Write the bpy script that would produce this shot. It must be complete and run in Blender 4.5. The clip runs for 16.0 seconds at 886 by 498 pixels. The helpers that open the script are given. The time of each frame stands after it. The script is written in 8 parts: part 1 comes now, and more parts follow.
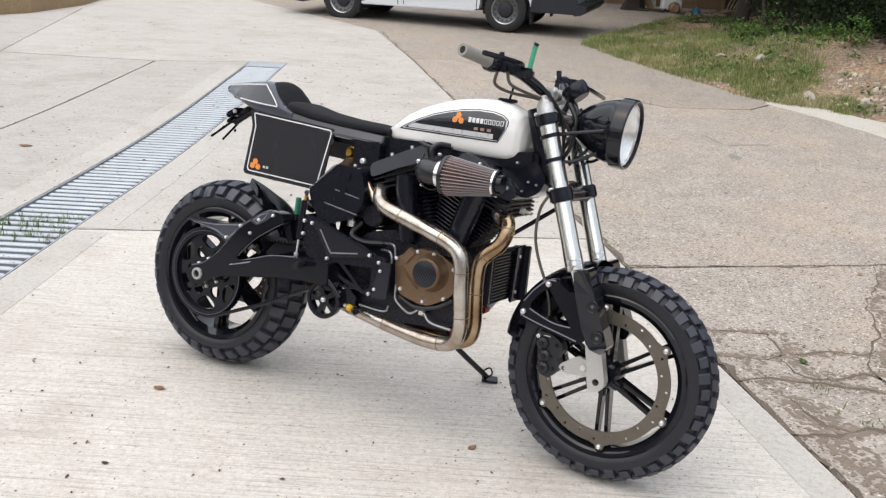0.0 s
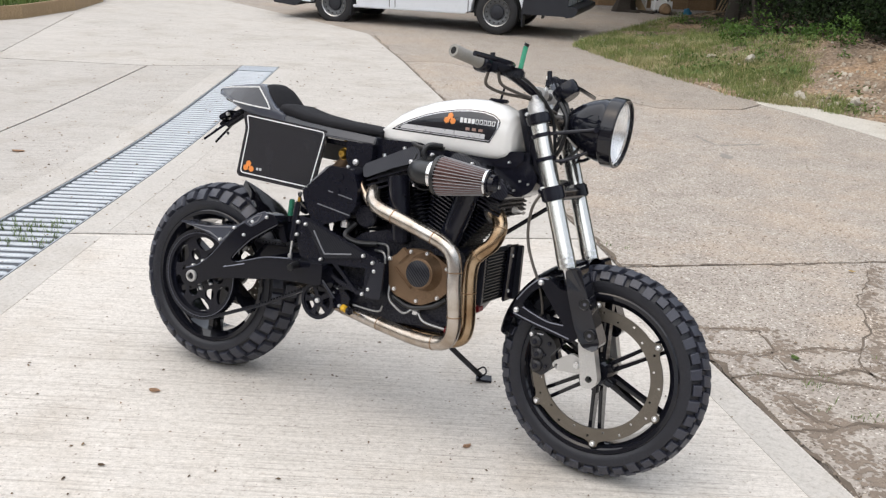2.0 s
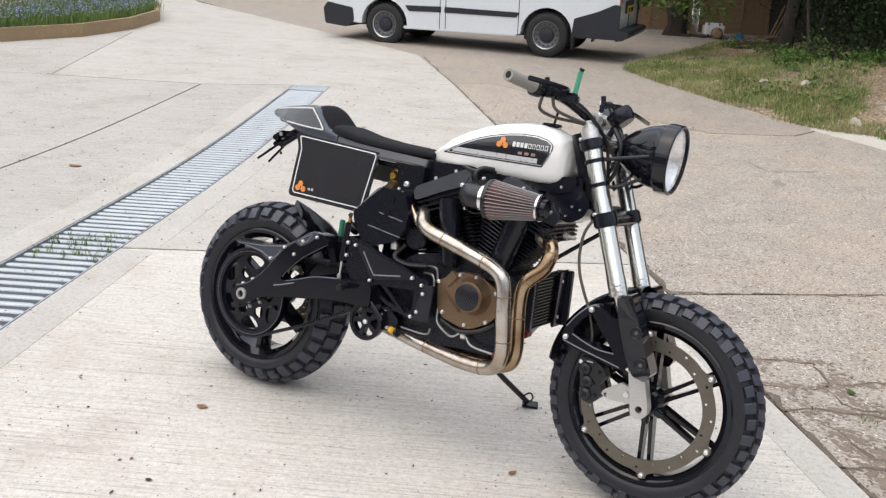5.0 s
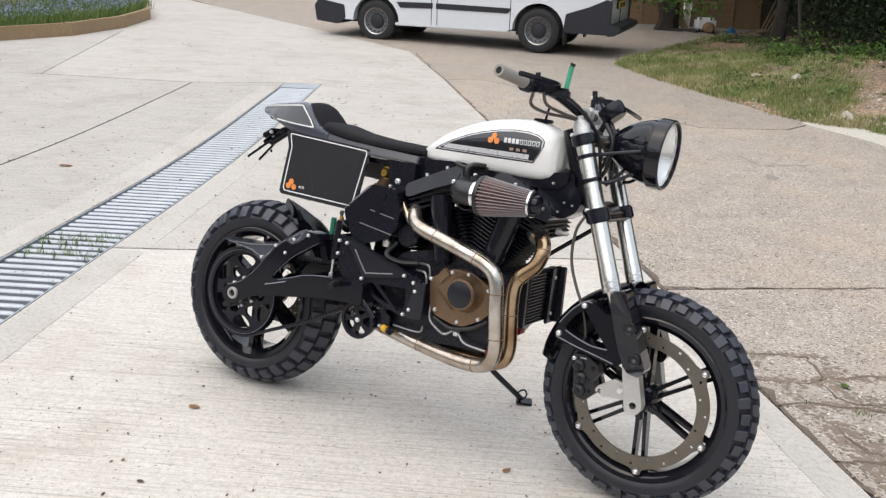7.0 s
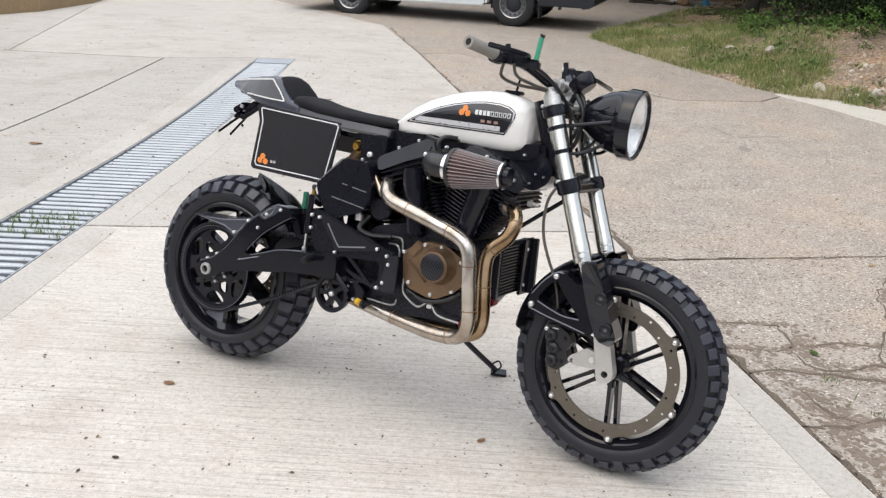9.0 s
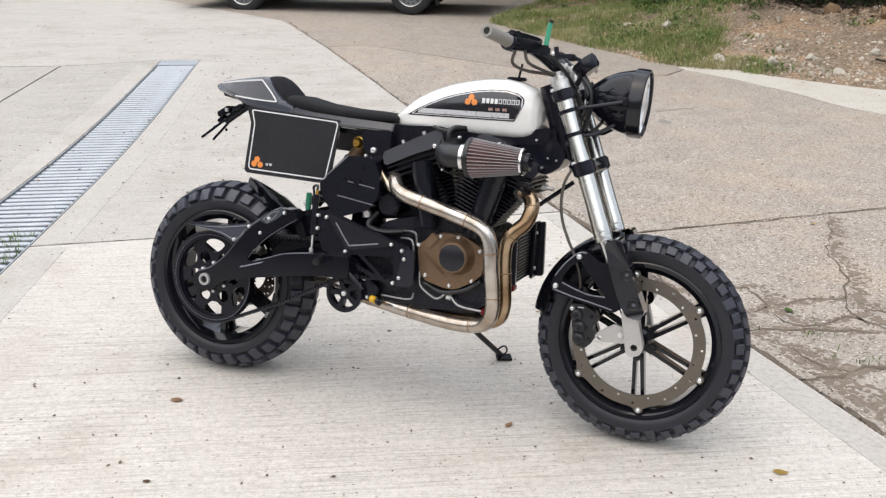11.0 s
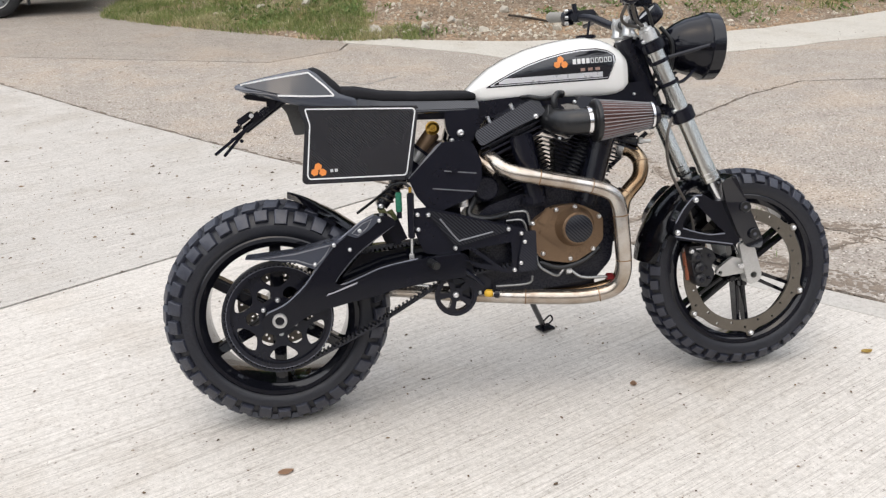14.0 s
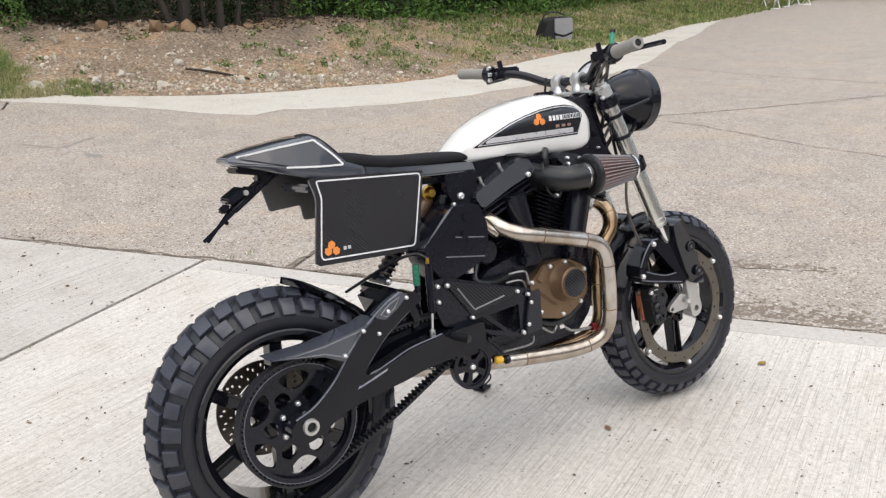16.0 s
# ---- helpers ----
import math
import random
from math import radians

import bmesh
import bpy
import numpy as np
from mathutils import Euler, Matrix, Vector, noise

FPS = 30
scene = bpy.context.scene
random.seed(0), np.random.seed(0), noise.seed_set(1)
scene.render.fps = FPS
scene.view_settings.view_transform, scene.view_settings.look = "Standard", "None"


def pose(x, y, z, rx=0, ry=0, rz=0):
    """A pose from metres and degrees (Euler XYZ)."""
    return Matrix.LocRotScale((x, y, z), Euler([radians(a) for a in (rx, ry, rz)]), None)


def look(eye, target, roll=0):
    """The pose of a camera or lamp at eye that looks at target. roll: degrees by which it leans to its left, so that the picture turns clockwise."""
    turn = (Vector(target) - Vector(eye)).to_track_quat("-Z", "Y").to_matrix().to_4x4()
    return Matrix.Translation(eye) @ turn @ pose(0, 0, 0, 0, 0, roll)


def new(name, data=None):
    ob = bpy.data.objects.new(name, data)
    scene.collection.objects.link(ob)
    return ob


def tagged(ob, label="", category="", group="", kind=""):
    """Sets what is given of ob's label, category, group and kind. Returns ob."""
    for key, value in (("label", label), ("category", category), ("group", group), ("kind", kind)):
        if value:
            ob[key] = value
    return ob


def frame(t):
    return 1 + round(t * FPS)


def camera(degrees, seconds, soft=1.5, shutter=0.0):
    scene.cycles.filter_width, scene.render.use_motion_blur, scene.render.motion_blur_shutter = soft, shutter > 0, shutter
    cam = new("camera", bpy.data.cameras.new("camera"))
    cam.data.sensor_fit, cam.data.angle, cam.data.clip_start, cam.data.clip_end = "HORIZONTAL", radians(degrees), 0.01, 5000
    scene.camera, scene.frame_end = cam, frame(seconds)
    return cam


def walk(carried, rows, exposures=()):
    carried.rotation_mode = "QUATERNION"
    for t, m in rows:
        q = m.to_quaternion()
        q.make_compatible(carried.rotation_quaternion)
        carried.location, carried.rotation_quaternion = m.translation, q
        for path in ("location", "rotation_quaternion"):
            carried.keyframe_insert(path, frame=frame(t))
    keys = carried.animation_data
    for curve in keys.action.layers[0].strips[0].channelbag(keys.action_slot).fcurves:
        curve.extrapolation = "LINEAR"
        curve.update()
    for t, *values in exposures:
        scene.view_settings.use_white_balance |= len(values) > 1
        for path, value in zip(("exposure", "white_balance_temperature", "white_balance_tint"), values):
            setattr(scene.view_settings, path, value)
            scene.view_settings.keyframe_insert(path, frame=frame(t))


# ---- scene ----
cam = camera(53.1, 16.0, soft=1.3)
PATH = [
    (0, (1.995, -2.184, 1.354), (1.115, -0.491, 0.754), 3.1),
    (0.5, (1.997, -2.19, 1.36), (1.128, -0.49, 0.763), 3.2),
    (1, (2.003, -2.188, 1.352), (1.133, -0.488, 0.757), 2.9),
    (1.5, (2.005, -2.193, 1.349), (1.134, -0.494, 0.753), 2.8),
    (2, (2.006, -2.199, 1.35), (1.137, -0.498, 0.757), 2.7),
    (2.5, (2.002, -2.198, 1.353), (1.127, -0.499, 0.763), 2.3),
    (3, (2.007, -2.201, 1.357), (1.128, -0.501, 0.776), 2.3),
    (3.5, (2.005, -2.204, 1.351), (1.126, -0.501, 0.777), 2.5),
    (4, (2.004, -2.205, 1.354), (1.129, -0.501, 0.78), 2.6),
    (4.5, (2.0, -2.201, 1.353), (1.122, -0.497, 0.781), 2.7),
    (5, (1.984, -2.196, 1.355), (1.021, -0.533, 0.801), 3.1),
    (7.5, (1.982, -2.18, 1.35), (1.043, -0.508, 0.783), 2.4),
    (8, (1.992, -2.189, 1.347), (1.088, -0.51, 0.744), 2.5),
    (8.5, (1.993, -2.193, 1.346), (1.095, -0.51, 0.746), 2.5),
    (9, (2.001, -2.18, 1.347), (1.103, -0.5, 0.736), 2.5),
    (9.2, (2.005, -2.177, 1.344), (1.108, -0.499, 0.728), 2.6),
    (11.3, (1.562, -2.343, 1.344), (0.946, -0.547, 0.719), 0.3),
    (11.5, (1.47, -2.331, 1.335), (0.902, -0.502, 0.758), 0.9),
    (12, (1.202, -2.314, 1.341), (0.839, -0.432, 0.77), 0.7),
    (12.5, (0.902, -2.376, 1.33), (0.725, -0.49, 0.689), -1.3),
    (13, (0.7, -2.337, 1.315), (0.661, -0.43, 0.713), -1.6),
    (13.5, (0.487, -2.287, 1.31), (0.578, -0.39, 0.682), -2.1),
    (14, (0.156, -2.308, 1.315), (0.412, -0.444, 0.635), -3.1),
    (14.5, (-0.074, -2.199, 1.311), (0.417, -0.364, 0.685), -0.7),
    (15, (-0.315, -2.101, 1.332), (0.408, -0.322, 0.774), -1.1),
    (15.5, (-0.606, -2.011, 1.359), (0.273, -0.334, 0.713), -2.6),
    (16, (-0.742, -1.783, 1.352), (0.321, -0.2, 0.748), -0.8),
]
walk(cam, [(t, look(eye, target, roll)) for t, eye, target, roll in PATH])

# ---- light ----
world = bpy.data.worlds.new("overcast_sky")
scene.world = world
world.use_nodes = True
_wn = world.node_tree.nodes
_sky = _wn.new("ShaderNodeTexSky")
_sky.sky_type, _sky.sun_disc = "NISHITA", False
_sky.sun_elevation, _sky.sun_rotation = radians(70), radians(211)
_sky.air_density, _sky.dust_density, _sky.ozone_density = 1.6, 6.0, 1.0
_mixw = _wn.new("ShaderNodeMixRGB")
_mixw.inputs[0].default_value = 0.62
_mixw.inputs[2].default_value = (8.8, 9.25, 10.3, 1)
world.node_tree.links.new(_sky.outputs[0], _mixw.inputs[1])
world.node_tree.links.new(_mixw.outputs[0], _wn["Background"].inputs[0])
_wn["Background"].inputs[1].default_value = 0.098
sun = new("sun", bpy.data.lights.new("sun", "SUN"))
sun.data.energy, sun.data.angle, sun.data.color = 1.5, radians(110), (1.0, 0.965, 0.91)
sun.matrix_world = look((-2.2, -3.6, 12), (0.3, 0.2, 0))

scene.view_settings.exposure = 0.49

# ---- materials ----


class Nodes:
    """Small helper round a node tree."""

    def __init__(self, name):
        self.m = bpy.data.materials.new(name)
        self.m.use_nodes = True
        self.t = self.m.node_tree
        self.b = self.t.nodes["Principled BSDF"]
        self.co = self.t.nodes.new("ShaderNodeTexCoord").outputs["Object"]

    def n(self, kind, **values):
        node = self.t.nodes.new("ShaderNode" + kind)
        for key, value in values.items():
            node.inputs[key.replace("_", " ")].default_value = value
        return node

    def link(self, a, b):
        self.t.links.new(a, b)

    def mapped(self, scale=(1, 1, 1), rot=(0, 0, 0), co=None):
        turn, size = self.n("Mapping"), self.n("Mapping")
        turn.inputs["Rotation"].default_value, size.inputs["Scale"].default_value = [radians(a) for a in rot], scale
        self.link(co or self.co, turn.inputs["Vector"])
        self.link(turn.outputs[0], size.inputs["Vector"])
        return size.outputs[0]

    def noise(self, scale, detail=4.0, rough=0.6, co=None):
        nz = self.n("TexNoise", Scale=scale, Detail=detail, Roughness=rough)
        self.link(co or self.co, nz.inputs["Vector"])
        return nz.outputs["Fac"]

    def ramp(self, fac, stops):
        rp = self.n("ValToRGB")
        el = rp.color_ramp.elements
        while len(el) < len(stops):
            el.new(0.5)
        for e, (p, c) in zip(el, stops):
            e.position, e.color = p, (*c, 1)
        self.link(fac, rp.inputs[0])
        return rp.outputs[0]

    def mix(self, fac, a, b, mode="MIX"):
        mx = self.n("MixRGB")
        mx.blend_type = mode
        for sock, v in zip(mx.inputs, (fac, a, b)):
            if isinstance(v, (int, float)):
                sock.default_value = v
            elif isinstance(v, tuple):
                sock.default_value = (*v, 1)
            else:
                self.link(v, sock)
        return mx.outputs[0]

    def bump(self, height, strength, distance, after=None):
        bp = self.n("Bump", Strength=strength, Distance=distance)
        self.link(height, bp.inputs["Height"])
        if after:
            self.link(after, bp.inputs["Normal"])
        self.link(bp.outputs[0], self.b.inputs["Normal"])
        return bp.outputs[0]

    def set(self, **values):
        for key, value in values.items():
            sock = self.b.inputs[key.replace("_", " ")]
            if hasattr(value, "links"):
                self.link(value, sock)
            else:
                sock.default_value = (*value, 1) if isinstance(value, tuple) and len(value) == 3 else value
        return self


def worn(name, colour, rough, metal=0.0, scale=30.0, spread=0.25, coat=0.0, bump=0.15, depth=0.0006, spec=0.5):
    """A plain surface with dirt and wear at two scales."""
    k = Nodes(name)
    lo, hi = tuple(c * (1 - spread) for c in colour), tuple(min(1, c * (1 + spread)) for c in colour)
    big, fine = k.noise(scale * 0.2, 3), k.noise(scale * 4, 5)
    col = k.mix(k.ramp(fine, [(0.35, (0, 0, 0)), (0.7, (1, 1, 1))]), k.ramp(big, [(0.3, lo), (0.7, hi)]), k.ramp(big, [(0.3, colour), (0.7, lo)]))
    k.set(Base_Color=col, Metallic=metal, Coat_Weight=coat, Coat_Roughness=0.06, Specular_IOR_Level=spec)
    rr = k.ramp(fine, [(0.3, (rough * 0.8,) * 3), (0.75, (min(1, rough * 1.3),) * 3)])
    k.set(Roughness=rr)
    k.bump(fine, bump, depth)
    return k.m


def concrete(name, colour, brushed, rot, grit):
    k = Nodes(name)
    big = k.noise(0.7, 4)
    mid = k.noise(7, 5)
    fine = k.noise(140, 4, 0.7)
    base = k.ramp(big, [(0.3, tuple(c * 0.86 for c in colour)), (0.7, tuple(c * 1.07 for c in colour))])
    base = k.mix(0.35, base, k.ramp(mid, [(0.3, tuple(c * 0.75 for c in colour)), (0.75, tuple(c * 1.12 for c in colour))]))
    base = k.mix(grit, base, k.ramp(fine, [(0.3, tuple(c * 0.4 for c in colour)), (0.55, colour), (0.8, tuple(min(1, c * 1.4) for c in colour))]))
    height = k.mix(0.5, mid, fine)
    grain = k.noise(48, 6, 0.8)
    base = k.mix(1.0, base, k.ramp(grain, [(0.34, (0.62, 0.59, 0.55)), (0.46, (0.94, 0.94, 0.93)), (0.64, (1.14, 1.14, 1.14))]), "MULTIPLY")
    if brushed:
        lines = k.noise(1.0, 5, 0.75, k.mapped((4, 260, 1), (0, 0, -rot)))
        broad = k.noise(1.0, 4, 0.7, k.mapped((1.3, 85, 1), (0, 0, -rot)))
        base = k.mix(1.0, base, k.ramp(lines, [(0.34, (0.40, 0.37, 0.34)), (0.455, (0.96, 0.96, 0.96)), (0.66, (1.16, 1.16, 1.16))]), "MULTIPLY")
        base = k.mix(1.0, base, k.ramp(broad, [(0.34, (0.70, 0.685, 0.66)), (0.46, (0.97, 0.97, 0.97)), (0.68, (1.06, 1.06, 1.06))]), "MULTIPLY")
        height = k.mix(0.6, height, lines)
        for size, share in ((38, 0.60), (80, 0.52)):
            pv = k.n("TexVoronoi", Scale=float(size), Randomness=1.0)
            k.link(k.co, pv.inputs["Vector"])
            pit = k.mix(1.0, base, k.ramp(pv.outputs["Distance"], [(0.08, (0.26, 0.21, 0.17)), (0.19, (1, 1, 1))]), "MULTIPLY")
            base = k.mix(k.ramp(pv.outputs["Color"], [(share, (0, 0, 0)), (share + 0.04, (1, 1, 1))]), base, pit)
    spot = k.ramp(k.noise(19, 3, 0.6), [(0.25, (0.62, 0.52, 0.44)), (0.32, (1, 1, 1))])
    base = k.mix(0.6, base, spot, "MULTIPLY")
    stain = k.ramp(k.noise(1.9, 5, 0.65), [(0.34, (0.80, 0.76, 0.71)), (0.5, (1, 1, 1))])
    base = k.mix(0.7, base, stain, "MULTIPLY")
    info = k.n("ObjectInfo")
    base = k.mix(0.25, base, k.ramp(info.outputs["Random"], [(0, tuple(c * 0.93 for c in colour)), (1, tuple(c * 1.05 for c in colour))]))
    k.set(Base_Color=base, Roughness=0.88)
    k.bump(height, 0.5, 0.004)
    return k.m


def carbon(name, dark, light, coat, rough, spec=0.16, scale=60.0):
    k = Nodes(name)
    w = k.n("TexWave", Scale=scale, Distortion=0.4, Detail=1.0)
    w.wave_type, w.bands_direction = "BANDS", "DIAGONAL"
    k.link(k.mapped((1, 0.2, 1.0)), w.inputs["Vector"])
    big = k.noise(6, 3)
    col = k.mix(k.ramp(big, [(0.35, (0.15,) * 3), (0.7, (0.6,) * 3)]), k.ramp(w.outputs["Fac"], [(0.35, dark), (0.65, light)]), dark)
    k.set(Base_Color=col, Roughness=rough, Coat_Weight=coat, Coat_Roughness=0.08, Specular_IOR_Level=spec)
    k.bump(k.noise(420, 2), 0.05, 0.0004)
    return k.m


M_NEW = concrete("brushed_concrete", (0.615, 0.58, 0.535), True, 26, 0.3)
M_FAR = concrete("new_concrete", (0.475, 0.45, 0.418), True, 30, 0.24)
M_NEAR = concrete("newer_concrete", (0.525, 0.497, 0.460), True, 30, 0.24)
M_MARGIN = concrete("trowelled_concrete", (0.50, 0.475, 0.44), False, 0, 0.25)
M_STRIP = concrete("fresh_concrete", (0.56, 0.53, 0.475), False, 0, 0.3)


def old_concrete(name, dirt):
    k = Nodes(name)
    c = (0.43, 0.39, 0.35)
    big = k.noise(0.55, 4)
    vor = k.n("TexVoronoi", Scale=62.0, Randomness=1.0)
    k.link(k.co, vor.inputs["Vector"])
    fine = k.noise(75, 4, 0.7)
    base = k.ramp(big, [(0.3, tuple(v * 0.82 for v in c)), (0.7, tuple(v * 1.12 for v in c))])
    stones = k.ramp(vor.outputs["Color"], [(0.1, (0.17, 0.13, 0.10)), (0.4, (0.36, 0.32, 0.275)), (0.8, (0.46, 0.425, 0.385)), (0.93, (0.86, 0.83, 0.78))])
    base = k.mix(0.62, base, stones)
    base = k.mix(0.45, base, k.ramp(fine, [(0.32, (0.13, 0.112, 0.095)), (0.52, c), (0.74, (0.60, 0.56, 0.50))]))
    base = k.mix(0.4, base, k.ramp(k.noise(3.5, 5), [(0.3, (0.27, 0.225, 0.185)), (0.65, (0.45, 0.40, 0.34))]))
    sand = k.ramp(k.noise(0.9, 6, 0.7), [(0.48, (0, 0, 0)), (0.62, (0.55, 0.55, 0.55))])
    base = k.mix(sand, base, (0.46, 0.37, 0.285))
    chips = k.n("TexVoronoi", Scale=130.0, Randomness=1.0)
    k.link(k.co, chips.inputs["Vector"])
    base = k.mix(1.0, base, k.ramp(chips.outputs["Color"], [(0.10, (0.36, 0.32, 0.28)), (0.36, (0.92, 0.92, 0.92)), (0.8, (1.0, 1.0, 1.0)), (0.95, (1.0, 1.0, 1.0))]), "MULTIPLY")
    pale = k.ramp(chips.outputs["Color"], [(0.86, (0, 0, 0)), (0.9, (1, 1, 1))])
    base = k.mix(pale, base, (0.66, 0.62, 0.56))
    base = k.mix(dirt, base, k.ramp(k.noise(5, 5, 0.7), [(0.3, (0.13, 0.105, 0.082)), (0.7, (0.25, 0.21, 0.168))]))
    k.set(Base_Color=base, Roughness=0.9)
    k.bump(k.mix(0.6, vor.outputs["Distance"], fine), 0.55, 0.008)
    return k.m


M_OLD = old_concrete("old_exposed_concrete", 0.0)
M_OLDER = old_concrete("old_concrete_under_dirt", 0.18)
M_DIRT = worn("packed_dirt", (0.13, 0.10, 0.075), 0.95, scale=20, spread=0.5, bump=0.5, depth=0.01)
M_CRACK = worn("dirt_filled_crack", (0.15, 0.118, 0.09), 0.97, scale=60, spread=0.5, bump=0.5, depth=0.004)
M_SOIL = worn("thin_brown_soil", (0.225, 0.18, 0.14), 0.97, scale=45, spread=0.35, bump=0.3, depth=0.002)
M_STAIN = worn("grey_oil_stain", (0.27, 0.25, 0.225), 0.9, scale=40, spread=0.35, bump=0.4, depth=0.003)
M_JOINT = worn("dark_joint_filler", (0.19, 0.175, 0.155), 0.95, scale=60, spread=0.4)


def bank_soil():
    k = Nodes("stony_bank_soil")
    big = k.noise(1.3, 5)
    fine = k.noise(28, 5, 0.7)
    vor = k.n("TexVoronoi", Scale=34.0)
    k.link(k.co, vor.inputs["Vector"])
    base = k.ramp(big, [(0.32, (0.165, 0.122, 0.085)), (0.5, (0.30, 0.215, 0.145)), (0.64, (0.44, 0.28, 0.155))])
    base = k.mix(0.4, base, k.ramp(vor.outputs["Color"], [(0.1, (0.10, 0.075, 0.05)), (0.6, (0.24, 0.19, 0.14)), (1, (0.45, 0.4, 0.33))]))
    base = k.mix(1.0, base, k.ramp(fine, [(0.34, (0.45, 0.43, 0.41)), (0.5, (0.95, 0.95, 0.95)), (0.68, (1.4, 1.38, 1.35))]), "MULTIPLY")
    k.set(Base_Color=base, Roughness=0.95)
    k.bump(k.mix(0.5, vor.outputs["Distance"], fine), 0.8, 0.02)
    return k.m


M_BANK = bank_soil()


def leafy(name, a, b, c, rough=0.55, trans=0.15):
    k = Nodes(name)
    geo = k.n("NewGeometry")
    col = k.ramp(geo.outputs["Random Per Island"], [(0.0, a), (0.5, b), (1.0, c)])
    k.set(Base_Color=k.mix(0.25, col, k.ramp(k.noise(2.0, 3), [(0.3, a), (0.7, c)])), Roughness=rough, Specular_IOR_Level=0.18)
    return k.m


M_GRASS = leafy("meadow_grass", (0.12, 0.175, 0.042), (0.21, 0.26, 0.078), (0.39, 0.38, 0.18))
M_HAY = leafy("dry_grass", (0.27, 0.26, 0.12), (0.40, 0.37, 0.19), (0.56, 0.52, 0.31))
M_WEED = leafy("green_weed_leaves", (0.075, 0.13, 0.035), (0.12, 0.19, 0.055), (0.20, 0.26, 0.09))
# leaf green taken near black to paint the shade inside the wood
M_WOODS = leafy("leaves_dark_for_shade", (0.008, 0.014, 0.005), (0.013, 0.025, 0.008), (0.027, 0.048, 0.014))
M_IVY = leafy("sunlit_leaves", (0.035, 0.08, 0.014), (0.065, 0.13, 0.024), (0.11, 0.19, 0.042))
M_BLUE = leafy("blue_flowers", (0.17, 0.21, 0.36), (0.26, 0.31, 0.50), (0.40, 0.44, 0.60))
M_STONE = leafy("flint_and_chalk_stones", (0.24, 0.195, 0.145), (0.42, 0.365, 0.285), (0.64, 0.59, 0.50), rough=0.85)
M_ROCK = worn("pale_flint", (0.5, 0.46, 0.39), 0.85, scale=25, spread=0.3, bump=0.4, depth=0.006)
M_CLOD = worn("orange_clay_clod", (0.26, 0.17, 0.095), 0.95, scale=25, spread=0.3, bump=0.5, depth=0.01)
# near-black colour painting the shade deep in the wood
M_SHADE = worn("wood_depth_shade", (0.02, 0.017, 0.012), 0.95, scale=6, spread=0.5, bump=0.5, depth=0.02)
# dark brown standing for the shade under the trees
M_FLOOR_DARK = worn("wood_floor_shade", (0.050, 0.037, 0.025), 0.95, scale=14, spread=0.55, bump=0.6, depth=0.02)
M_BARK = worn("grey_brown_bark", (0.036, 0.028, 0.021), 0.9, scale=18, spread=0.45, bump=0.7, depth=0.01)
M_FENCE = worn("weathered_larch_boards", (0.24, 0.155, 0.085), 0.85, scale=12, spread=0.35, bump=0.3, depth=0.002)
M_TIMBER = worn("sleeper_timber", (0.33, 0.235, 0.135), 0.85, scale=10, spread=0.35, bump=0.4, depth=0.004)
M_DEBRIS = leafy("dry_seed_husks", (0.06, 0.045, 0.035), (0.14, 0.10, 0.07), (0.27, 0.19, 0.12), rough=0.9)
M_LEAF = worn("dry_brown_leaf", (0.46, 0.29, 0.18), 0.75, scale=80, spread=0.4)
M_LEAFY = worn("yellow_leaf", (0.55, 0.38, 0.10), 0.7, scale=80, spread=0.3)
M_GALV = worn("galvanised_steel", (0.47, 0.505, 0.54), 0.45, 0.5, scale=25, spread=0.25)
# same steel taken near black to paint the shade between the ridges
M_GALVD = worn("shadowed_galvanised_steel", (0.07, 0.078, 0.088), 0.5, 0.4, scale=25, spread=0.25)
# near-black for shade in holes and gaps; also arch liners and plate print
M_PIT = worn("black_recess_shade_and_trim", (0.012, 0.012, 0.012), 0.9)

M_RUBBER = worn("tyre_rubber", (0.0145, 0.0155, 0.0215), 0.42, scale=40, spread=0.35, bump=0.2, depth=0.0008, spec=0.45)
M_LINEP = worn("dull_steel_line", (0.34, 0.34, 0.335), 0.3, 0.9, scale=40, spread=0.15)
# paler and bluer than the carcass: the blocks' sheen is put into the colour
M_TREAD = worn("tread_rubber_with_sheen", (0.032, 0.035, 0.051), 0.42, scale=40, spread=0.35, bump=0.25, depth=0.0008, spec=0.6)
M_CALIPER = worn("hard_anodised_caliper", (0.022, 0.022, 0.025), 0.4, 0.2, scale=70, spread=0.35, bump=0.15)
M_GLOSS = worn("gloss_black_paint", (0.0080, 0.0085, 0.0125), 0.05, 0.0, scale=20, spread=0.2, bump=0.006, spec=0.45)
M_LACQUER = worn("glossy_black_lacquer", (0.0080, 0.0085, 0.013), 0.06, 0.0, scale=20, spread=0.2, coat=0.4, bump=0.006, spec=0.45)
M_SATIN = worn("satin_black_metal", (0.0085, 0.0091, 0.0155), 0.16, 0.0, scale=30, spread=0.3, bump=0.02, spec=0.34)
M_MATT = worn("wrinkle_black_engine", (0.0098, 0.0105, 0.0175), 0.27, 0.0, scale=60, spread=0.35, bump=0.25, depth=0.0008, spec=0.36)
M_ARM = worn("black_cast_lacquer", (0.0062, 0.0067, 0.0112), 0.07, 0.0, scale=24, spread=0.3, bump=0.008, spec=0.32)
# lighter grey for painted edge highlights on black parts; also the guard bolts
M_RIDGE = worn("grey_highlight_and_bolt", (0.13, 0.135, 0.165), 0.2, 0.35, scale=40, spread=0.3, spec=0.8)
M_CARBON = carbon("carbon_weave", (0.0090, 0.0095, 0.0135), (0.046, 0.048, 0.060), 0.0, 0.14, 0.28, 72.0)
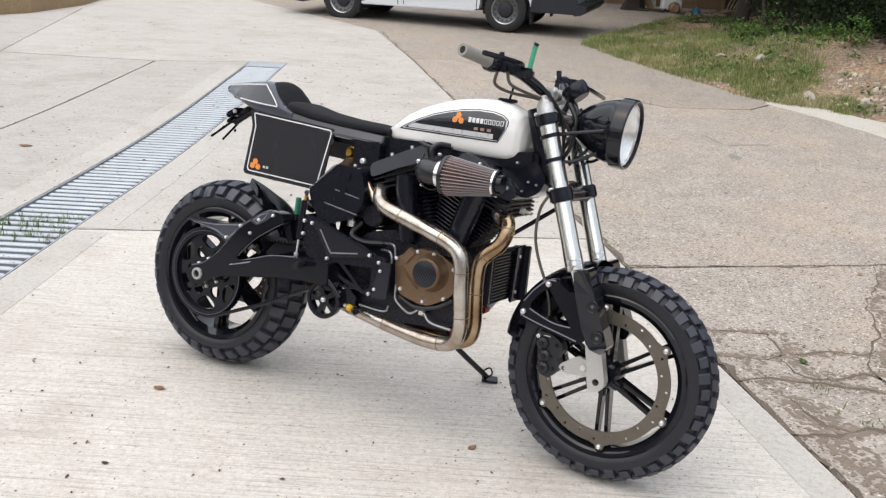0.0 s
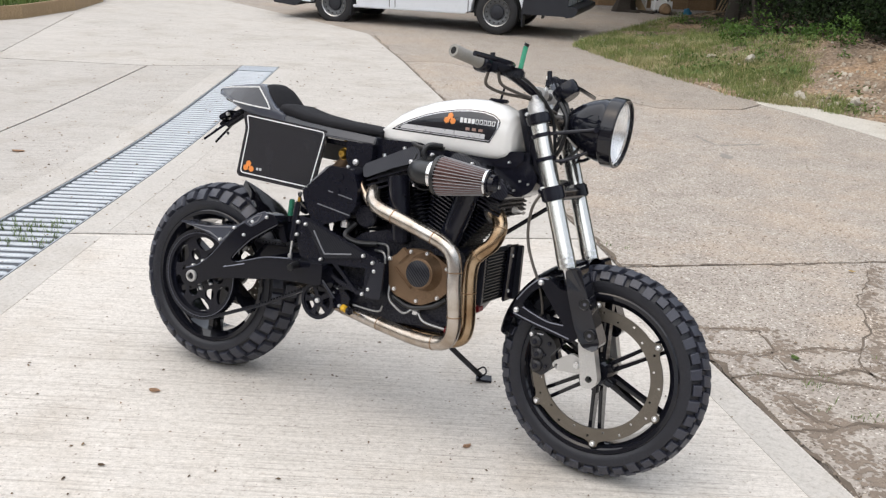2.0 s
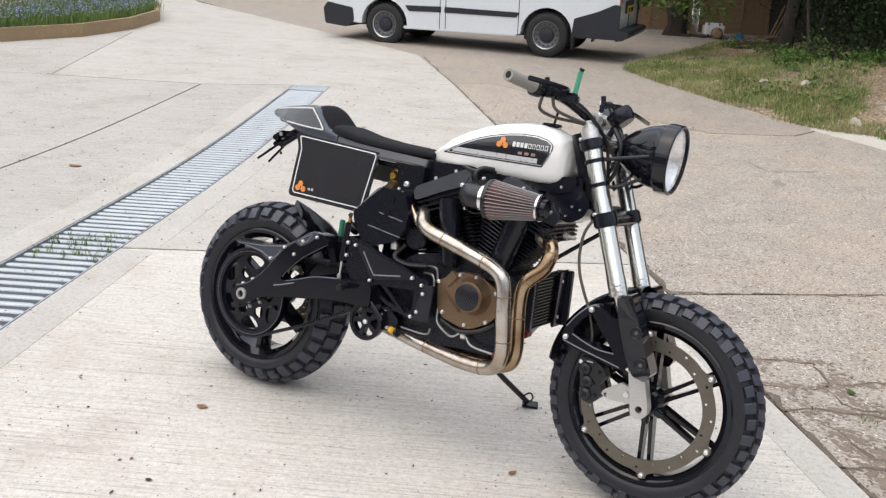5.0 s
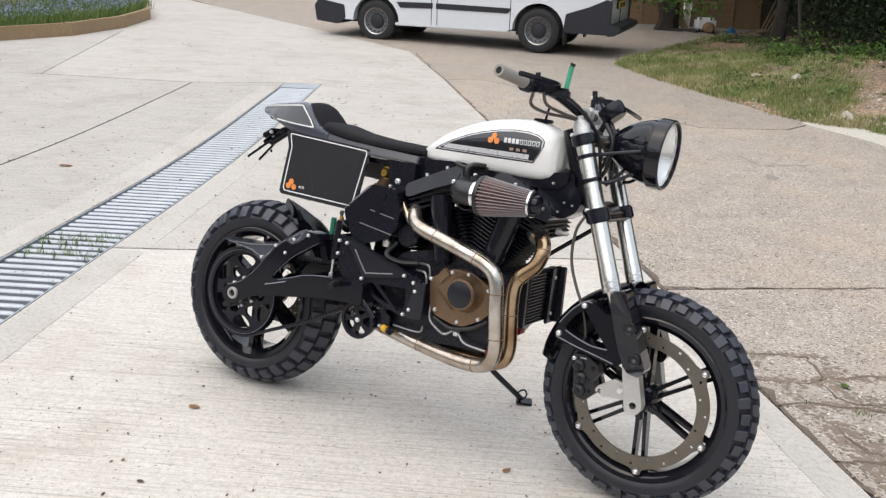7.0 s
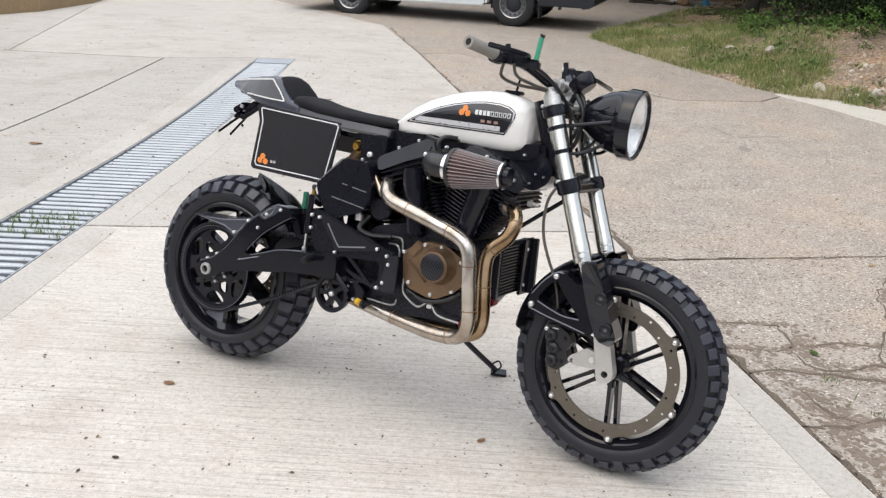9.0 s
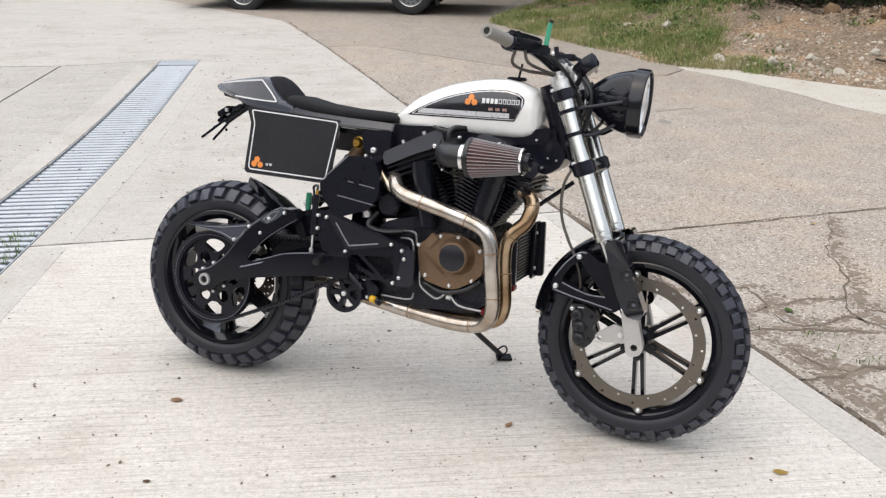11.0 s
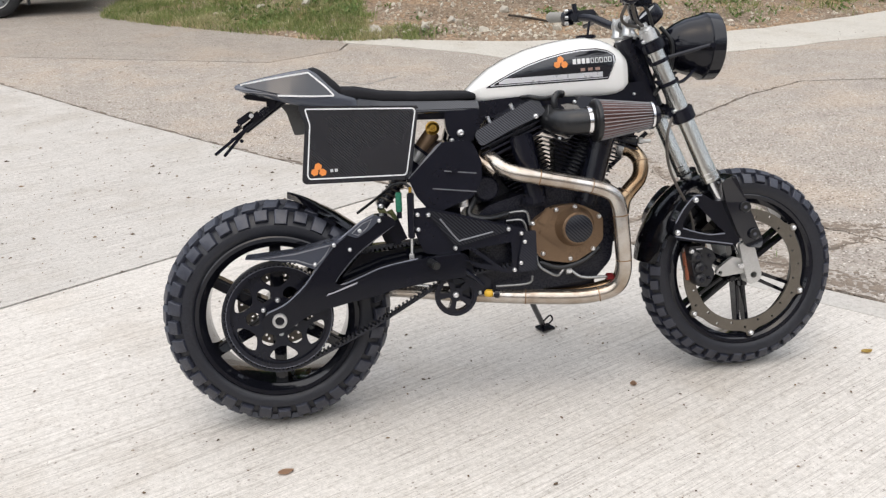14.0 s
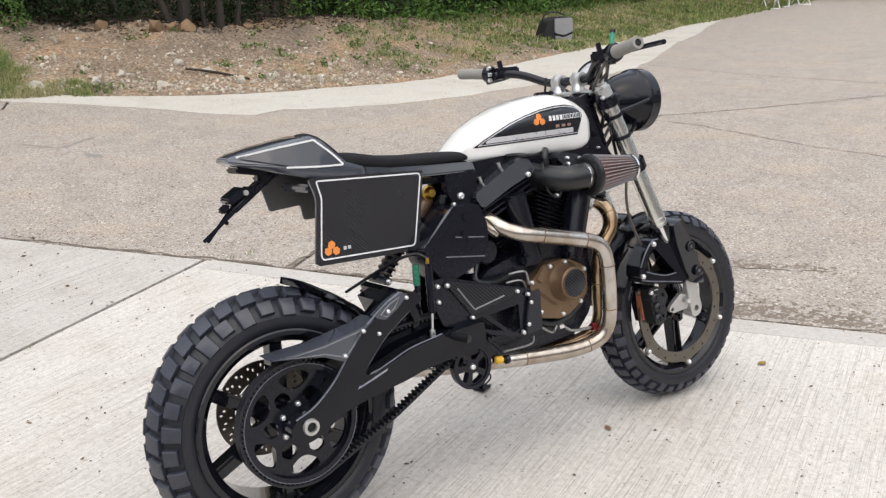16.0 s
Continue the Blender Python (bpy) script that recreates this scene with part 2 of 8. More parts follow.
M_WEAVE = carbon("ribbed_carbon", (0.0095, 0.0100, 0.0135), (0.040, 0.042, 0.049), 0.0, 0.2, 0.25, 62.0)
M_BOARD = carbon("lacquered_carbon_board", (0.0145, 0.0152, 0.0195), (0.0310, 0.0322, 0.038), 0.8, 0.05, 0.6, 74.0)
# blue-grey base stands partly for the sky's reflection on the tail
M_CARBON2 = carbon("grey_carbon_lacquer", (0.052, 0.058, 0.076), (0.062, 0.068, 0.088), 0.8, 0.14, 0.4, 110.0)
M_PANEL = carbon("dark_tail_carbon", (0.020, 0.022, 0.029), (0.044, 0.047, 0.058), 0.6, 0.12, 0.35, 90.0)
M_WHITE = worn("pearl_white_paint", (0.87, 0.86, 0.83), 0.22, scale=10, spread=0.02, coat=1.0, bump=0.02)
M_SILVER = worn("silver_stripe_vinyl", (0.66, 0.66, 0.68), 0.3, 0.35, scale=20, spread=0.06)
M_ROSE = worn("rose_metal_vinyl", (0.46, 0.30, 0.25), 0.3, 0.5, scale=20, spread=0.15)
M_EDGE = worn("grey_moulded_edge", (0.20, 0.205, 0.225), 0.3, scale=20, spread=0.15)
M_LINE = worn("white_pinstripe", (0.78, 0.78, 0.78), 0.4, scale=40, spread=0.06)
M_ORANGE = worn("orange_vinyl", (0.80, 0.27, 0.06), 0.4, scale=40, spread=0.08)
M_DECAL = worn("black_decal_vinyl", (0.010, 0.011, 0.016), 0.10, scale=20, spread=0.2, coat=0.6, bump=0.01)
M_ALU = worn("brushed_aluminium", (0.62, 0.615, 0.60), 0.33, 0.95, scale=50, spread=0.08, bump=0.03)
M_FORK = worn("polished_aluminium_tube", (0.70, 0.70, 0.66), 0.22, 0.95, scale=30, spread=0.03, bump=0.01)
M_CAST = worn("cast_aluminium", (0.60, 0.595, 0.58), 0.42, 0.8, scale=60, spread=0.2, bump=0.3)
M_REFLECTOR = worn("bright_reflector", (0.95, 0.95, 0.94), 0.22, 0.9, scale=20, spread=0.02, bump=0.01)
M_CHROME = worn("polished_chrome", (0.82, 0.82, 0.83), 0.07, 1.0, scale=20, spread=0.03, bump=0.01)
M_BOLT = worn("zinc_bolt", (0.86, 0.86, 0.86), 0.3, 0.9, scale=60, spread=0.15)
M_GOLD = worn("gold_anodised", (0.62, 0.37, 0.07), 0.3, 0.9, scale=50, spread=0.15)
M_BRONZE = worn("bronze_engine_cover", (0.20, 0.13, 0.078), 0.42, 0.6, scale=40, spread=0.2, bump=0.12)
M_ROTOR = worn("used_brake_steel", (0.185, 0.166, 0.14), 0.42, 0.85, scale=70, spread=0.25)
M_GRIP = worn("grey_rubber_grip", (0.28, 0.27, 0.245), 0.75, scale=60, spread=0.15, bump=0.3, depth=0.001)
M_SEAT = worn("charcoal_seat_fabric", (0.0125, 0.0125, 0.015), 0.9, scale=120, spread=0.35, bump=0.5, depth=0.001, spec=0.25)
M_HOSE = worn("black_rubber_hose", (0.010, 0.0105, 0.012), 0.32, scale=50, spread=0.25, spec=0.5)
M_BRAID = worn("braided_steel_hose", (0.15, 0.135, 0.12), 0.4, 0.7, scale=200, spread=0.4)
M_GREEN = worn("green_fluid_tube", (0.06, 0.36, 0.22), 0.2, scale=40, spread=0.2, coat=0.6)
M_GREEND = worn("dark_green_reservoir", (0.018, 0.16, 0.095), 0.25, scale=40, spread=0.2, coat=0.5)
M_RED = worn("red_anodised", (0.2, 0.015, 0.02), 0.35, 0.6, scale=40, spread=0.2)
M_PAD = worn("rusty_brake_pad", (0.38, 0.13, 0.07), 0.7, scale=60, spread=0.3)
M_YELLOW = worn("yellow_plastic", (0.75, 0.45, 0.03), 0.45, scale=40, spread=0.15)
M_VAN = worn("white_van_paint", (0.70, 0.73, 0.77), 0.3, scale=4, spread=0.04, coat=0.6, bump=0.02)
M_TRIM = worn("dark_grey_bumper_plastic", (0.015, 0.017, 0.024), 0.5, scale=20, spread=0.25)
M_STEELD = worn("grey_steel_wheel", (0.115, 0.12, 0.125), 0.5, 0.4, scale=20, spread=0.2)
# grey that paints the sky light on the left board's inner face
M_GREYP = worn("sky_lit_inner_board", (0.16, 0.155, 0.15), 0.5, scale=20, spread=0.15)
M_GLASSD = worn("dark_window_glass", (0.02, 0.024, 0.026), 0.06, scale=5, spread=0.1, coat=0.5, bump=0.01)
M_PLATE = worn("yellow_plate", (0.70, 0.50, 0.06), 0.45, scale=20, spread=0.1)
M_LAMP = worn("red_lamp_plastic", (0.40, 0.02, 0.02), 0.2, scale=20, spread=0.1, coat=0.8)
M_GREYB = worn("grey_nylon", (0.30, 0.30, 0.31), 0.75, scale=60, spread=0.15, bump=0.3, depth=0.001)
M_BLACKB = worn("black_nylon", (0.02, 0.02, 0.022), 0.75, scale=60, spread=0.3, bump=0.3, depth=0.001)
# pale tone of the added walls, set for what the bike reflects
M_ADDED_WALL = worn("added_wall_pale", (0.34, 0.30, 0.27), 0.9, scale=6, spread=0.25, bump=0.4, depth=0.004)
M_PLASTIC = worn("white_plastic", (0.75, 0.75, 0.74), 0.45, scale=20, spread=0.05)
M_BLUEP = worn("blue_tarpaulin", (0.05, 0.22, 0.38), 0.5, scale=10, spread=0.2)


def pipe_metal(name, tint):
    """Stainless tube with soft heat colours along it."""
    k = Nodes(name)
    a, b = k.noise(9, 3), k.noise(70, 4)
    col = k.ramp(a, [(0.3, (0.31, 0.24, 0.18)), (0.46, (0.46, 0.405, 0.345)), (0.62, (0.60, 0.57, 0.53)), (0.78, (0.40, 0.32, 0.255))])
    col = k.mix(1.0, col, tint, "MULTIPLY")
    k.set(Base_Color=col, Metallic=0.95, Roughness=k.ramp(b, [(0.3, (0.20,) * 3), (0.7, (0.27,) * 3)]))
    k.bump(b, 0.02, 0.0003)
    return k.m


M_PIPE = pipe_metal("heat_tinted_stainless", (1.0, 1.0, 1.0))
M_PIPEG = pipe_metal("golden_heat_tinted_stainless", (0.72, 0.58, 0.42))
M_WELD = worn("brown_weld_bead", (0.30, 0.19, 0.11), 0.45, 0.8, scale=90, spread=0.4, bump=0.4)


# red-brown gauze, darkened to paint the shade in the pleat valleys
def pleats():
    k = Nodes("oiled_gauze_valley_shade")
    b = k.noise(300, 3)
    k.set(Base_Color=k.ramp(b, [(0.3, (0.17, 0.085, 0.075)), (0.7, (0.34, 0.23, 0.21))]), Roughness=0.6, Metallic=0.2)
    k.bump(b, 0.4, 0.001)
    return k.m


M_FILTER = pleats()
_gl = Nodes("headlight_glass")
_gl.set(Base_Color=(0.95, 0.97, 0.97), Roughness=0.02, IOR=1.45, Alpha=0.10)
M_GLASS = _gl.m

# ---- mesh helpers ----


def finish(me, angle=35):
    me.shade_smooth()
    me.set_sharp_from_angle(angle=radians(angle))
    return me


def part(name, bm, material, parent=None, label="", angle=35):
    """One bmesh as one mesh object, under a thing or a part."""
    me = bpy.data.meshes.new(name)
    bmesh.ops.recalc_face_normals(bm, faces=bm.faces)
    bm.to_mesh(me)
    bm.free()
    me.materials.append(material)
    finish(me, angle)
    ob = new(name, me)
    if parent:
        ob.parent = parent
    return tagged(ob, label)


def thing(name, label, category, m=None, group="", kind=""):
    ob = new(name)
    if m:
        ob.matrix_world = m
    return tagged(ob, label, category, group, kind)


def join(*bms):
    """Adds the later meshes to the first one."""
    out = bms[0]
    for b in bms[1:]:
        me = bpy.data.meshes.new("tmp")
        b.to_mesh(me)
        out.from_mesh(me)
        b.free()
        bpy.data.meshes.remove(me)
    return out


def bevel_sharp(bm, width, segments=2, angle=0.5):
    edges = [e for e in bm.edges if len(e.link_faces) == 2 and e.calc_face_angle(0) > angle]
    if width > 0 and edges:
        bmesh.ops.bevel(bm, geom=edges, offset=width, segments=segments, affect="EDGES", clamp_overlap=True)
    return bm


def box(c, s, bevel=0.0, rot=None, segments=2):
    bm = bmesh.new()
    bmesh.ops.create_cube(bm, size=1.0, matrix=Matrix.Diagonal((*s, 1)))
    bevel_sharp(bm, bevel, segments)
    bm.transform(Matrix.Translation(c) @ (Euler([radians(a) for a in rot]).to_matrix().to_4x4() if rot else Matrix()))
    return bm


def cyl(p0, p1, r, r2=None, seg=20, bevel=0.0):
    p0, p1 = Vector(p0), Vector(p1)
    bm = bmesh.new()
    bmesh.ops.create_cone(bm, cap_ends=True, segments=seg, radius1=r, radius2=r if r2 is None else r2, depth=(p1 - p0).length)
    if bevel:
        bevel_sharp(bm, bevel, 2, 0.9)
    bm.transform(Matrix.Translation((p0 + p1) / 2) @ (p1 - p0).to_track_quat("Z", "Y").to_matrix().to_4x4())
    return bm


def smooth_path(pts, steps=8, closed=False):
    P = [Vector(p) for p in pts]
    n = len(P)
    out = []
    for i in range(n if closed else n - 1):
        if closed:
            a, b, c, d = P[i - 1], P[i], P[(i + 1) % n], P[(i + 2) % n]
        else:
            b, c = P[i], P[i + 1]
            a = P[i - 1] if i else b * 2 - c
            d = P[i + 2] if i + 2 < n else c * 2 - b
        for k in range(steps):
            t = k / steps
            out.append(0.5 * (2 * b + (c - a) * t + (2 * a - 5 * b + 4 * c - d) * t * t + (3 * b - 3 * c + d - a) * t ** 3))
    if not closed:
        out.append(P[-1])
    return out


def sweep(path, section, closed=False, caps=True, scale=None):
    """Sweeps a closed section (list of 2D points) along a path, with no twist."""
    bm = bmesh.new()
    n, rings = len(path), []
    T = [((path[(i + 1) % n] if closed or i + 1 < n else path[i]) - (path[i - 1] if closed or i else path[i])).normalized() for i in range(n)]
    up = Vector((0, 1, 0)) if abs(T[0].y) < 0.9 else Vector((1, 0, 0))
    N = (up - T[0] * up.dot(T[0])).normalized()
    for i in range(n):
        N = (N - T[i] * N.dot(T[i])).normalized()
        B = T[i].cross(N)
        k = scale[i] if scale else 1.0
        rings.append([bm.verts.new(path[i] + N * (u * k) + B * (v * k)) for u, v in section])
    m = len(section)
    for i in range(n if closed else n - 1):
        a, b = rings[i], rings[(i + 1) % n]
        for j in range(m):
            bm.faces.new((a[j], a[(j + 1) % m], b[(j + 1) % m], b[j]))
    if caps and not closed:
        bm.faces.new(rings[0])
        bm.faces.new(rings[-1][::-1])
    return bm


def circle(r, seg=14):
    return [(r * math.cos(2 * math.pi * i / seg), r * math.sin(2 * math.pi * i / seg)) for i in range(seg)]


def tube(pts, r, seg=14, steps=8, closed=False):
    return sweep(smooth_path(pts, steps, closed), circle(r, seg), closed)


def lathe(profile, seg=64, axis="y", c=(0, 0, 0), closed=False):
    """Turns (radius, along) points round an axis through c."""
    bm = bmesh.new()
    rings = []
    for i in range(seg):
        a = 2 * math.pi * i / seg
        ca, sa = math.cos(a), math.sin(a)
        rings.append([bm.verts.new((r * ca + c[0], h + c[1], r * sa + c[2]) if axis == "y" else (h + c[0], r * ca + c[1], r * sa + c[2]) if axis == "x" else (r * ca + c[0], r * sa + c[1], h + c[2])) for r, h in profile])
    m = len(profile)
    for i in range(seg):
        a, b = rings[i], rings[(i + 1) % seg]
        for j in range(m if closed else m - 1):
            q = (a[j], a[(j + 1) % m], b[(j + 1) % m], b[j])
            bm.faces.new(q)
    bmesh.ops.remove_doubles(bm, verts=bm.verts, dist=1e-6)
    return bm


def plate(outer, y0, y1, holes=(), bevel=0.002, segments=2):
    """An outline in x and z, with holes, as a slab from y0 to y1."""
    from mathutils.geometry import tessellate_polygon
    loops = [outer, *holes]
    flat = [Vector((x, z, 0)) for lp in loops for x, z in lp]
    tris = tessellate_polygon([[Vector((x, z, 0)) for x, z in lp] for lp in loops])
    bm = bmesh.new()
    A = [bm.verts.new((v.x, y0, v.y)) for v in flat]
    B = [bm.verts.new((v.x, y1, v.y)) for v in flat]
    for t in tris:
        if len(set(t)) == 3:
            try:
                bm.faces.new([A[i] for i in t])
                bm.faces.new([B[i] for i in t[::-1]])
            except ValueError:
                pass
    s = 0
    for lp in loops:
        n = len(lp)
        for i in range(n):
            j = (i + 1) % n
            try:
                bm.faces.new((A[s + i], A[s + j], B[s + j], B[s + i]))
            except ValueError:
                pass
        s += n
    bmesh.ops.recalc_face_normals(bm, faces=bm.faces)
    return bevel_sharp(bm, bevel, segments, 0.6)


def rounded(points, r, k=4):
    """Rounds the corners of an outline."""
    out = []
    n = len(points)
    for i in range(n):
        p, a, b = Vector(points[i]), Vector(points[i - 1]), Vector(points[(i + 1) % n])
        d = min(r, (a - p).length * 0.45, (b - p).length * 0.45)
        s, e = p + (a - p).normalized() * d, p + (b - p).normalized() * d
        out += [tuple((1 - t) ** 2 * s + 2 * t * (1 - t) * p + t * t * e) for t in [j / k for j in range(k + 1)]]
    return out


def shifted(bm, m):
    bm.transform(m)
    return bm


def ring_band(line, width, y, thick=0.0015):
    """A flat closed band of constant width along an outline in x and z."""
    bm = bmesh.new()
    n = len(line)
    rows = []
    for i in range(n):
        p, a, b = Vector(line[i]), Vector(line[i - 1]), Vector(line[(i + 1) % n])
        t = (b - a).normalized()
        nn = Vector((-t.y, t.x)) * width / 2
        rows.append([bm.verts.new((q.x, yy, q.y)) for yy in (y, y + thick) for q in (p - nn, p + nn)])
    for i in range(n):
        a, b = rows[i], rows[(i + 1) % n]
        for j, k in ((0, 1), (1, 3), (3, 2), (2, 0)):
            bm.faces.new((a[j], a[k], b[k], b[j]))
    return bm


# ---- ground ----


def gz(x, y):
    """Height of the drive: level round the motorcycle, rising towards the van."""
    s = -0.45 * x + 0.89 * y
    return 0.0 if s < 2.5 else 0.01 * (s - 2.5) ** 2 if s < 5.5 else 0.06 * (min(s, 30) - 4)


GRASS_EDGE = [(-7.5, 19.0), (-4.0, 13.0), (-2.6, 10.8), (-1.77, 9.94), (-1.06, 9.32), (-0.4, 8.74), (0.21, 8.2), (0.63, 8.0), (1.1, 8.0), (1.6, 7.78), (2.1, 7.55), (2.7, 7.45), (3.34, 7.4), (4.1, 7.45), (4.66, 7.45), (5.4, 7.55), (5.9, 7.75), (6.85, 8.1), (8.3, 8.8), (10.2, 9.7), (12.6, 10.75), (15.1, 12.2), (17.6, 13.3), (27, 17.6), (42, 24.5)]
EDGE = [(5.2, -4.05), (2.4, -0.15), (1.5, 1.05), (0.62, 2.32), (-0.86, 4.22), (-2.2, 5.85), (-3.72, 7.65), (-5.36, 9.52), (-6.6, 10.12), (-9, 11.2), (-14, 13.4)]


def along(line, x):
    """y of a line at x, for lines that run with x."""
    for (x0, y0), (x1, y1) in zip(line, line[1:]):
        if x0 <= x <= x1:
            return y0 + (y1 - y0) * (x - x0) / (x1 - x0)
    return line[0][1] if x < line[0][0] else line[-1][1]


def bank_west(y):
    """Where the bank ends towards the van."""
    return -2.60 + 0.07 * noise.noise((y * 1.7, 3, 1)) + 0.03 * noise.noise((y * 5, 3, 2)) + 0.12 * max(0.0, y - 15.5)


def bank_z(x, y):
    """Height of the planted bank beside the drive."""
    d = min((y - along(GRASS_EDGE, x)) * 0.85, (x - bank_west(y)) * 0.7)
    if d < 0:
        return gz(x, y)
    w = min(1.0, d / 2.6)
    hump = 0.42 if 0.5 < x < 6 else 0.42 - 0.2 * min(1.0, max(0.5 - x, x - 6) / 3)
    lumps = 0.09 * noise.noise((x * 1.3, y * 1.3, 0)) + 0.045 * noise.noise((x * 4, y * 4, 3)) + 0.02 * noise.noise((x * 11, y * 11, 5))
    return gz(x, y) + hump * w * w * (3 - 2 * w) + lumps * min(1.0, d * 2.5) + 0.035 * min(1.0, d * 9)


def sheet(poly, lift, step=0.5, depth=0.03):
    """A slab with this outline that lies on the drive."""
    bm = bmesh.new()
    bm.faces.new([bm.verts.new((x, y, 0)) for x, y in poly])
    n = Vector((-0.45, 0.89, 0)).normalized()
    s = 2.0
    while s < 30:
        geom = bm.verts[:] + bm.edges[:] + bm.faces[:]
        bmesh.ops.bisect_plane(bm, geom=geom, plane_co=n * s / math.hypot(0.45, 0.89), plane_no=n, dist=1e-5)
        s += step if s < 8 else 2
    bmesh.ops.triangulate(bm, faces=[f for f in bm.faces if len(f.verts) > 4])
    for v in bm.verts:
        v.co.z = gz(v.co.x, v.co.y) + lift
    rim = [e for e in bm.edges if len(e.link_faces) == 1]
    ext = bmesh.ops.extrude_edge_only(bm, edges=rim)["geom"]
    for v in ext:
        if isinstance(v, bmesh.types.BMVert):
            v.co.z -= depth
    return bm


def grid_sheet(xs, ys, height, keep=None):
    bm = bmesh.new()
    V = {(i, j): bm.verts.new((x, y, height(x, y))) for i, x in enumerate(xs) for j, y in enumerate(ys)}
    for i in range(len(xs) - 1):
        for j in range(len(ys) - 1):
            if keep is None or keep((xs[i] + xs[i + 1]) / 2, (ys[j] + ys[j + 1]) / 2):
                bm.faces.new((V[i, j], V[i + 1, j], V[i + 1, j + 1], V[i, j + 1]))
    bmesh.ops.delete(bm, geom=[v for v in bm.verts if not v.link_faces], context="VERTS")
    return bm


_far = [-1500, -600, -250, -120, -60, -40, -30, -24, -20, -17, -14.5, -12.5, -11]
xs = _far + [-10 + 0.5 * i for i in range(41)] + [-v for v in reversed(_far)]
ys = _far + [-10 + 0.5 * i for i in range(61)] + [21 + v for v in (1.5, 4, 8, 14, 24, 45, 100, 240, 600, 1500)]
GROUND_DROP = -0.03
tagged(part("ground", grid_sheet(xs, ys, lambda x, y: gz(x, y) + GROUND_DROP), M_DIRT), "packed brown dirt ground under the concrete drive", "ground", kind="structure")

drive = tagged(part("pavement", sheet([(-3.7, -9.0), (-3.4, -9.3), (-3.3, -9.0)], -0.02), M_JOINT), "pale brushed concrete drive with dark joints", "pavement", kind="structure")
GA, GD = Vector((-4.573, 6.243)), Vector((0.469, -0.883))
GN = Vector((-0.883, -0.469))
g = lambda k, w=0.0: tuple(GA + GD * k + GN * w)
W = 0.43
slabs = [
    ([g(6.21, -0.005), (0.60, 2.30), (1.49, 1.045), (2.4, -0.15), (5.2, -4.05), (8.5, -9.2), g(17.3, -0.005)], M_NEW),
    ([g(6.19, -0.005), (0.588, 2.32), (-0.86, 4.22), (-2.2, 5.85), (-3.72, 7.65), (-5.30, 9.40), (-5.5, 9.6), (-6.6, 10.12), (-9, 11.2), (-14, 13.4), (-18, 16), (-20, 14), (-10.12, 8.1), (-7.36, 4.55), (-5.72, 5.335), g(-0.02, W + 0.02), g(-0.02, -0.005)], M_NEAR),
    ([g(-0.005, W + 0.008), (-5.71, 5.315), (-3.764, 1.44), (1.47, -8.98), g(17.3, W + 0.008)], M_FAR),
    ([(-5.73, 5.305), (-7.33, 4.53), (-9, 3.62), (-14, 0.9), (-18, -3), (-9, -12), (1.45, -9.0), (-3.784, 1.43)], M_FAR),
    ([(-7.36, 4.53), (-10.14, 8.1), (-19, 14), (-21, 6), (-18.1, -2.9), (-14, 0.92), (-9.02, 3.63)], M_FAR),
]
for poly, m in slabs:
    part("slab", sheet(poly, 0.0), m, drive)
# smooth trowelled margin along the slab's edge
_e = (Vector((2.4, -0.15)) - Vector((0.62, 2.36))).normalized()
_n = Vector((_e.y, -_e.x)) if Vector((_e.y, -_e.x)).x < 0 else Vector((-_e.y, _e.x))
q = [Vector((0.625, 2.285)), Vector((1.487, 1.04)), Vector((2.395, -0.155)), Vector((5.19, -4.04))]
part("slab_margin", sheet([tuple(v) for v in q] + [tuple(v + _n * 0.125) for v in reversed(q)], 0.0015, depth=0.003), M_MARGIN, drive)

old = tagged(part("old_pavement", sheet([(30, 8.0), (30.2, 8.2), (30, 8.3)], -0.02), M_JOINT), "old worn exposed-aggregate concrete yard with cracks", "pavement", kind="structure")
for poly in (
    [(5.22, -4.04), (2.412, -0.135), (1.512, 1.062), (0.905, 1.945), (2.0, 2.83), (3.45, 4.03), (4.1, 4.42), (6.45, 3.78), (14, 2.6), (30, 0), (30, -9), (8.6, -9.2)],
    [(0.89, 1.965), (-0.85, 4.235), (-2.19, 5.865), (-3.72, 7.665), (-3.3, 8.0), (-0.25, 6.9), (0.5, 7.42), (0.72, 8.2), (1.8, 7.9), (7.2, 8.6), (15.5, 12.6), (27, 18), (42, 25), (44, 10), (30, 0.015), (14, 2.615), (6.45, 3.797), (4.1, 4.437), (3.44, 4.045), (1.99, 2.845)],
    [(-3.735, 7.68), (-5.27, 9.38), (-5.5, 9.42), (-6.7, 9.9), (-9.1, 10.95), (-18.2, 15.75), (-18, 26), (-1.5, 26), (-1.2, 18.5), (-2.2, 16.5), (-2.3, 11.2), (-1.0, 9.6), (0.70, 8.25), (0.48, 7.43), (-0.25, 6.915), (-3.3, 8.015)],
):
    part("slab", sheet(poly, -0.004), M_OLDER if poly[0][0] < -3 else M_OLD, old)
_top = [(0.56, 8.05), (1.1, 8.15), (1.6, 7.92), (2.1, 7.7), (2.7, 7.6), (3.34, 7.55), (4.1, 7.62), (4.66, 7.6), (5.4, 7.7), (5.9, 7.9), (6.85, 8.25), (8.3, 8.95), (10.2, 9.85), (12.6, 10.9), (15.1, 12.35), (16.7, 13.15), (17.9, 13.3)]
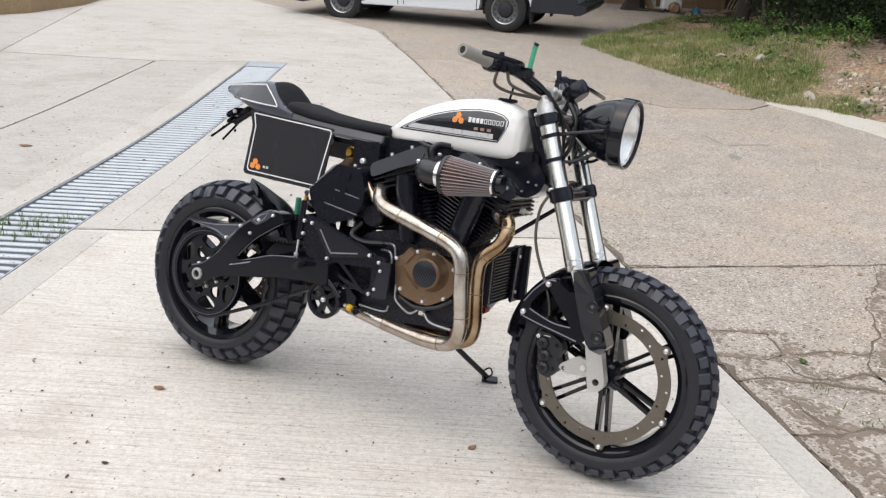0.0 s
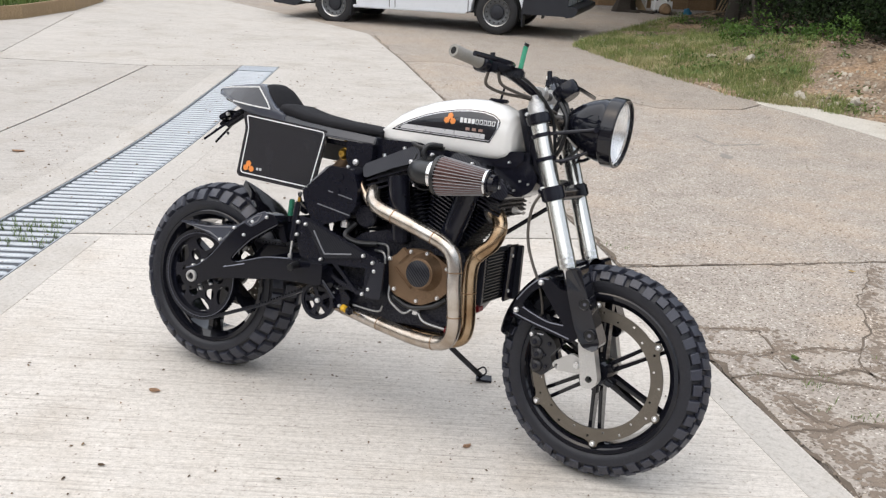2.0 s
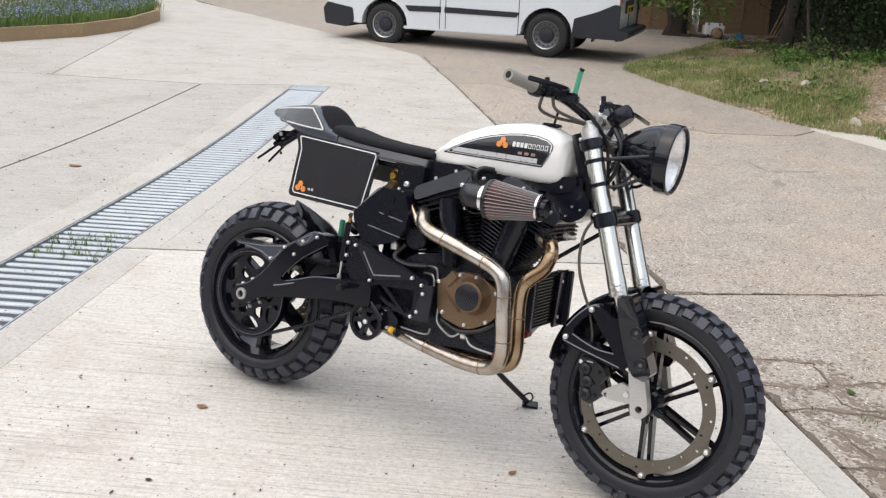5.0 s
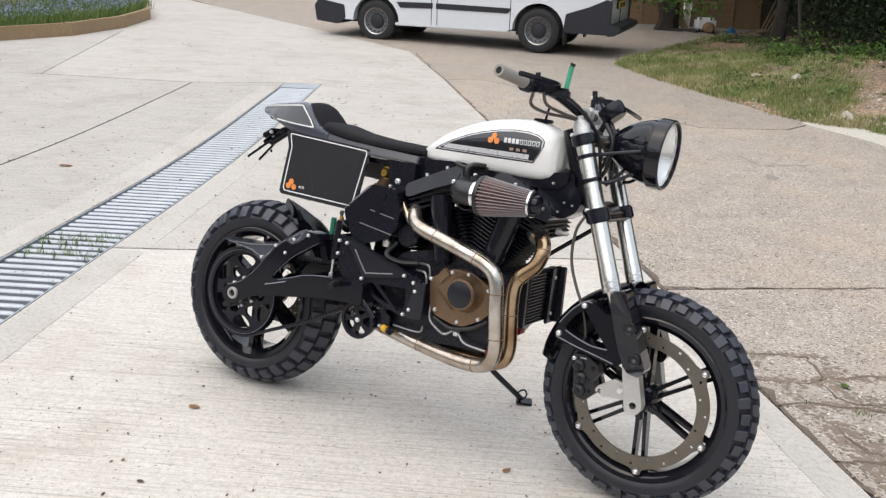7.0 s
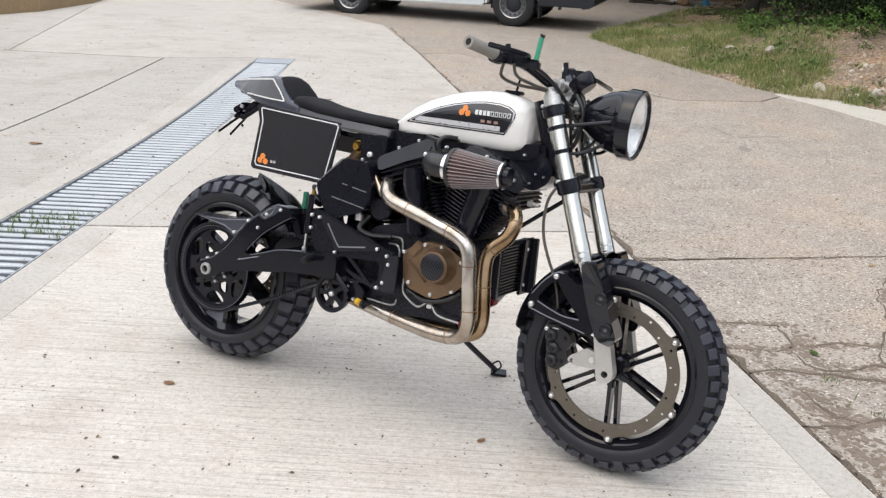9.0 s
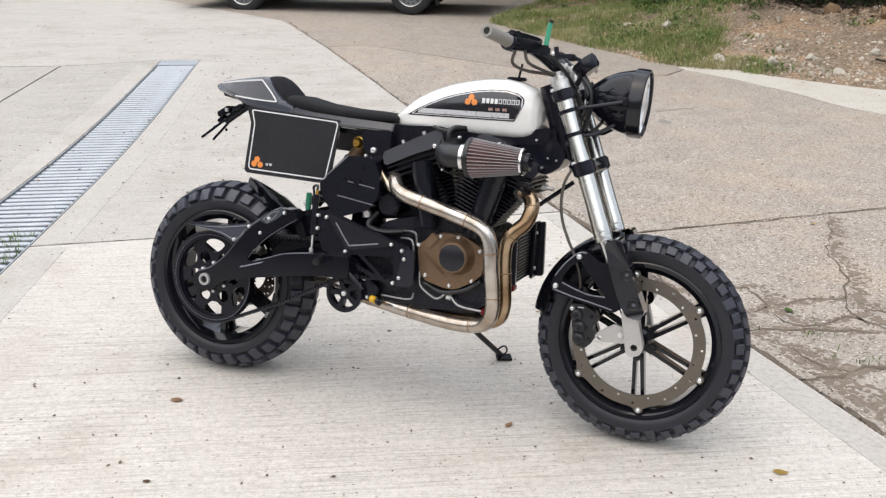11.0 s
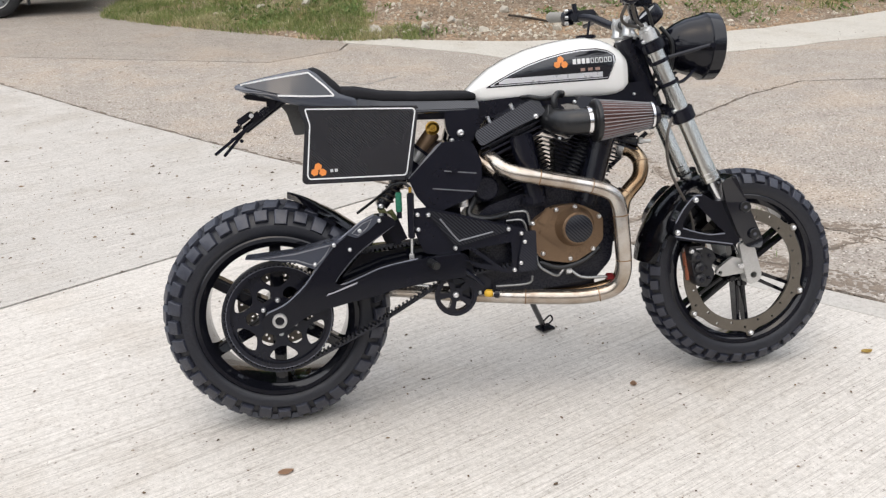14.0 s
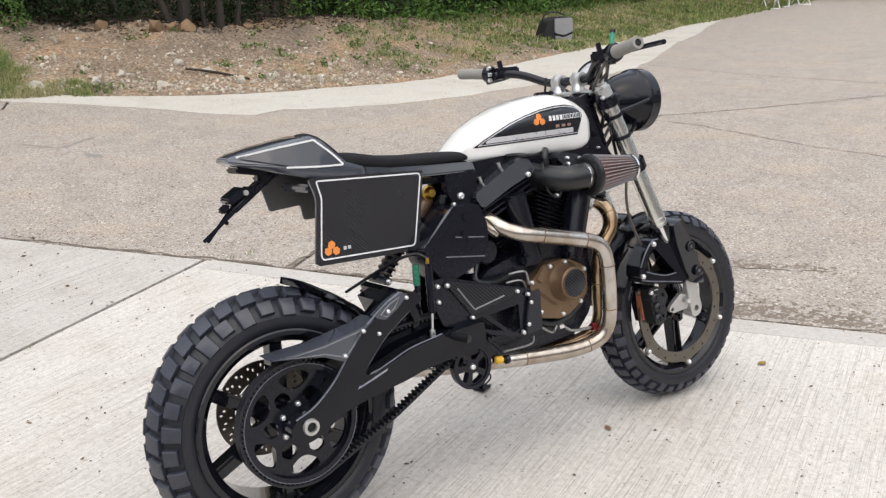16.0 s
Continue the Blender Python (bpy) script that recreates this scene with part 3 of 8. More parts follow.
_low = [(0.55, 7.93), (1.0, 7.58), (1.45, 7.24), (1.88, 6.84), (2.3, 6.4), (2.5, 6.2), (2.86, 6.38), (3.42, 6.26), (4.0, 6.13), (4.5, 6.2), (5.05, 6.25), (5.75, 6.4), (6.4, 6.5), (7.6, 6.72), (8.6, 7.14), (9.57, 7.75), (11.6, 9.22), (13.7, 10.5), (16.7, 12.58)]
STRIP = []
for (x0, y0), (x1, y1) in zip(_low, _low[1:]):
    n = max(1, int(math.hypot(x1 - x0, y1 - y0) / 0.16))
    for i in range(n):
        x, y = x0 + (x1 - x0) * i / n, y0 + (y1 - y0) * i / n
        STRIP.append((x, y + 0.10 * noise.noise((x * 2.1, 4, 0)) + 0.05 * noise.noise((x * 6.5, 1, 0))))
STRIP += _top[::-1]
tagged(part("kerb_strip", sheet(STRIP, 0.0015, depth=0.02), M_STRIP), "pale fresh concrete strip along the bank", "kerb", kind="structure")

# cracks and open joints
rnd = random.Random(5)


def crack(line, width):
    P = []
    for (x0, y0), (x1, y1) in zip(line, line[1:]):
        n = max(2, int(math.hypot(x1 - x0, y1 - y0) / 0.06))
        P += [(x0 + (x1 - x0) * i / n + rnd.uniform(-1, 1) * 0.02, y0 + (y1 - y0) * i / n + rnd.uniform(-1, 1) * 0.02) for i in range(n)]
    P.append(line[-1])
    bm = bmesh.new()
    rows = []
    for i, (x, y) in enumerate(P):
        a, b = P[max(0, i - 1)], P[min(len(P) - 1, i + 1)]
        t = Vector((b[0] - a[0], b[1] - a[1])).normalized()
        w = width * rnd.uniform(0.15, 1.5) * (0.25 if i in (0, len(P) - 1) else 1)
        z = gz(x, y) - 0.0022
        rows.append((bm.verts.new((x - t.y * w / 2, y + t.x * w / 2, z)), bm.verts.new((x + t.y * w / 2, y - t.x * w / 2, z))))
    for a, b in zip(rows, rows[1:]):
        bm.faces.new((a[0], a[1], b[1], b[0]))
    return bm


cracks = [
    ([(1.30, 1.28), (1.43, 1.34), (1.52, 1.41), (1.61, 1.455), (1.65, 1.43), (1.70, 1.29), (1.69, 1.22)], 0.014),
    ([(1.42, 1.06), (1.50, 1.105), (1.63, 1.16), (1.69, 1.22), (1.83, 1.36), (1.93, 1.41), (2.03, 1.51)], 0.012),
    ([(1.69, 1.22), (1.765, 1.13), (1.86, 1.09), (1.95, 1.19), (2.02, 1.27), (2.095, 1.22), (2.22, 1.10), (2.35, 1.06), (2.7, 0.95)], 0.018),
    ([(1.61, 0.90), (1.685, 0.99), (1.79, 1.02), (1.88, 1.065), (1.97, 1.085), (2.10, 1.11)], 0.022),
    ([(1.95, 2.72), (1.974, 2.47), (1.966, 2.17), (1.962, 2.04), (2.02, 1.83), (2.033, 1.69), (2.028, 1.48), (2.032, 1.30), (2.09, 1.20)], 0.013),
    ([(2.06, 1.39), (2.14, 1.37), (2.226, 1.34), (2.29, 1.25), (2.31, 1.07), (2.5, 0.8), (2.9, 0.4)], 0.014),
    ([(1.79, 0.86), (1.855, 0.80), (1.934, 0.71), (2.0, 0.73), (2.11, 0.82), (2.35, 0.88)], 0.026),
    ([(1.845, 0.587), (1.906, 0.648), (2.0, 0.723)], 0.034),
    ([(0.88, 1.98), (1.46, 2.385), (2.01, 2.835), (3.45, 4.04), (4.1, 4.43), (5.2, 4.12), (6.45, 3.79)], 0.022),
    ([(-3.73, 7.66), (-2.4, 7.66), (-0.25, 6.91), (0.48, 7.42), (0.68, 8.0)], 0.009),
    ([(-3.2, 8.3), (-1.6, 8.9), (-0.4, 8.3)], 0.010),
    ([(5.36, 4.05), (5.5, 3.4), (5.45, 2.8), (5.42, 2.2), (5.5, 1.7), (5.65, 0.5)], 0.022),
    ([(6.45, 3.79), (7.47, 3.56), (8.6, 3.4), (10.5, 3.1)], 0.022),
    ([(8.88, 7.2), (8.92, 5.76), (9.09, 5.04), (9.35, 4.22), (9.7, 3.3)], 0.03),
]
for line, width in cracks:
    part("crack", crack(line, width * 0.72), M_CRACK, old)
for line, w in (([(0.36, 5.90), (0.50, 5.72), (0.62, 5.60), (0.80, 5.78), (0.98, 5.94)], 0.045), ([(0.74, 5.30), (0.82, 5.12)], 0.09)):
    part("stain", crack(line, w), M_STAIN, old)
_off = Vector((0.012, 0.009))
part("edge_gap", crack([tuple(Vector(p) + _off) for p in EDGE[1:8]], 0.024), M_CRACK, old)

crumb = bmesh.new()
for line, width in cracks[:9] + [([tuple(Vector(p) + _off) for p in EDGE[1:7]], 0.05)]:
    for (x0, y0), (x1, y1) in zip(line, line[1:]):
        for _ in range(int(math.hypot(x1 - x0, y1 - y0) * 75)):
            t, r = rnd.random(), rnd.uniform(0.002, 0.008)
            x, y = x0 + (x1 - x0) * t + rnd.gauss(0, 0.035), y0 + (y1 - y0) * t + rnd.gauss(0, 0.03)
            c, k = Vector((x, y, gz(x, y) - 0.0042)), rnd.uniform(0, 2)
            v = [crumb.verts.new(c + Vector((r * math.cos(k + j * 1.57) * rnd.uniform(0.7, 1.3), r * math.sin(k + j * 1.57), 0))) for j in range(4)] + [crumb.verts.new(c + Vector((0, 0, r * 0.9)))]
            for j in range(4):
                crumb.faces.new((v[j], v[(j + 1) % 4], v[4]))
soil = bmesh.new()
soil_lines = [(line, 0.030, 230) for line, _ in cracks[:8]] + [([(1.42, 1.262), (1.72, 0.84)], 0.03, 120), ([(1.72, 0.84), (2.02, 0.42)], 0.06, 560), ([(2.02, 0.42), (2.4, -0.11)], 0.08, 620)]
for line, spread, count in soil_lines:
    for (x0, y0), (x1, y1) in zip(line, line[1:]):
        for _ in range(int(math.hypot(x1 - x0, y1 - y0) * count)):
            t, r = rnd.random(), rnd.uniform(0.003, 0.015)
            dx, dy = rnd.gauss(0, spread), rnd.gauss(0, spread)
            if count > 100:
                dx, dy = 0.02 + abs(dx) + 0.3 * dy, abs(dx) * 0.7 + 0.015 - 0.42 * dy
            x, y = x0 + (x1 - x0) * t + dx, y0 + (y1 - y0) * t + dy
            z, k = gz(x, y) + rnd.uniform(-0.0029, -0.0025), rnd.uniform(0, 6)
            soil.faces.new([soil.verts.new((x + r * rnd.uniform(0.45, 1.3) * math.cos(k + j * 0.785), y + r * rnd.uniform(0.45, 1.3) * math.sin(k + j * 0.785), z)) for j in range(8)])
tagged(part("soil_film", soil, M_SOIL, angle=180), "thin brown soil washed over the broken old concrete", "soil", kind="stuff")
M_CRUMB = leafy("soil_and_grit_crumbs", (0.12, 0.09, 0.065), (0.24, 0.19, 0.15), (0.45, 0.40, 0.34), rough=0.95)
tagged(part("grit", crumb, M_CRUMB, angle=180), "loose soil and grit in the cracks of the old concrete", "grit", kind="stuff")

# ---- drainage channel ----


def loft_bar(length, width, height):
    """A pressed ridge with rounded ends."""
    bm = bmesh.new()
    rows = []
    for x, k in ((-0.5, 0.15), (-0.485, 0.6), (-0.455, 0.92), (-0.42, 1.0), (0.42, 1.0), (0.455, 0.92), (0.485, 0.6), (0.5, 0.15)):
        rows.append([bm.verts.new((x * length, -math.cos(math.pi * j / 8) * width / 2 * k, math.sin(math.pi * j / 8) * height * k)) for j in range(9)])
    for a, b in zip(rows, rows[1:]):
        for j in range(8):
            bm.faces.new((a[j], b[j], b[j + 1], a[j + 1]))
    return bm


grate = thing("drain_grate", "galvanised steel drainage channel with cross bars set in the drive", "drain")
# cover base carries the painted shade between the ridges
part("channel", sheet([g(0.0, 0.0), g(17, 0.0), g(17, W), g(0.0, W)], -0.012, depth=0.005), M_GALVD, grate, "galvanised channel cover, coloured dark for the shade between ridges")
for w0 in (0.004, W - 0.004):
    pts = [Vector((*g(0.01 + 17 * i / 60, w0), 0)) for i in range(61)]
    for p in pts:
        p.z = gz(p.x, p.y)
    part("side_rail", sweep(pts, [(-0.003, -0.02), (0.003, -0.02), (0.003, 0.001), (-0.003, 0.001)]), M_GALV, grate)
part("end_plate", sheet([g(0.0, 0.01), g(0.3, 0.01), g(0.3, W - 0.01), g(0.0, W - 0.01)], 0.001, depth=0.012), M_GALV, grate, "flat galvanised end plate")
_bar = bpy.data.meshes.new("ridge")
_b = loft_bar(W - 0.02, 0.036, 0.013)
_b.to_mesh(_bar)
_b.free()
_bar.materials.append(M_GALV)
finish(_bar, 60)
_turn = math.degrees(math.atan2(GN.y, GN.x))
for i in range(190):
    x, y = g(0.36 + i * 0.086, W / 2)
    bar = new("ridge", _bar)
    bar.matrix_world = pose(x, y, gz(x, y) - 0.013, 0, 0, _turn)
    bar.parent = grate
for k0, k1, w0, w1 in ((0.1, 6.17, -0.01, -0.19), (6.23, 17, -0.01, -0.19), (0.3, 17, W + 0.012, W + 0.20)):
    part("slab_margin", sheet([g(k0, w0), g(k1, w0), g(k1, w1), g(k0, w1)], 0.0015, depth=0.003), M_MARGIN, drive)

# ---- bank, kerb stones, plants ----
bx = [-2.9 + 0.1 * i for i in range(112)] + [8.3 + 0.25 * i for i in range(46)] + [21, 23, 26, 30, 36, 42]
bd = [-0.04, 0.0, 0.03, 0.08] + [0.15 + 0.13 * i for i in range(32)] + [4.4, 4.8, 5.3, 6, 7, 8, 10, 13, 17, 22, 30]
bm = bmesh.new()
rows = []
for x in bx:
    e = along(GRASS_EDGE, x) + 0.05 * noise.noise((x * 2.2, 8, 0)) + 0.035 * noise.noise((x * 7, 8, 0))
    row = []
    for d in bd:
        y = e + d
        xx = max(x, bank_west(y) - 0.03)
        row.append(bm.verts.new((xx, y, bank_z(xx, y) + (0.006 if d > 0.02 and xx > bank_west(y) + 0.02 else -0.03))))
    rows.append(row)
for a, c in zip(rows, rows[1:]):
    for k in range(len(bd) - 1):
        if max(v.co.x for v in (a[k], c[k], a[k + 1], c[k + 1])) - min(v.co.x for v in (a[k], c[k], a[k + 1], c[k + 1])) > 0.004:
            bm.faces.new((a[k], c[k], c[k + 1], a[k + 1]))
bmesh.ops.delete(bm, geom=[v for v in bm.verts if not v.link_faces], context="VERTS")
tagged(part("bank", bm, M_BANK, angle=180), "stony brown earth bank with patchy grass beside the drive", "bank", kind="structure")


def blades(bm, x, y, z, n, h, spread, width, lean=0.5):
    for _ in range(n):
        a, r = rnd.uniform(0, 6.283), spread * rnd.random()
        px, py = x + r * math.cos(a), y + r * math.sin(a)
        hh, tilt, d = h * rnd.uniform(0.5, 1.2), rnd.uniform(0.1, lean), rnd.uniform(0, 6.283)
        wx, wy = width * math.cos(d), width * math.sin(d)
        tx, ty = hh * tilt * math.cos(a), hh * tilt * math.sin(a)
        v = [bm.verts.new(p) for p in ((px - wx, py - wy, z - 0.01), (px + wx, py + wy, z - 0.01), (px + tx * 0.4 + wx * 0.7, py + ty * 0.4 + wy * 0.7, z + hh * 0.6), (px + tx * 0.4 - wx * 0.7, py + ty * 0.4 - wy * 0.7, z + hh * 0.6), (px + tx, py + ty, z + hh))]
        bm.faces.new(v[:4])
        bm.faces.new((v[3], v[2], v[4]))


def leaf_at(bm, p, size, normal=None):
    n = normal or Vector((rnd.gauss(0, 1), rnd.gauss(0, 1), rnd.gauss(0.6, 1))).normalized()
    u = n.orthogonal().normalized()
    u.rotate(Matrix.Rotation(rnd.uniform(0, 6.28), 3, n))
    w = n.cross(u)
    L, B = size * rnd.uniform(0.6, 1.2), size * rnd.uniform(0.3, 0.5)
    c = [p - u * L * 0.5, p + w * B * 0.5 - n * B * 0.1, p + u * L * 0.5, p - w * B * 0.5 - n * B * 0.1]
    v = [bm.verts.new(q) for q in c]
    bm.faces.new(v)


def grassiness(x, y):
    """How much grass grows at a place of the bank."""
    d = y - along(GRASS_EDGE, x)
    n = noise.noise((x * 0.9, y * 0.9, 7)) + 0.5 * noise.noise((x * 2.7, y * 2.7, 9))
    if x < 0.9:
        base = 0.62 - 0.25 * max(0, d - 0.9) if x > -0.4 else 0.62 - 0.12 * max(0, d - 2.5)
    elif x < 5.2:
        base = -0.1 + (0.5 if d < 0.5 and x < 1.6 else 0)
    else:
        base = 0.35 + 0.08 * (x - 5.2) if d > 0.5 or x > 9 else -0.15
    return base + 0.75 * n


gr, wd, hay = bmesh.new(), bmesh.new(), bmesh.new()
for _ in range(33000):
    x = rnd.uniform(-2.6, 19) if rnd.random() < 0.62 else rnd.uniform(-2.65, 1.4)
    d = abs(rnd.gauss(0, 1.6)) if x < 7 else abs(rnd.gauss(0, 2.6))
    if x < -0.6 and rnd.random() < 0.35:
        d = rnd.uniform(0, 5.5)
    y = along(GRASS_EDGE, x) + d - 0.03
    if x < bank_west(y) - 0.02:
        continue
    k = grassiness(x, y)
    if k > rnd.uniform(0.1, 0.75):
        n = noise.noise((x * 1.6, y * 1.6, 21)) + 0.5 * noise.noise((x * 5, y * 5, 22))
        kind = hay if n + rnd.gauss(0, 0.25) > 0.22 and d < 2.2 else gr if rnd.random() < 0.8 else wd
        far = x > 8
        blades(kind, x, y, bank_z(x, y), rnd.randint(3, 6), rnd.uniform(0.03, 0.09), 0.07, 0.0035 if not far else 0.008, 1.6 if kind is hay else 0.9)
for _ in range(5200):
    x = rnd.uniform(16, 34)
    y = along(GRASS_EDGE, x) + abs(rnd.gauss(0, 2.2)) - 0.05
    blades(gr if rnd.random() < 0.7 else wd, x, y, bank_z(x, y), 4, rnd.uniform(0.05, 0.12), 0.14, 0.016, 0.9)
for _ in range(420):
    x = rnd.choice((rnd.uniform(-2.5, 1.2), rnd.uniform(-1, 6), rnd.uniform(5, 13)))
    y = along(GRASS_EDGE, x) + rnd.uniform(0.05, 2.4)
    if x < 1.2 and noise.noise((x * 1.1, y * 1.1, 33)) < 0.12:
        continue
    if grassiness(x, y) > 0.15 or rnd.random() < 0.2:
        z = bank_z(x, y)
        for _ in range(rnd.randint(14, 34)):
            a, r = rnd.uniform(0, 6.28), abs(rnd.gauss(0, 0.09))
            leaf_at(wd, Vector((x + r * math.cos(a), y + r * math.sin(a), z + abs(rnd.gauss(0.03, 0.03)))), 0.06)
tagged(part("meadow_grass", gr, M_GRASS, angle=180), "short dry and green grass on the bank", "grass", kind="stuff")
tagged(part("dry_grass", hay, M_HAY, angle=180), "pale dry cut grass lying on the bank", "dry grass", kind="stuff")
tagged(part("weeds", wd, M_WEED, angle=180), "low green leafy weeds on the bank", "weeds", kind="stuff")

# grass growing through the drain
dg = bmesh.new()
for _ in range(70):
    x, y = g(rnd.uniform(6.0, 6.42), rnd.uniform(0.02, W - 0.02))
    blades(dg, x, y, gz(x, y) - 0.01, 4, 0.035, 0.02, 0.0025, 1.4)
for cx, cy, n in ((5.3, 4.0, 9), (5.55, 3.95, 6), (1.9, 0.97, 5), (2.15, 1.38, 6), (1.83, 1.05, 4), (2.42, 1.6, 6), (2.05, 0.8, 5), (0.74, 2.25, 4), (-0.4, 3.68, 4)):
    for _ in range(n):
        x, y = cx + rnd.gauss(0, 0.05), cy + rnd.gauss(0, 0.03)
        blades(dg, x, y, gz(x, y) - 0.01, 4, 0.03, 0.02, 0.002, 1.4)
tagged(part("drain_grass", dg, M_WEED, angle=180), "thin green grass growing through the drain bars", "grass", kind="stuff")


def pebble(bm, x, y, z, r):
    m = Matrix.Translation((x, y, z)) @ Euler((rnd.uniform(0, 6), rnd.uniform(0, 6), rnd.uniform(0, 6))).to_matrix().to_4x4() @ Matrix.Diagonal((r * rnd.uniform(0.7, 1.3), r * rnd.uniform(0.6, 1.1), r * rnd.uniform(0.45, 0.9), 1))
    s = bmesh.ops.create_icosphere(bm, subdivisions=1, radius=1.0)["verts"]
    for v in s:
        v.co = m @ (v.co * rnd.uniform(0.78, 1.15))


st = []
for part_no in range(22):
    b = bmesh.new()
    for _ in range(170):
        x = rnd.gauss(3.0, 2.0) if rnd.random() < 0.85 else rnd.uniform(-2, 11)
        y = along(GRASS_EDGE, x) + abs(rnd.gauss(0.1, 1.1)) + 0.03
        if rnd.random() < grassiness(x, y) - 0.1:
            continue
        r = min(0.05, 0.007 + abs(rnd.gauss(0, 0.013)))
        pebble(b, x, y, bank_z(x, y) + r * 0.25, r)
    st.append(b)
tagged(part("bank_stones", join(*st), M_STONE, angle=50), "loose pale flints and chalk lumps on the bank", "stones", kind="stuff")
for x, d, r in ((1.52, 0.30, 0.10), (2.55, 1.05, 0.085), (2.75, 0.75, 0.07), (0.95, 0.22, 0.09), (3.4, 0.5, 0.075), (3.9, 0.2, 0.07), (2.2, 0.5, 0.065), (4.4, 0.9, 0.06), (1.9, 0.9, 0.07), (3.0, 0.35, 0.06), (0.2, 1.2, 0.08), (-0.4, 1.3, 0.07)):
    b = bmesh.new()
    y = along(GRASS_EDGE, x) + d
    pebble(b, x, y, bank_z(x, y) + r * 0.35, r)
    bmesh.ops.subdivide_edges(b, edges=b.edges, cuts=1, smooth=0.6, fractal=0.25, seed=int(x * 10))
    tagged(part("stone", b, M_ROCK), "pale rough flint lying on the earth bank", "stone", "stones on the bank")
for x, d, r in ((2.75, 2.45, 0.13), (2.95, 2.55, 0.10), (3.15, 2.5, 0.12), (2.1, 2.5, 0.10), (4.0, 2.5, 0.09), (0.4, 2.6, 0.08), (3.1, 1.25, 0.07)):
    b = bmesh.new()
    y = along(GRASS_EDGE, x) + d
    pebble(b, x, y, bank_z(x, y) + r * 0.2, r)
    bmesh.ops.subdivide_edges(b, edges=b.edges, cuts=3, smooth=0.5, fractal=0.9, seed=int(x * 10))
    tagged(part("clay_clod", b, M_CLOD), "orange clay clod on top of the bank", "clod", "clods on the bank")
tagged(part("fallen_stick", tube([(2.55, 8.30, bank_z(2.55, 8.30) + 0.03), (2.72, 8.14, bank_z(2.72, 8.14) + 0.035), (2.86, 8.05, bank_z(2.86, 8.05) + 0.03), (3.12, 7.84, bank_z(3.12, 7.84) + 0.02)], 0.013, 8), M_BARK), "dark fallen stick lying on the stony bank", "stick")

# ---- litter on the drive ----
db = bmesh.new()
for _ in range(5200):
    x, y = rnd.gauss(-0.2, 3.6), rnd.gauss(2.2, 3.4)
    if y < -3 or y > along(GRASS_EDGE, x) - 0.1:
        continue
    r = rnd.uniform(0.0012, 0.0042) * (1 + 0.06 * abs(y))
    z = gz(x, y) + 0.003
    a = rnd.uniform(0, 6.28)
    L = r * rnd.uniform(1.0, 2.6)
    u, w = Vector((math.cos(a), math.sin(a), 0)) * L, Vector((-math.sin(a), math.cos(a), 0)) * r
    c = Vector((x, y, z))
    v = [db.verts.new(p) for p in (c - u, c + w - u * 0.2, c + u, c - w + u * 0.3, c + Vector((0, 0, r * 1.1)))]
    for i in range(4):
        db.faces.new((v[i], v[(i + 1) % 4], v[4]))
for _ in range(420):
    x, y = rnd.uniform(-9, 0), rnd.uniform(1.5, 9.5)
    if y > along(GRASS_EDGE, x) - 0.1:
        continue
    c, r, k = Vector((x, y, gz(x, y) + 0.002)), rnd.uniform(0.005, 0.014), rnd.uniform(0, 6.28)
    v = [db.verts.new(c + Vector((r * math.cos(k + j * 1.57) * (1.5 if j % 2 else 0.8), r * math.sin(k + j * 1.57), 0))) for j in range(4)] + [db.verts.new(c + Vector((0, 0, r * 0.6)))]
    for j in range(4):
        db.faces.new((v[j], v[(j + 1) % 4], v[4]))
tagged(part("seed_husks", db, M_DEBRIS, angle=180), "scattered dark seed husks and crumbs on the concrete", "litter", kind="stuff")


def fallen_leaf(x, y, size, material, label, turn):
    bm = bmesh.new()
    n = 6
    rows = []
    for i in range(n + 1):
        t = i / n
        w = size * 0.32 * math.sin(math.pi * min(0.98, t + 0.04)) ** 0.8
        rows.append([bm.verts.new(((t - 0.5) * size, s * w, 0.002 + 0.05 * size * (abs(s) * 0.9 + (2 * t - 1) ** 2 * 0.8))) for s in (-1, 0, 1)])
    for a, b in zip(rows, rows[1:]):
        for j in (0, 1):
            bm.faces.new((a[j], a[j + 1], b[j + 1], b[j]))
    ret = bmesh.ops.solidify(bm, geom=bm.faces[:], thickness=0.0012)
    ob = tagged(part("fallen_leaf", bm, material), label, "leaf", "leaves on the drive")
    ob.matrix_world = pose(x, y, gz(x, y) + 0.001, 0, 0, turn)


for x, y, s, m, t in ((-3.52, 1.92, 0.10, M_LEAF, 20), (-0.01, -0.28, 0.042, M_LEAF, 10), (1.02, -0.05, 0.032, M_LEAF, 70), (1.79, -0.03, 0.04, M_LEAFY, 5), (0.20, -0.69, 0.022, M_DEBRIS, 15), (0.9, -0.62, 0.026, M_LEAF, 40), (1.904, 2.563, 0.035, M_LEAFY, 0), (1.794, 1.226, 0.05, M_WEED, 120)):
    fallen_leaf(x, y, s, m, {M_LEAF: "curled dry brown leaf on the concrete", M_LEAFY: "small yellow leaf on the concrete", M_DEBRIS: "dark withered leaf scrap on the concrete", M_WEED: "fresh green leaf on the cracked concrete"}[m], t)

# unseen walls added behind the viewer, pale to brighten the bike's side reflections
tagged(part("added_wall_south", box((2.0, -7.5, 1.25), (30.0, 0.3, 2.6), 0.0), M_ADDED_WALL), "unseen pale wall added behind the viewer for reflections", "wall", kind="structure")
tagged(part("added_wall_east", box((17.0, -3.9, 1.25), (0.3, 7.5, 2.6), 0.0), M_ADDED_WALL), "unseen pale wall added beside the yard for reflections", "wall", kind="structure")
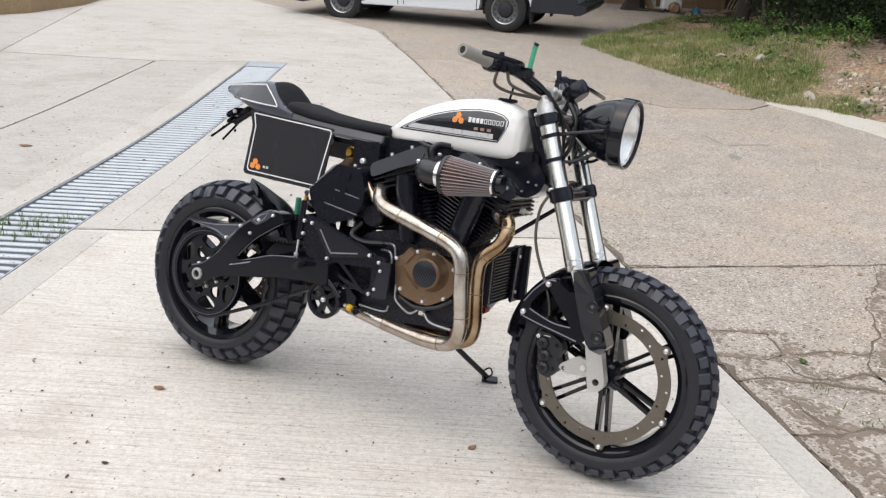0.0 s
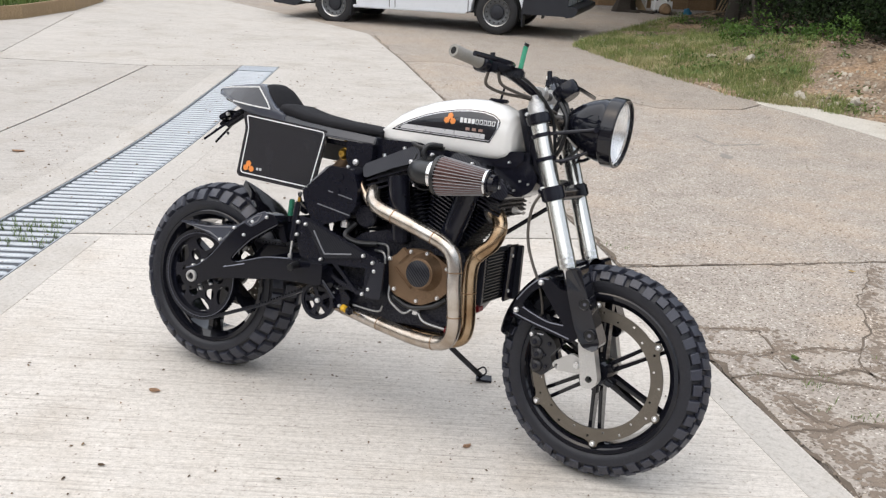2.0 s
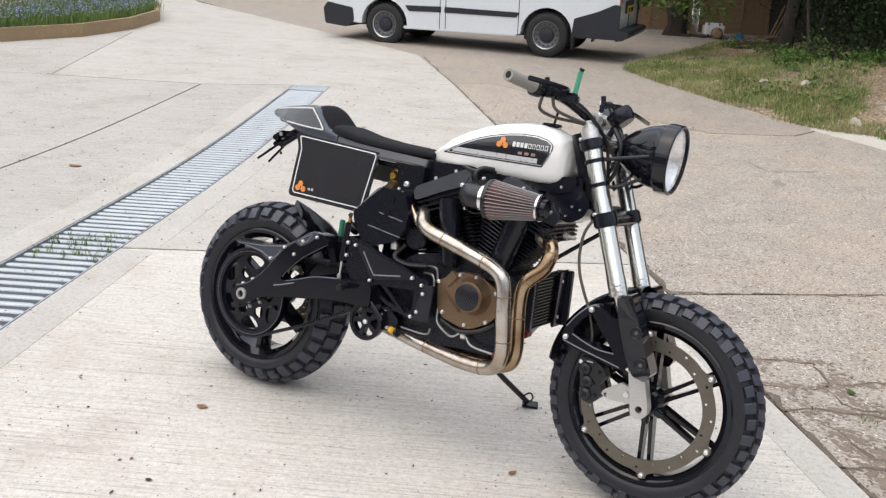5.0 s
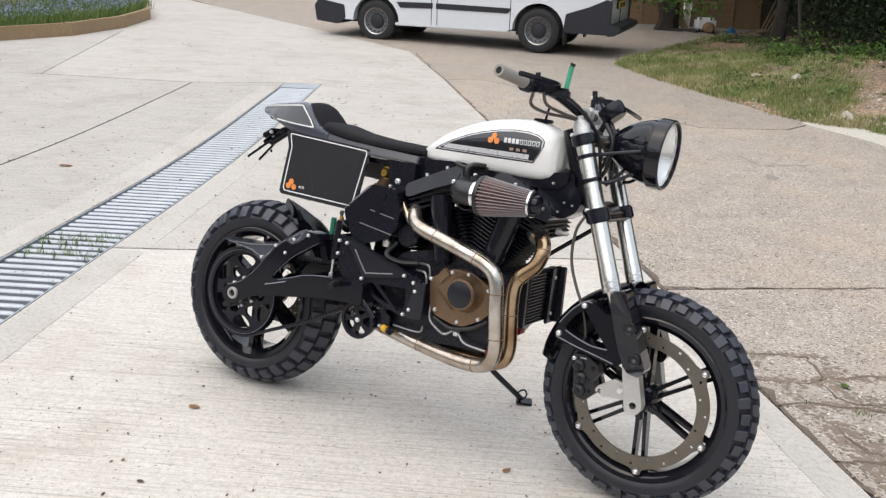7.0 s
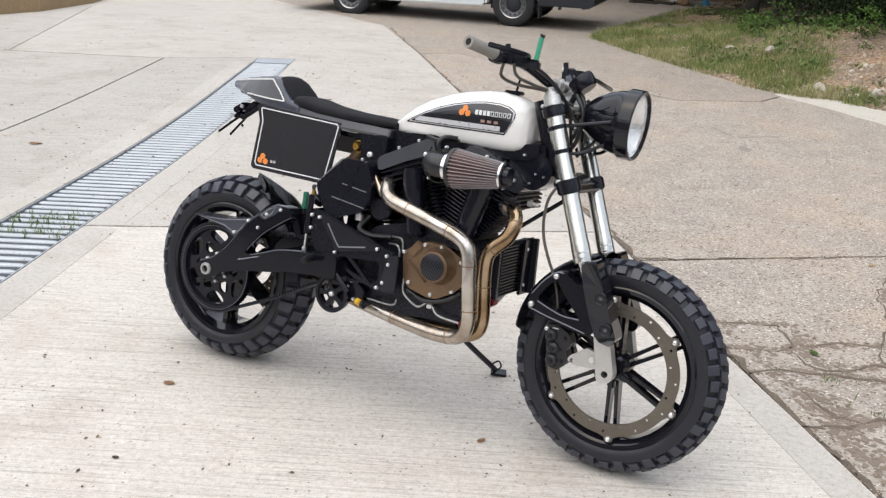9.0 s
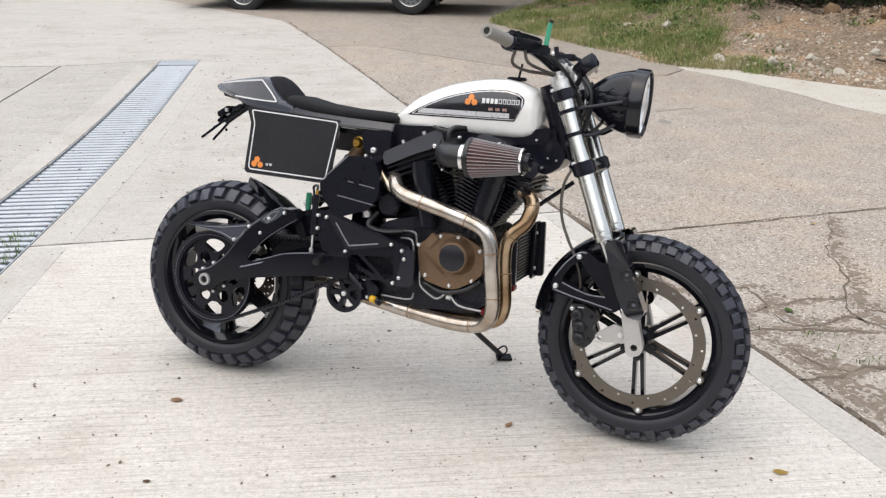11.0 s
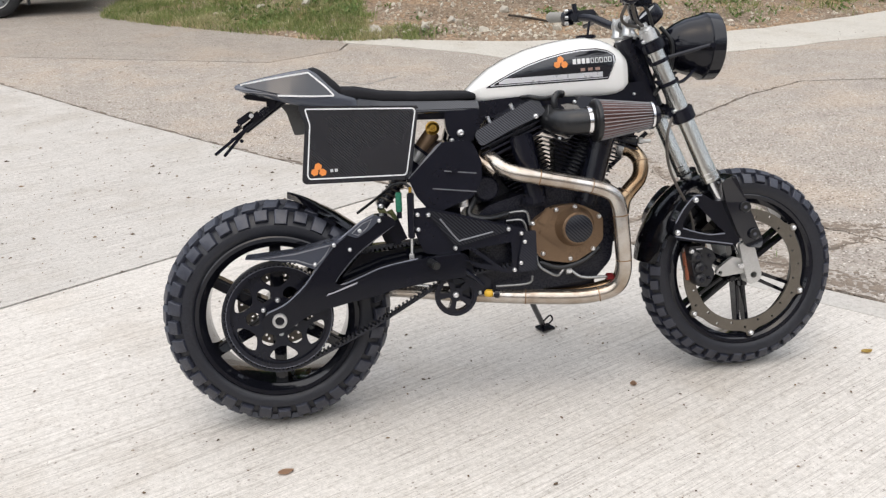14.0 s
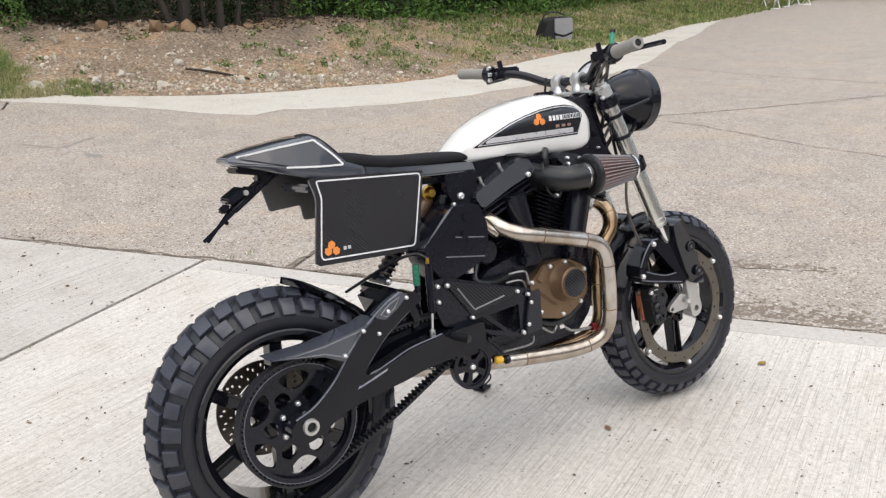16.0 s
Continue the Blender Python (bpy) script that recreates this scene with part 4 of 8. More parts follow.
# ---- van ----
van = thing("parked_van", "white panel van with dark plastic bumpers parked on the yard", "van", pose(-4.148, 11.87, gz(-4.148, 11.87), -2.9, 0, 190))
WB, WR = 2.80, 0.338


def archway(cx, r, n=12):
    return [(cx + r * math.cos(math.pi * i / n), WR + r * math.sin(math.pi * i / n)) for i in range(n + 1)]


side = [(-1.12, 0.50), (-1.12, 1.05), (-1.05, 1.78), (-0.88, 1.88), (1.9, 1.90), (2.35, 1.80), (2.95, 1.28), (3.55, 1.12), (3.80, 0.98), (3.86, 0.62), (3.80, 0.36)]
side += [p for p in archway(WB, 0.42)] + [(2.4, 0.30), (0.55, 0.30)] + [p for p in archway(0.0, 0.42)] + [(-0.5, 0.36), (-1.07, 0.38)]
b = plate(side, -0.88, 0.88, (), 0.05, 3)
for v in b.verts:
    v.co.y *= 1 - 0.10 * max(0, v.co.z - 0.95)
part("body", b, M_VAN, van)
part("underbody", box((1.4, 0, 0.36), (3.9, 1.45, 0.12), 0.02), M_TRIM, van)
part("arch_liner", box((0.0, 0, 0.45), (0.78, 1.60, 0.5), 0.05), M_PIT, van)
part("arch_liner", box((WB, 0, 0.45), (0.78, 1.60, 0.5), 0.05), M_PIT, van)
part("sill", box((1.47, 0.872, 0.315), (1.95, 0.03, 0.05), 0.012), M_VAN, van)
part("side_moulding", plate([(0.50, 0.58), (0.44, 0.66), (1.72, 0.68), (1.72, 0.59)], 0.872, 0.895, (), 0.006), M_TRIM, van)
part("side_moulding", plate([(1.78, 0.59), (1.78, 0.68), (2.42, 0.67), (2.35, 0.58)], 0.872, 0.895, (), 0.006), M_TRIM, van)
for x in (0.46, 1.70, 1.80):
    part("door_gap", box((x, 0.8795, 0.80), (0.012, 0.004, 1.0), 0), M_PIT, van)
part("rear_bumper", plate(rounded([(-1.10, 0.31), (-1.22, 0.33), (-1.29, 0.40), (-1.285, 0.455), (-1.22, 0.475), (-1.10, 0.48)], 0.015), -0.895, 0.895, (), 0.03), M_TRIM, van, "dark grey plastic rear bumper")
for s in (-1, 1):
    part("corner_cladding", plate(rounded([(-1.135, 0.33), (-1.145, 0.84), (-1.06, 0.86), (-0.80, 0.74), (-0.44, 0.62), (-0.41, 0.34)], 0.025), s * 0.872 - 0.028, s * 0.872 + 0.028, (), 0.02), M_TRIM, van, "dark grey plastic corner cladding")
part("front_bumper", plate(rounded([(3.36, 0.36), (3.38, 0.58), (3.86, 0.66), (3.94, 0.55), (3.90, 0.30), (3.5, 0.26)], 0.03), -0.89, 0.89, (), 0.03), M_TRIM, van, "dark grey plastic front bumper")
for s in (-1, 1):
    part("tail_lamp", box((-1.12, s * 0.80, 1.08), (0.05, 0.12, 0.42), 0.02), M_LAMP, van, "tall red tail lamp")
    part("mud_flap", box((-0.42, s * 0.77, 0.26), (0.02, 0.20, 0.24), 0.004), M_TRIM, van)
    part("mud_flap", box((2.50, s * 0.77, 0.26), (0.02, 0.20, 0.22), 0.004), M_TRIM, van)
    part("door_mirror", box((2.45, s * 0.98, 1.22), (0.12, 0.18, 0.22), 0.04), M_TRIM, van)
    part("side_window", plate([(1.85, 1.15), (1.85, 1.68), (2.25, 1.62), (2.75, 1.18)], s * 0.846 - 0.004, s * 0.846 + 0.004, (), 0), M_GLASSD, van)
    part("head_lamp", box((3.70, s * 0.72, 0.90), (0.24, 0.24, 0.2), 0.06), M_GLASSD, van)
part("plate_recess", box((-1.135, 0.05, 0.80), (0.03, 0.62, 0.20), 0.01), M_TRIM, van)
part("number_plate", box((-1.154, 0.05, 0.76), (0.012, 0.52, 0.11), 0.004), M_PLATE, van, "yellow rear plate")
for i in range(7):
    part("plate_bar", box((-1.1615, -0.14 + 0.062 * i + (0.03 if i > 3 else 0), 0.76), (0.003, 0.036, 0.07), 0), M_PIT, van)
part("rear_window", box((-1.095, 0.0, 1.45), (0.02, 1.3, 0.42), 0.03, (0, 6, 0)), M_GLASSD, van)
part("rear_door_gap", box((-1.125, 0.0, 1.0), (0.008, 0.012, 1.1), 0), M_PIT, van)


def van_wheel(x, s):
    w = new("wheel")
    w.parent = van
    y = s * 0.76
    m = Matrix.Diagonal((1, -s, 1, 1))
    c = (x, 0, WR)
    mv = Matrix.Translation((0, y, 0)) @ m
    part("tyre", shifted(lathe([(0.215, -0.10), (0.25, -0.112), (0.30, -0.11), (0.335, -0.085), (0.345, -0.04), (0.345, 0.04), (0.335, 0.085), (0.30, 0.11), (0.215, 0.10)], 48, "y", c, closed=True), mv), M_BLACKB, w)
    part("rim", shifted(lathe([(0.0, -0.055), (0.085, -0.05), (0.12, -0.04), (0.15, -0.065), (0.19, -0.07), (0.205, -0.09), (0.216, -0.102), (0.22, -0.08)], 40, "y", c), mv), M_STEELD, w, "dark grey steel wheel")
    part("centre_cap", shifted(lathe([(0.0, -0.085), (0.06, -0.083), (0.105, -0.07), (0.115, -0.045)], 32, "y", c), mv), M_TRIM, w)
    part("rim_ring", shifted(lathe([(0.205, -0.092), (0.217, -0.105), (0.222, -0.098), (0.21, -0.085)], 40, "y", c, closed=True), mv), M_ALU, w)
    for i in range(14):
        a = 2 * math.pi * i / 14
        part("vent", shifted(box((x + 0.168 * math.cos(a), -0.067, WR + 0.168 * math.sin(a)), (0.026, 0.012, 0.020), 0.003, (0, -math.degrees(a), 0)), mv), M_PIT, w)


for x in (0.0, WB):
    for s in (-1, 1):
        van_wheel(x, s)

# ---- raised flower bed ----
bed = thing("flower_bed", "raised bed of blue flowers edged with sleeper timber", "flower bed")
line = [(-12.6, 1.5), (-11.2, 3.8), (-10.25, 5.78), (-10.12, 7.1), (-10.5, 8.4), (-11.3, 9.7), (-12.7, 10.9), (-15.5, 12.0)]
for (x0, y0), (x1, y1) in zip(line, line[1:]):
    L = math.hypot(x1 - x0, y1 - y0)
    a = math.degrees(math.atan2(y1 - y0, x1 - x0))
    z = (gz(x0, y0) + gz(x1, y1)) / 2
    t = math.degrees(math.atan2(gz(x1, y1) - gz(x0, y0), L))
    bm = box((0, 0, 0), (L + 0.05, 0.09, 0.27), 0.012)
    sl = part("sleeper", bm, M_TIMBER, bed)
    sl.matrix_world = pose((x0 + x1) / 2, (y0 + y1) / 2, z + 0.06, 0, -t, a)
bm = bmesh.new()
top = [bm.verts.new((x, y, gz(x, y) + 0.14)) for x, y in line + [(-24, 14), (-24, 0)]]
bm.faces.new(top)
part("soil", bm, M_BANK, bed)
fl, fg2 = bmesh.new(), bmesh.new()
for _ in range(3600):
    k = rnd.uniform(0, len(line) - 1.001)
    i = int(k)
    x = line[i][0] + (line[i + 1][0] - line[i][0]) * (k - i) - 0.1 - abs(rnd.gauss(0, 1.6))
    y = line[i][1] + (line[i + 1][1] - line[i][1]) * (k - i) + rnd.uniform(-0.2, 0.2)
    z = gz(x, y) + 0.14
    blades(fg2, x, y, z, 4, 0.20, 0.08, 0.008, 0.5)
    for _ in range(2):
        leaf_at(fl, Vector((x + rnd.uniform(-0.06, 0.06), y + rnd.uniform(-0.06, 0.06), z + rnd.uniform(0.15, 0.27))), 0.035)
tagged(part("blue_flowers", fl, M_BLUE, angle=180), "dense small blue flowers in the raised bed", "flowers", kind="stuff")
tagged(part("flower_leaves", fg2, M_WEED, angle=180), "green leaves of the flower bed", "plants", kind="stuff")

# ---- fence and clutter behind the van ----
f0, f1 = Vector((-7.14, 16.19)), Vector((1.6, 20.0))
fd = (f1 - f0).normalized()
fa = math.degrees(math.atan2(fd.y, fd.x))
_bmesh = box((0, 0, 0), (1.78, 0.018, 0.145), 0.004, (6, 0, 0))
_board = bpy.data.meshes.new("board")
_bmesh.to_mesh(_board)
_bmesh.free()
_board.materials.append(M_FENCE)
fence = thing("fence", "brown weathered timber board fence with concrete posts", "fence")
for k in range(5):
    p = f0 + fd * (1.0 + 1.95 * k)
    z = gz(p.x, p.y)
    panel = new("fence_panel")
    panel.matrix_world = pose(p.x, p.y, z, 0, 0, fa)
    panel.parent = fence
    for j in range(13):
        bd = new("board", _board)
        bd.parent = panel
        bd.matrix_local = pose(0, 0, 0.10 + 0.132 * j)
    for s in (-0.55, 0.0, 0.55):
        part("batten", box((s, -0.03, 0.9), (0.045, 0.03, 1.75), 0.004), M_FENCE, panel)
    pp = f0 + fd * (0.03 + 1.95 * k)
    post = part("fence_post", box((0, 0, 0.95), (0.11, 0.11, 2.0), 0.012), M_STRIP, fence, "grey concrete fence post")
    post.matrix_world = pose(pp.x, pp.y, gz(pp.x, pp.y) - 0.05, 0, 0, fa)


def place(x, y):
    return gz(x, y) + GROUND_DROP


wt = thing("water_container", "white plastic container with dark straps lying by the fence", "container", pose(-2.98, 17.2, place(-2.98, 17.2), 0, 0, 25))
part("body", box((0, 0, 0.18), (0.42, 0.28, 0.28), 0.05), M_PLASTIC, wt)
part("foot", box((0, 0, 0.03), (0.36, 0.22, 0.06), 0.02), M_TRIM, wt)
for x in (-0.12, 0.10):
    part("strap", box((x, 0, 0.18), (0.025, 0.288, 0.288), 0.05), M_TRIM, wt)
fp = thing("flower_pot", "brown clay pot lying on its side by the container", "pot", pose(-2.82, 16.95, place(-2.82, 16.95), 0, 0, 20))
part("pot", lathe([(0.0, -0.13), (0.075, -0.13), (0.08, -0.12), (0.11, 0.10), (0.125, 0.10), (0.125, 0.14), (0.105, 0.14), (0.07, -0.10), (0.0, -0.10)], 28, "y", (0, 0, 0.125)), M_CLOD, fp)
b = bmesh.new()
pebble(b, -2.50, 17.45, place(-2.50, 17.45) + 0.03, 0.17)
bmesh.ops.subdivide_edges(b, edges=b.edges, cuts=1, smooth=0.5, fractal=0.5, seed=3)
tagged(part("blue_tarpaulin", b, M_BLUEP), "crumpled blue tarpaulin on the ground", "tarpaulin")
for i in range(7):
    x = -1.98 + 0.055 * i
    y = 17.72 + 0.02 * i
    pl = tagged(part("stick", box((0, 0, 0.62 + 0.02 * (i % 3)), (0.028, 0.022, 1.3 + 0.04 * (i % 3)), 0.004), M_TIMBER), "thin pale timber stick leaning against the fence", "stick", "leaning sticks")
    pl.matrix_world = pose(x, y, place(x, y) - 0.02, -9, 20 + 2.5 * i, 15)
pl = tagged(part("plank", box((0, 0, 0.55), (0.14, 0.03, 1.2), 0.004), M_TIMBER), "weathered timber plank leaning against the fence", "plank")
pl.matrix_world = pose(-3.35, 17.25, place(-3.35, 17.25) - 0.02, -12, -32, 20)
sp = thing("tree_stump", "dark rotten tree stump standing by the fence", "stump", pose(-3.72, 16.9, place(-3.72, 16.9)))
part("stump", sweep(smooth_path([(0, 0, -0.03), (0.03, 0, 0.3), (-0.02, 0.02, 0.62)], 4), [(0.21 * math.cos(a) * (1 + 0.2 * math.sin(3 * a)), 0.21 * math.sin(a) * (1 + 0.15 * math.cos(5 * a))) for a in [2 * math.pi * i / 20 for i in range(20)]], scale=[1.3 - 0.16 * min(i, 3) + 0.03 * i for i in range(9)]), M_BARK, sp)
for i, (x, y, a) in enumerate(((-3.55, 16.75, 10), (-3.25, 16.95, -25))):
    lg = tagged(part("log", cyl((-0.24, 0, 0.04), (0.24, 0, 0.04), 0.04, 0.035, 12), M_BARK), "short cut log lying on the ground", "log", "logs by the fence")
    lg.matrix_world = pose(x, y, place(x, y), 0, 0, a)

# ---- woodland ----


def ivy_cloud(bm, cx, cy, cz, r, n, size, squash=0.8):
    for _ in range(n):
        v = Vector((rnd.gauss(0, 1), rnd.gauss(0, 1), rnd.gauss(0, 1))).normalized() * r * rnd.uniform(0.55, 1.05)
        leaf_at(bm, Vector((cx + v.x, cy + v.y, cz + v.z * squash)), size)


def tree(x, y, h, r, lean, label, crown_n=520, crown=True):
    z = bank_z(x, y) - 0.05
    t = thing("tree", label, "tree", pose(x, y, z), "trees on the bank")
    P = [(0, 0, 0), (lean[0] * 0.3 + rnd.uniform(-0.03, 0.03), lean[1] * 0.3, h * 0.3), (lean[0] * 0.62 + rnd.uniform(-0.08, 0.08), lean[1] * 0.62, h * 0.62), (lean[0], lean[1], h)]
    path = smooth_path(P, 6)
    sc2 = [1.25 - 0.2 * min(1, i / 2) - 0.65 * i / len(path) for i in range(len(path))]
    part("trunk", sweep(path, [(r * math.cos(a) * (1 + 0.12 * math.sin(3 * a)), r * math.sin(a) * (1 + 0.1 * math.cos(2 * a))) for a in [2 * math.pi * i / 12 for i in range(12)]], scale=sc2), M_BARK, t)
    cr = bmesh.new()
    for k in range(5):
        i = len(path) * (5 + k) // 11
        a = rnd.uniform(0, 6.28)
        e = path[i] + Vector((math.cos(a), math.sin(a), 0.6)) * rnd.uniform(0.8, 1.5)
        part("limb", sweep(smooth_path([path[i], (path[i] + e) / 2 + Vector((0, 0, 0.1)), e], 4), circle(r * 0.3, 7)), M_BARK, t)
        if crown:
            ivy_cloud(cr, e.x, e.y, e.z + 0.2, rnd.uniform(0.7, 1.1), crown_n // 5, 0.16)
    if crown:
        ivy_cloud(cr, lean[0], lean[1], h, 1.2, crown_n // 2, 0.16)
        part("crown", cr, M_IVY, t, angle=180)
    else:
        cr.free()
    return t


for x, y, h, r, lean in ((3.05, 10.25, 5.0, 0.07, (-1.6, 0.5)), (3.28, 10.35, 5.5, 0.13, (0.1, 0.4)), (3.52, 10.25, 4.5, 0.045, (-0.2, 0.6)), (3.68, 10.1, 5.0, 0.075, (0.15, 0.5)), (3.92, 10.15, 4.6, 0.05, (0.9, 0.4)), (2.6, 10.9, 4.5, 0.06, (-1.2, 0.8)), (-0.88, 13.7, 5.5, 0.20, (0.2, 0.5)), (-0.38, 13.6, 4.5, 0.05, (0.3, 0.4)), (0.32, 14.8, 5.0, 0.09, (0.8, 0.3)), (1.1, 12.3, 4.4, 0.05, (-0.5, 0.3)), (-0.2, 12.0, 4.2, 0.045, (-0.7, 0.5)), (1.9, 12.6, 4.8, 0.06, (0.2, 0.4)), (5.6, 11.6, 5.0, 0.09, (0.3, 0.5)), (7.4, 12.6, 5.2, 0.08, (-0.3, 0.4)), (6.3, 12.2, 4.6, 0.03, (0.1, 0.4)), (10.3, 14.6, 5.4, 0.10, (0.3, 0.2)), (14.0, 16.8, 5.6, 0.12, (0.2, 0.4))):
    tree(x, y, h, r * 0.62, lean, "slim grey-brown tree trunk with leafy branches at the wood's edge")

# undergrowth and canopy, too dense to count
ug, hi = bmesh.new(), bmesh.new()
for _ in range(620):
    x = rnd.uniform(-2.2, 26) if rnd.random() < 0.8 else rnd.uniform(-0.6, 1.8)
    d = 3.0 + abs(rnd.gauss(0, 1.6)) + (4.2 if x < -0.7 else 1.5 if x < 0.4 else 0.6 if x < 1.2 else 0) + (1.0 if x > 7.5 else 0)
    y = along(GRASS_EDGE, x) + d
    r = rnd.uniform(0.3, 0.75) * (0.6 if d < 3.6 else 1)
    ivy_cloud(ug, x, y, bank_z(x, y) + r * 0.5 + (rnd.uniform(0, 2.2) if d > 4.6 else 0), r, 85, 0.085 if x < 9 else 0.16)
for _ in range(150):
    x = rnd.uniform(5.6, 24)
    y = along(GRASS_EDGE, x) + rnd.uniform(2.5, 3.9)
    r = rnd.uniform(0.15, 0.38)
    ivy_cloud(hi, x, y, bank_z(x, y) + r * 0.5, r, 46, 0.12)
for _ in range(46):
    x = rnd.uniform(-2.1, 0.9)
    y = along(GRASS_EDGE, x) + rnd.uniform(2.5, 3.3) + (1.6 if x < -0.9 else 0.5 if x < -0.3 else 0)
    ivy_cloud(hi, x, y, bank_z(x, y) + 0.06, rnd.uniform(0.10, 0.22), 40, 0.06, 0.7)
for x, y, r in ((1.13, 10.3, 0.22), (1.2, 10.35, 0.18), (-0.3, 10.6, 0.16), (4.9, 10.2, 0.2), (0.0, 11.2, 0.25)):
    ivy_cloud(hi, x, y, bank_z(x, y) + r * 0.9, r, 150, 0.06, 1.2)
tagged(part("undergrowth", ug, M_WOODS, angle=180), "dense woodland undergrowth behind the bank, leaf colour darkened for shade", "undergrowth", kind="stuff")
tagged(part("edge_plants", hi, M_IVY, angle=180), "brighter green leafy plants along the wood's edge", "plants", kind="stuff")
# leaf clumps above the view, added to shade the wood and the fence
cn = bmesh.new()
for _ in range(170):
    x, y = rnd.uniform(-7, 0.5), rnd.uniform(15.2, 20.5)
    ivy_cloud(cn, x, y, gz(x, y) + rnd.uniform(2.7, 5.5), rnd.uniform(0.8, 1.3), 60, 0.34)
for _ in range(520):
    x = rnd.uniform(-4, 30) if rnd.random() < 0.8 else rnd.uniform(-3.5, 3)
    y = along(GRASS_EDGE, x) + rnd.uniform(2.8, 8.5)
    ivy_cloud(cn, x, y, bank_z(x, y) + rnd.uniform(2.9, 7.0), rnd.uniform(0.9, 1.5), 60, 0.36)
tagged(part("canopy", cn, M_WOODS, angle=180), "unseen dark leaves added overhead to shade the wood and fence", "foliage", kind="stuff")
lb = bmesh.new()
for _ in range(42):
    ivy_cloud(lb, rnd.uniform(-3.05, -1.9), rnd.uniform(12.2, 13.4), gz(-2, 13) + rnd.uniform(0.75, 1.9), 0.28, 26, 0.12)
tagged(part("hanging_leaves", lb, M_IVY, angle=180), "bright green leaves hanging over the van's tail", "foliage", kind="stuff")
# dark sheet that paints the shade under the trees onto the floor
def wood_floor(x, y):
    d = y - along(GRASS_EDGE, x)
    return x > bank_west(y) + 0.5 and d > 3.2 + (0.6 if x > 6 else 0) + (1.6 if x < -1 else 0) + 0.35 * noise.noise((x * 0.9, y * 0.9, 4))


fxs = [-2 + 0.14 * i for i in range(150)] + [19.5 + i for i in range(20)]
tagged(part("wood_floor", grid_sheet(fxs, [9.4 + 0.14 * i for i in range(60)] + [18.4 + i for i in range(14)], lambda x, y: bank_z(x, y) + 0.012, wood_floor), M_FLOOR_DARK, angle=180), "dark sheet painting the shade on the floor of the wood", "woodland floor", kind="structure")
# near-black sheet standing for the shade deep in the wood
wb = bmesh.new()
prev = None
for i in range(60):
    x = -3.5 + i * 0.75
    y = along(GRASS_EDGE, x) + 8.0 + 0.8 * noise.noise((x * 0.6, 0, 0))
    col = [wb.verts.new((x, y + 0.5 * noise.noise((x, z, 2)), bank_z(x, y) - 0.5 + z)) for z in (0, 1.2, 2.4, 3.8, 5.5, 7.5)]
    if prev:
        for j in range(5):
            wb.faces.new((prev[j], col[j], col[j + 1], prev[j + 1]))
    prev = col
tagged(part("wood_depth", wb, M_SHADE, angle=180), "near-black sheet standing for the shade deep in the wood", "woodland", kind="structure")
lt = bmesh.new()
for _ in range(9000):
    x = rnd.uniform(-2.5, 12)
    y = along(GRASS_EDGE, x) + rnd.uniform(2.4, 7.5)
    if x < bank_west(y) + 0.2 or (x < -0.6 and y < 14):
        continue
    leaf_at(lt, Vector((x, y, bank_z(x, y) + 0.02)), 0.08, Vector((rnd.gauss(0, 0.4), rnd.gauss(0, 0.4), 1)).normalized())
# dark flakes fade the painted floor shade out over the bank top
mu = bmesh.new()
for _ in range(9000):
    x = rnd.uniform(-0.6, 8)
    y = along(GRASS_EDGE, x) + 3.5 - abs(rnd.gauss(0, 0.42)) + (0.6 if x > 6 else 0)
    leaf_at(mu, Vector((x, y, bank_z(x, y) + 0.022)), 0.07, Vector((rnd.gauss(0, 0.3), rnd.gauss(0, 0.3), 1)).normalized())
tagged(part("wood_floor_shade", mu, M_FLOOR_DARK, angle=180), "dark flakes thinning out the painted floor shade on the bank top", "leaf mould", kind="stuff")
tagged(part("leaf_litter", lt, M_DEBRIS, angle=180), "brown leaf litter under the trees", "leaf litter", kind="stuff")
# unseen trees added round the yard, behind the camera too, to darken reflections
rg = bmesh.new()
for i in range(620):
    a = rnd.uniform(0, 6.283)
    R = rnd.uniform(36, 46) if 0.1 < a < 0.9 else rnd.uniform(24, 36)
    x, y = R * math.cos(a), 2 + R * math.sin(a)
    if 0.9 < a < 2.2:
        continue
    ivy_cloud(rg, x, y, gz(x, y) + abs(rnd.gauss(5.0, 3.6)), rnd.uniform(1.6, 2.8), 44, 0.9)
tagged(part("unseen_trees", rg, M_WOODS, angle=180), "unseen dark trees added round the yard to darken reflections", "trees", kind="stuff")

# ---- bag and chairs ----
bx0, by0 = 9.75, 10.25
bag = thing("camera_bag", "grey and black nylon bag standing on the grass", "bag", pose(bx0, by0, bank_z(bx0, by0) - 0.02, 0, 0, -12))
part("body", plate(rounded([(-0.34, 0.0), (-0.22, 0.36), (-0.05, 0.42), (0.24, 0.42), (0.26, 0.0)], 0.05), -0.15, 0.15, (), 0.03, 3), M_BLACKB, bag)
part("front_flap", plate(rounded([(-0.10, 0.16), (-0.11, 0.40), (0.23, 0.41), (0.25, 0.18), (0.08, 0.12)], 0.04), -0.185, -0.15, (), 0.012), M_GREYB, bag, "light grey flap")
part("front_pocket", plate(rounded([(-0.08, -0.03), (-0.08, 0.12), (0.08, 0.08), (0.25, 0.14), (0.22, -0.04)], 0.03), -0.18, -0.15, (), 0.012), M_GREYB, bag, "grey front pocket")
part("flap_edge", tube([(-0.10, -0.172, 0.155), (0.08, -0.172, 0.105), (0.25, -0.172, 0.165)], 0.012, 8), M_BLACKB, bag)
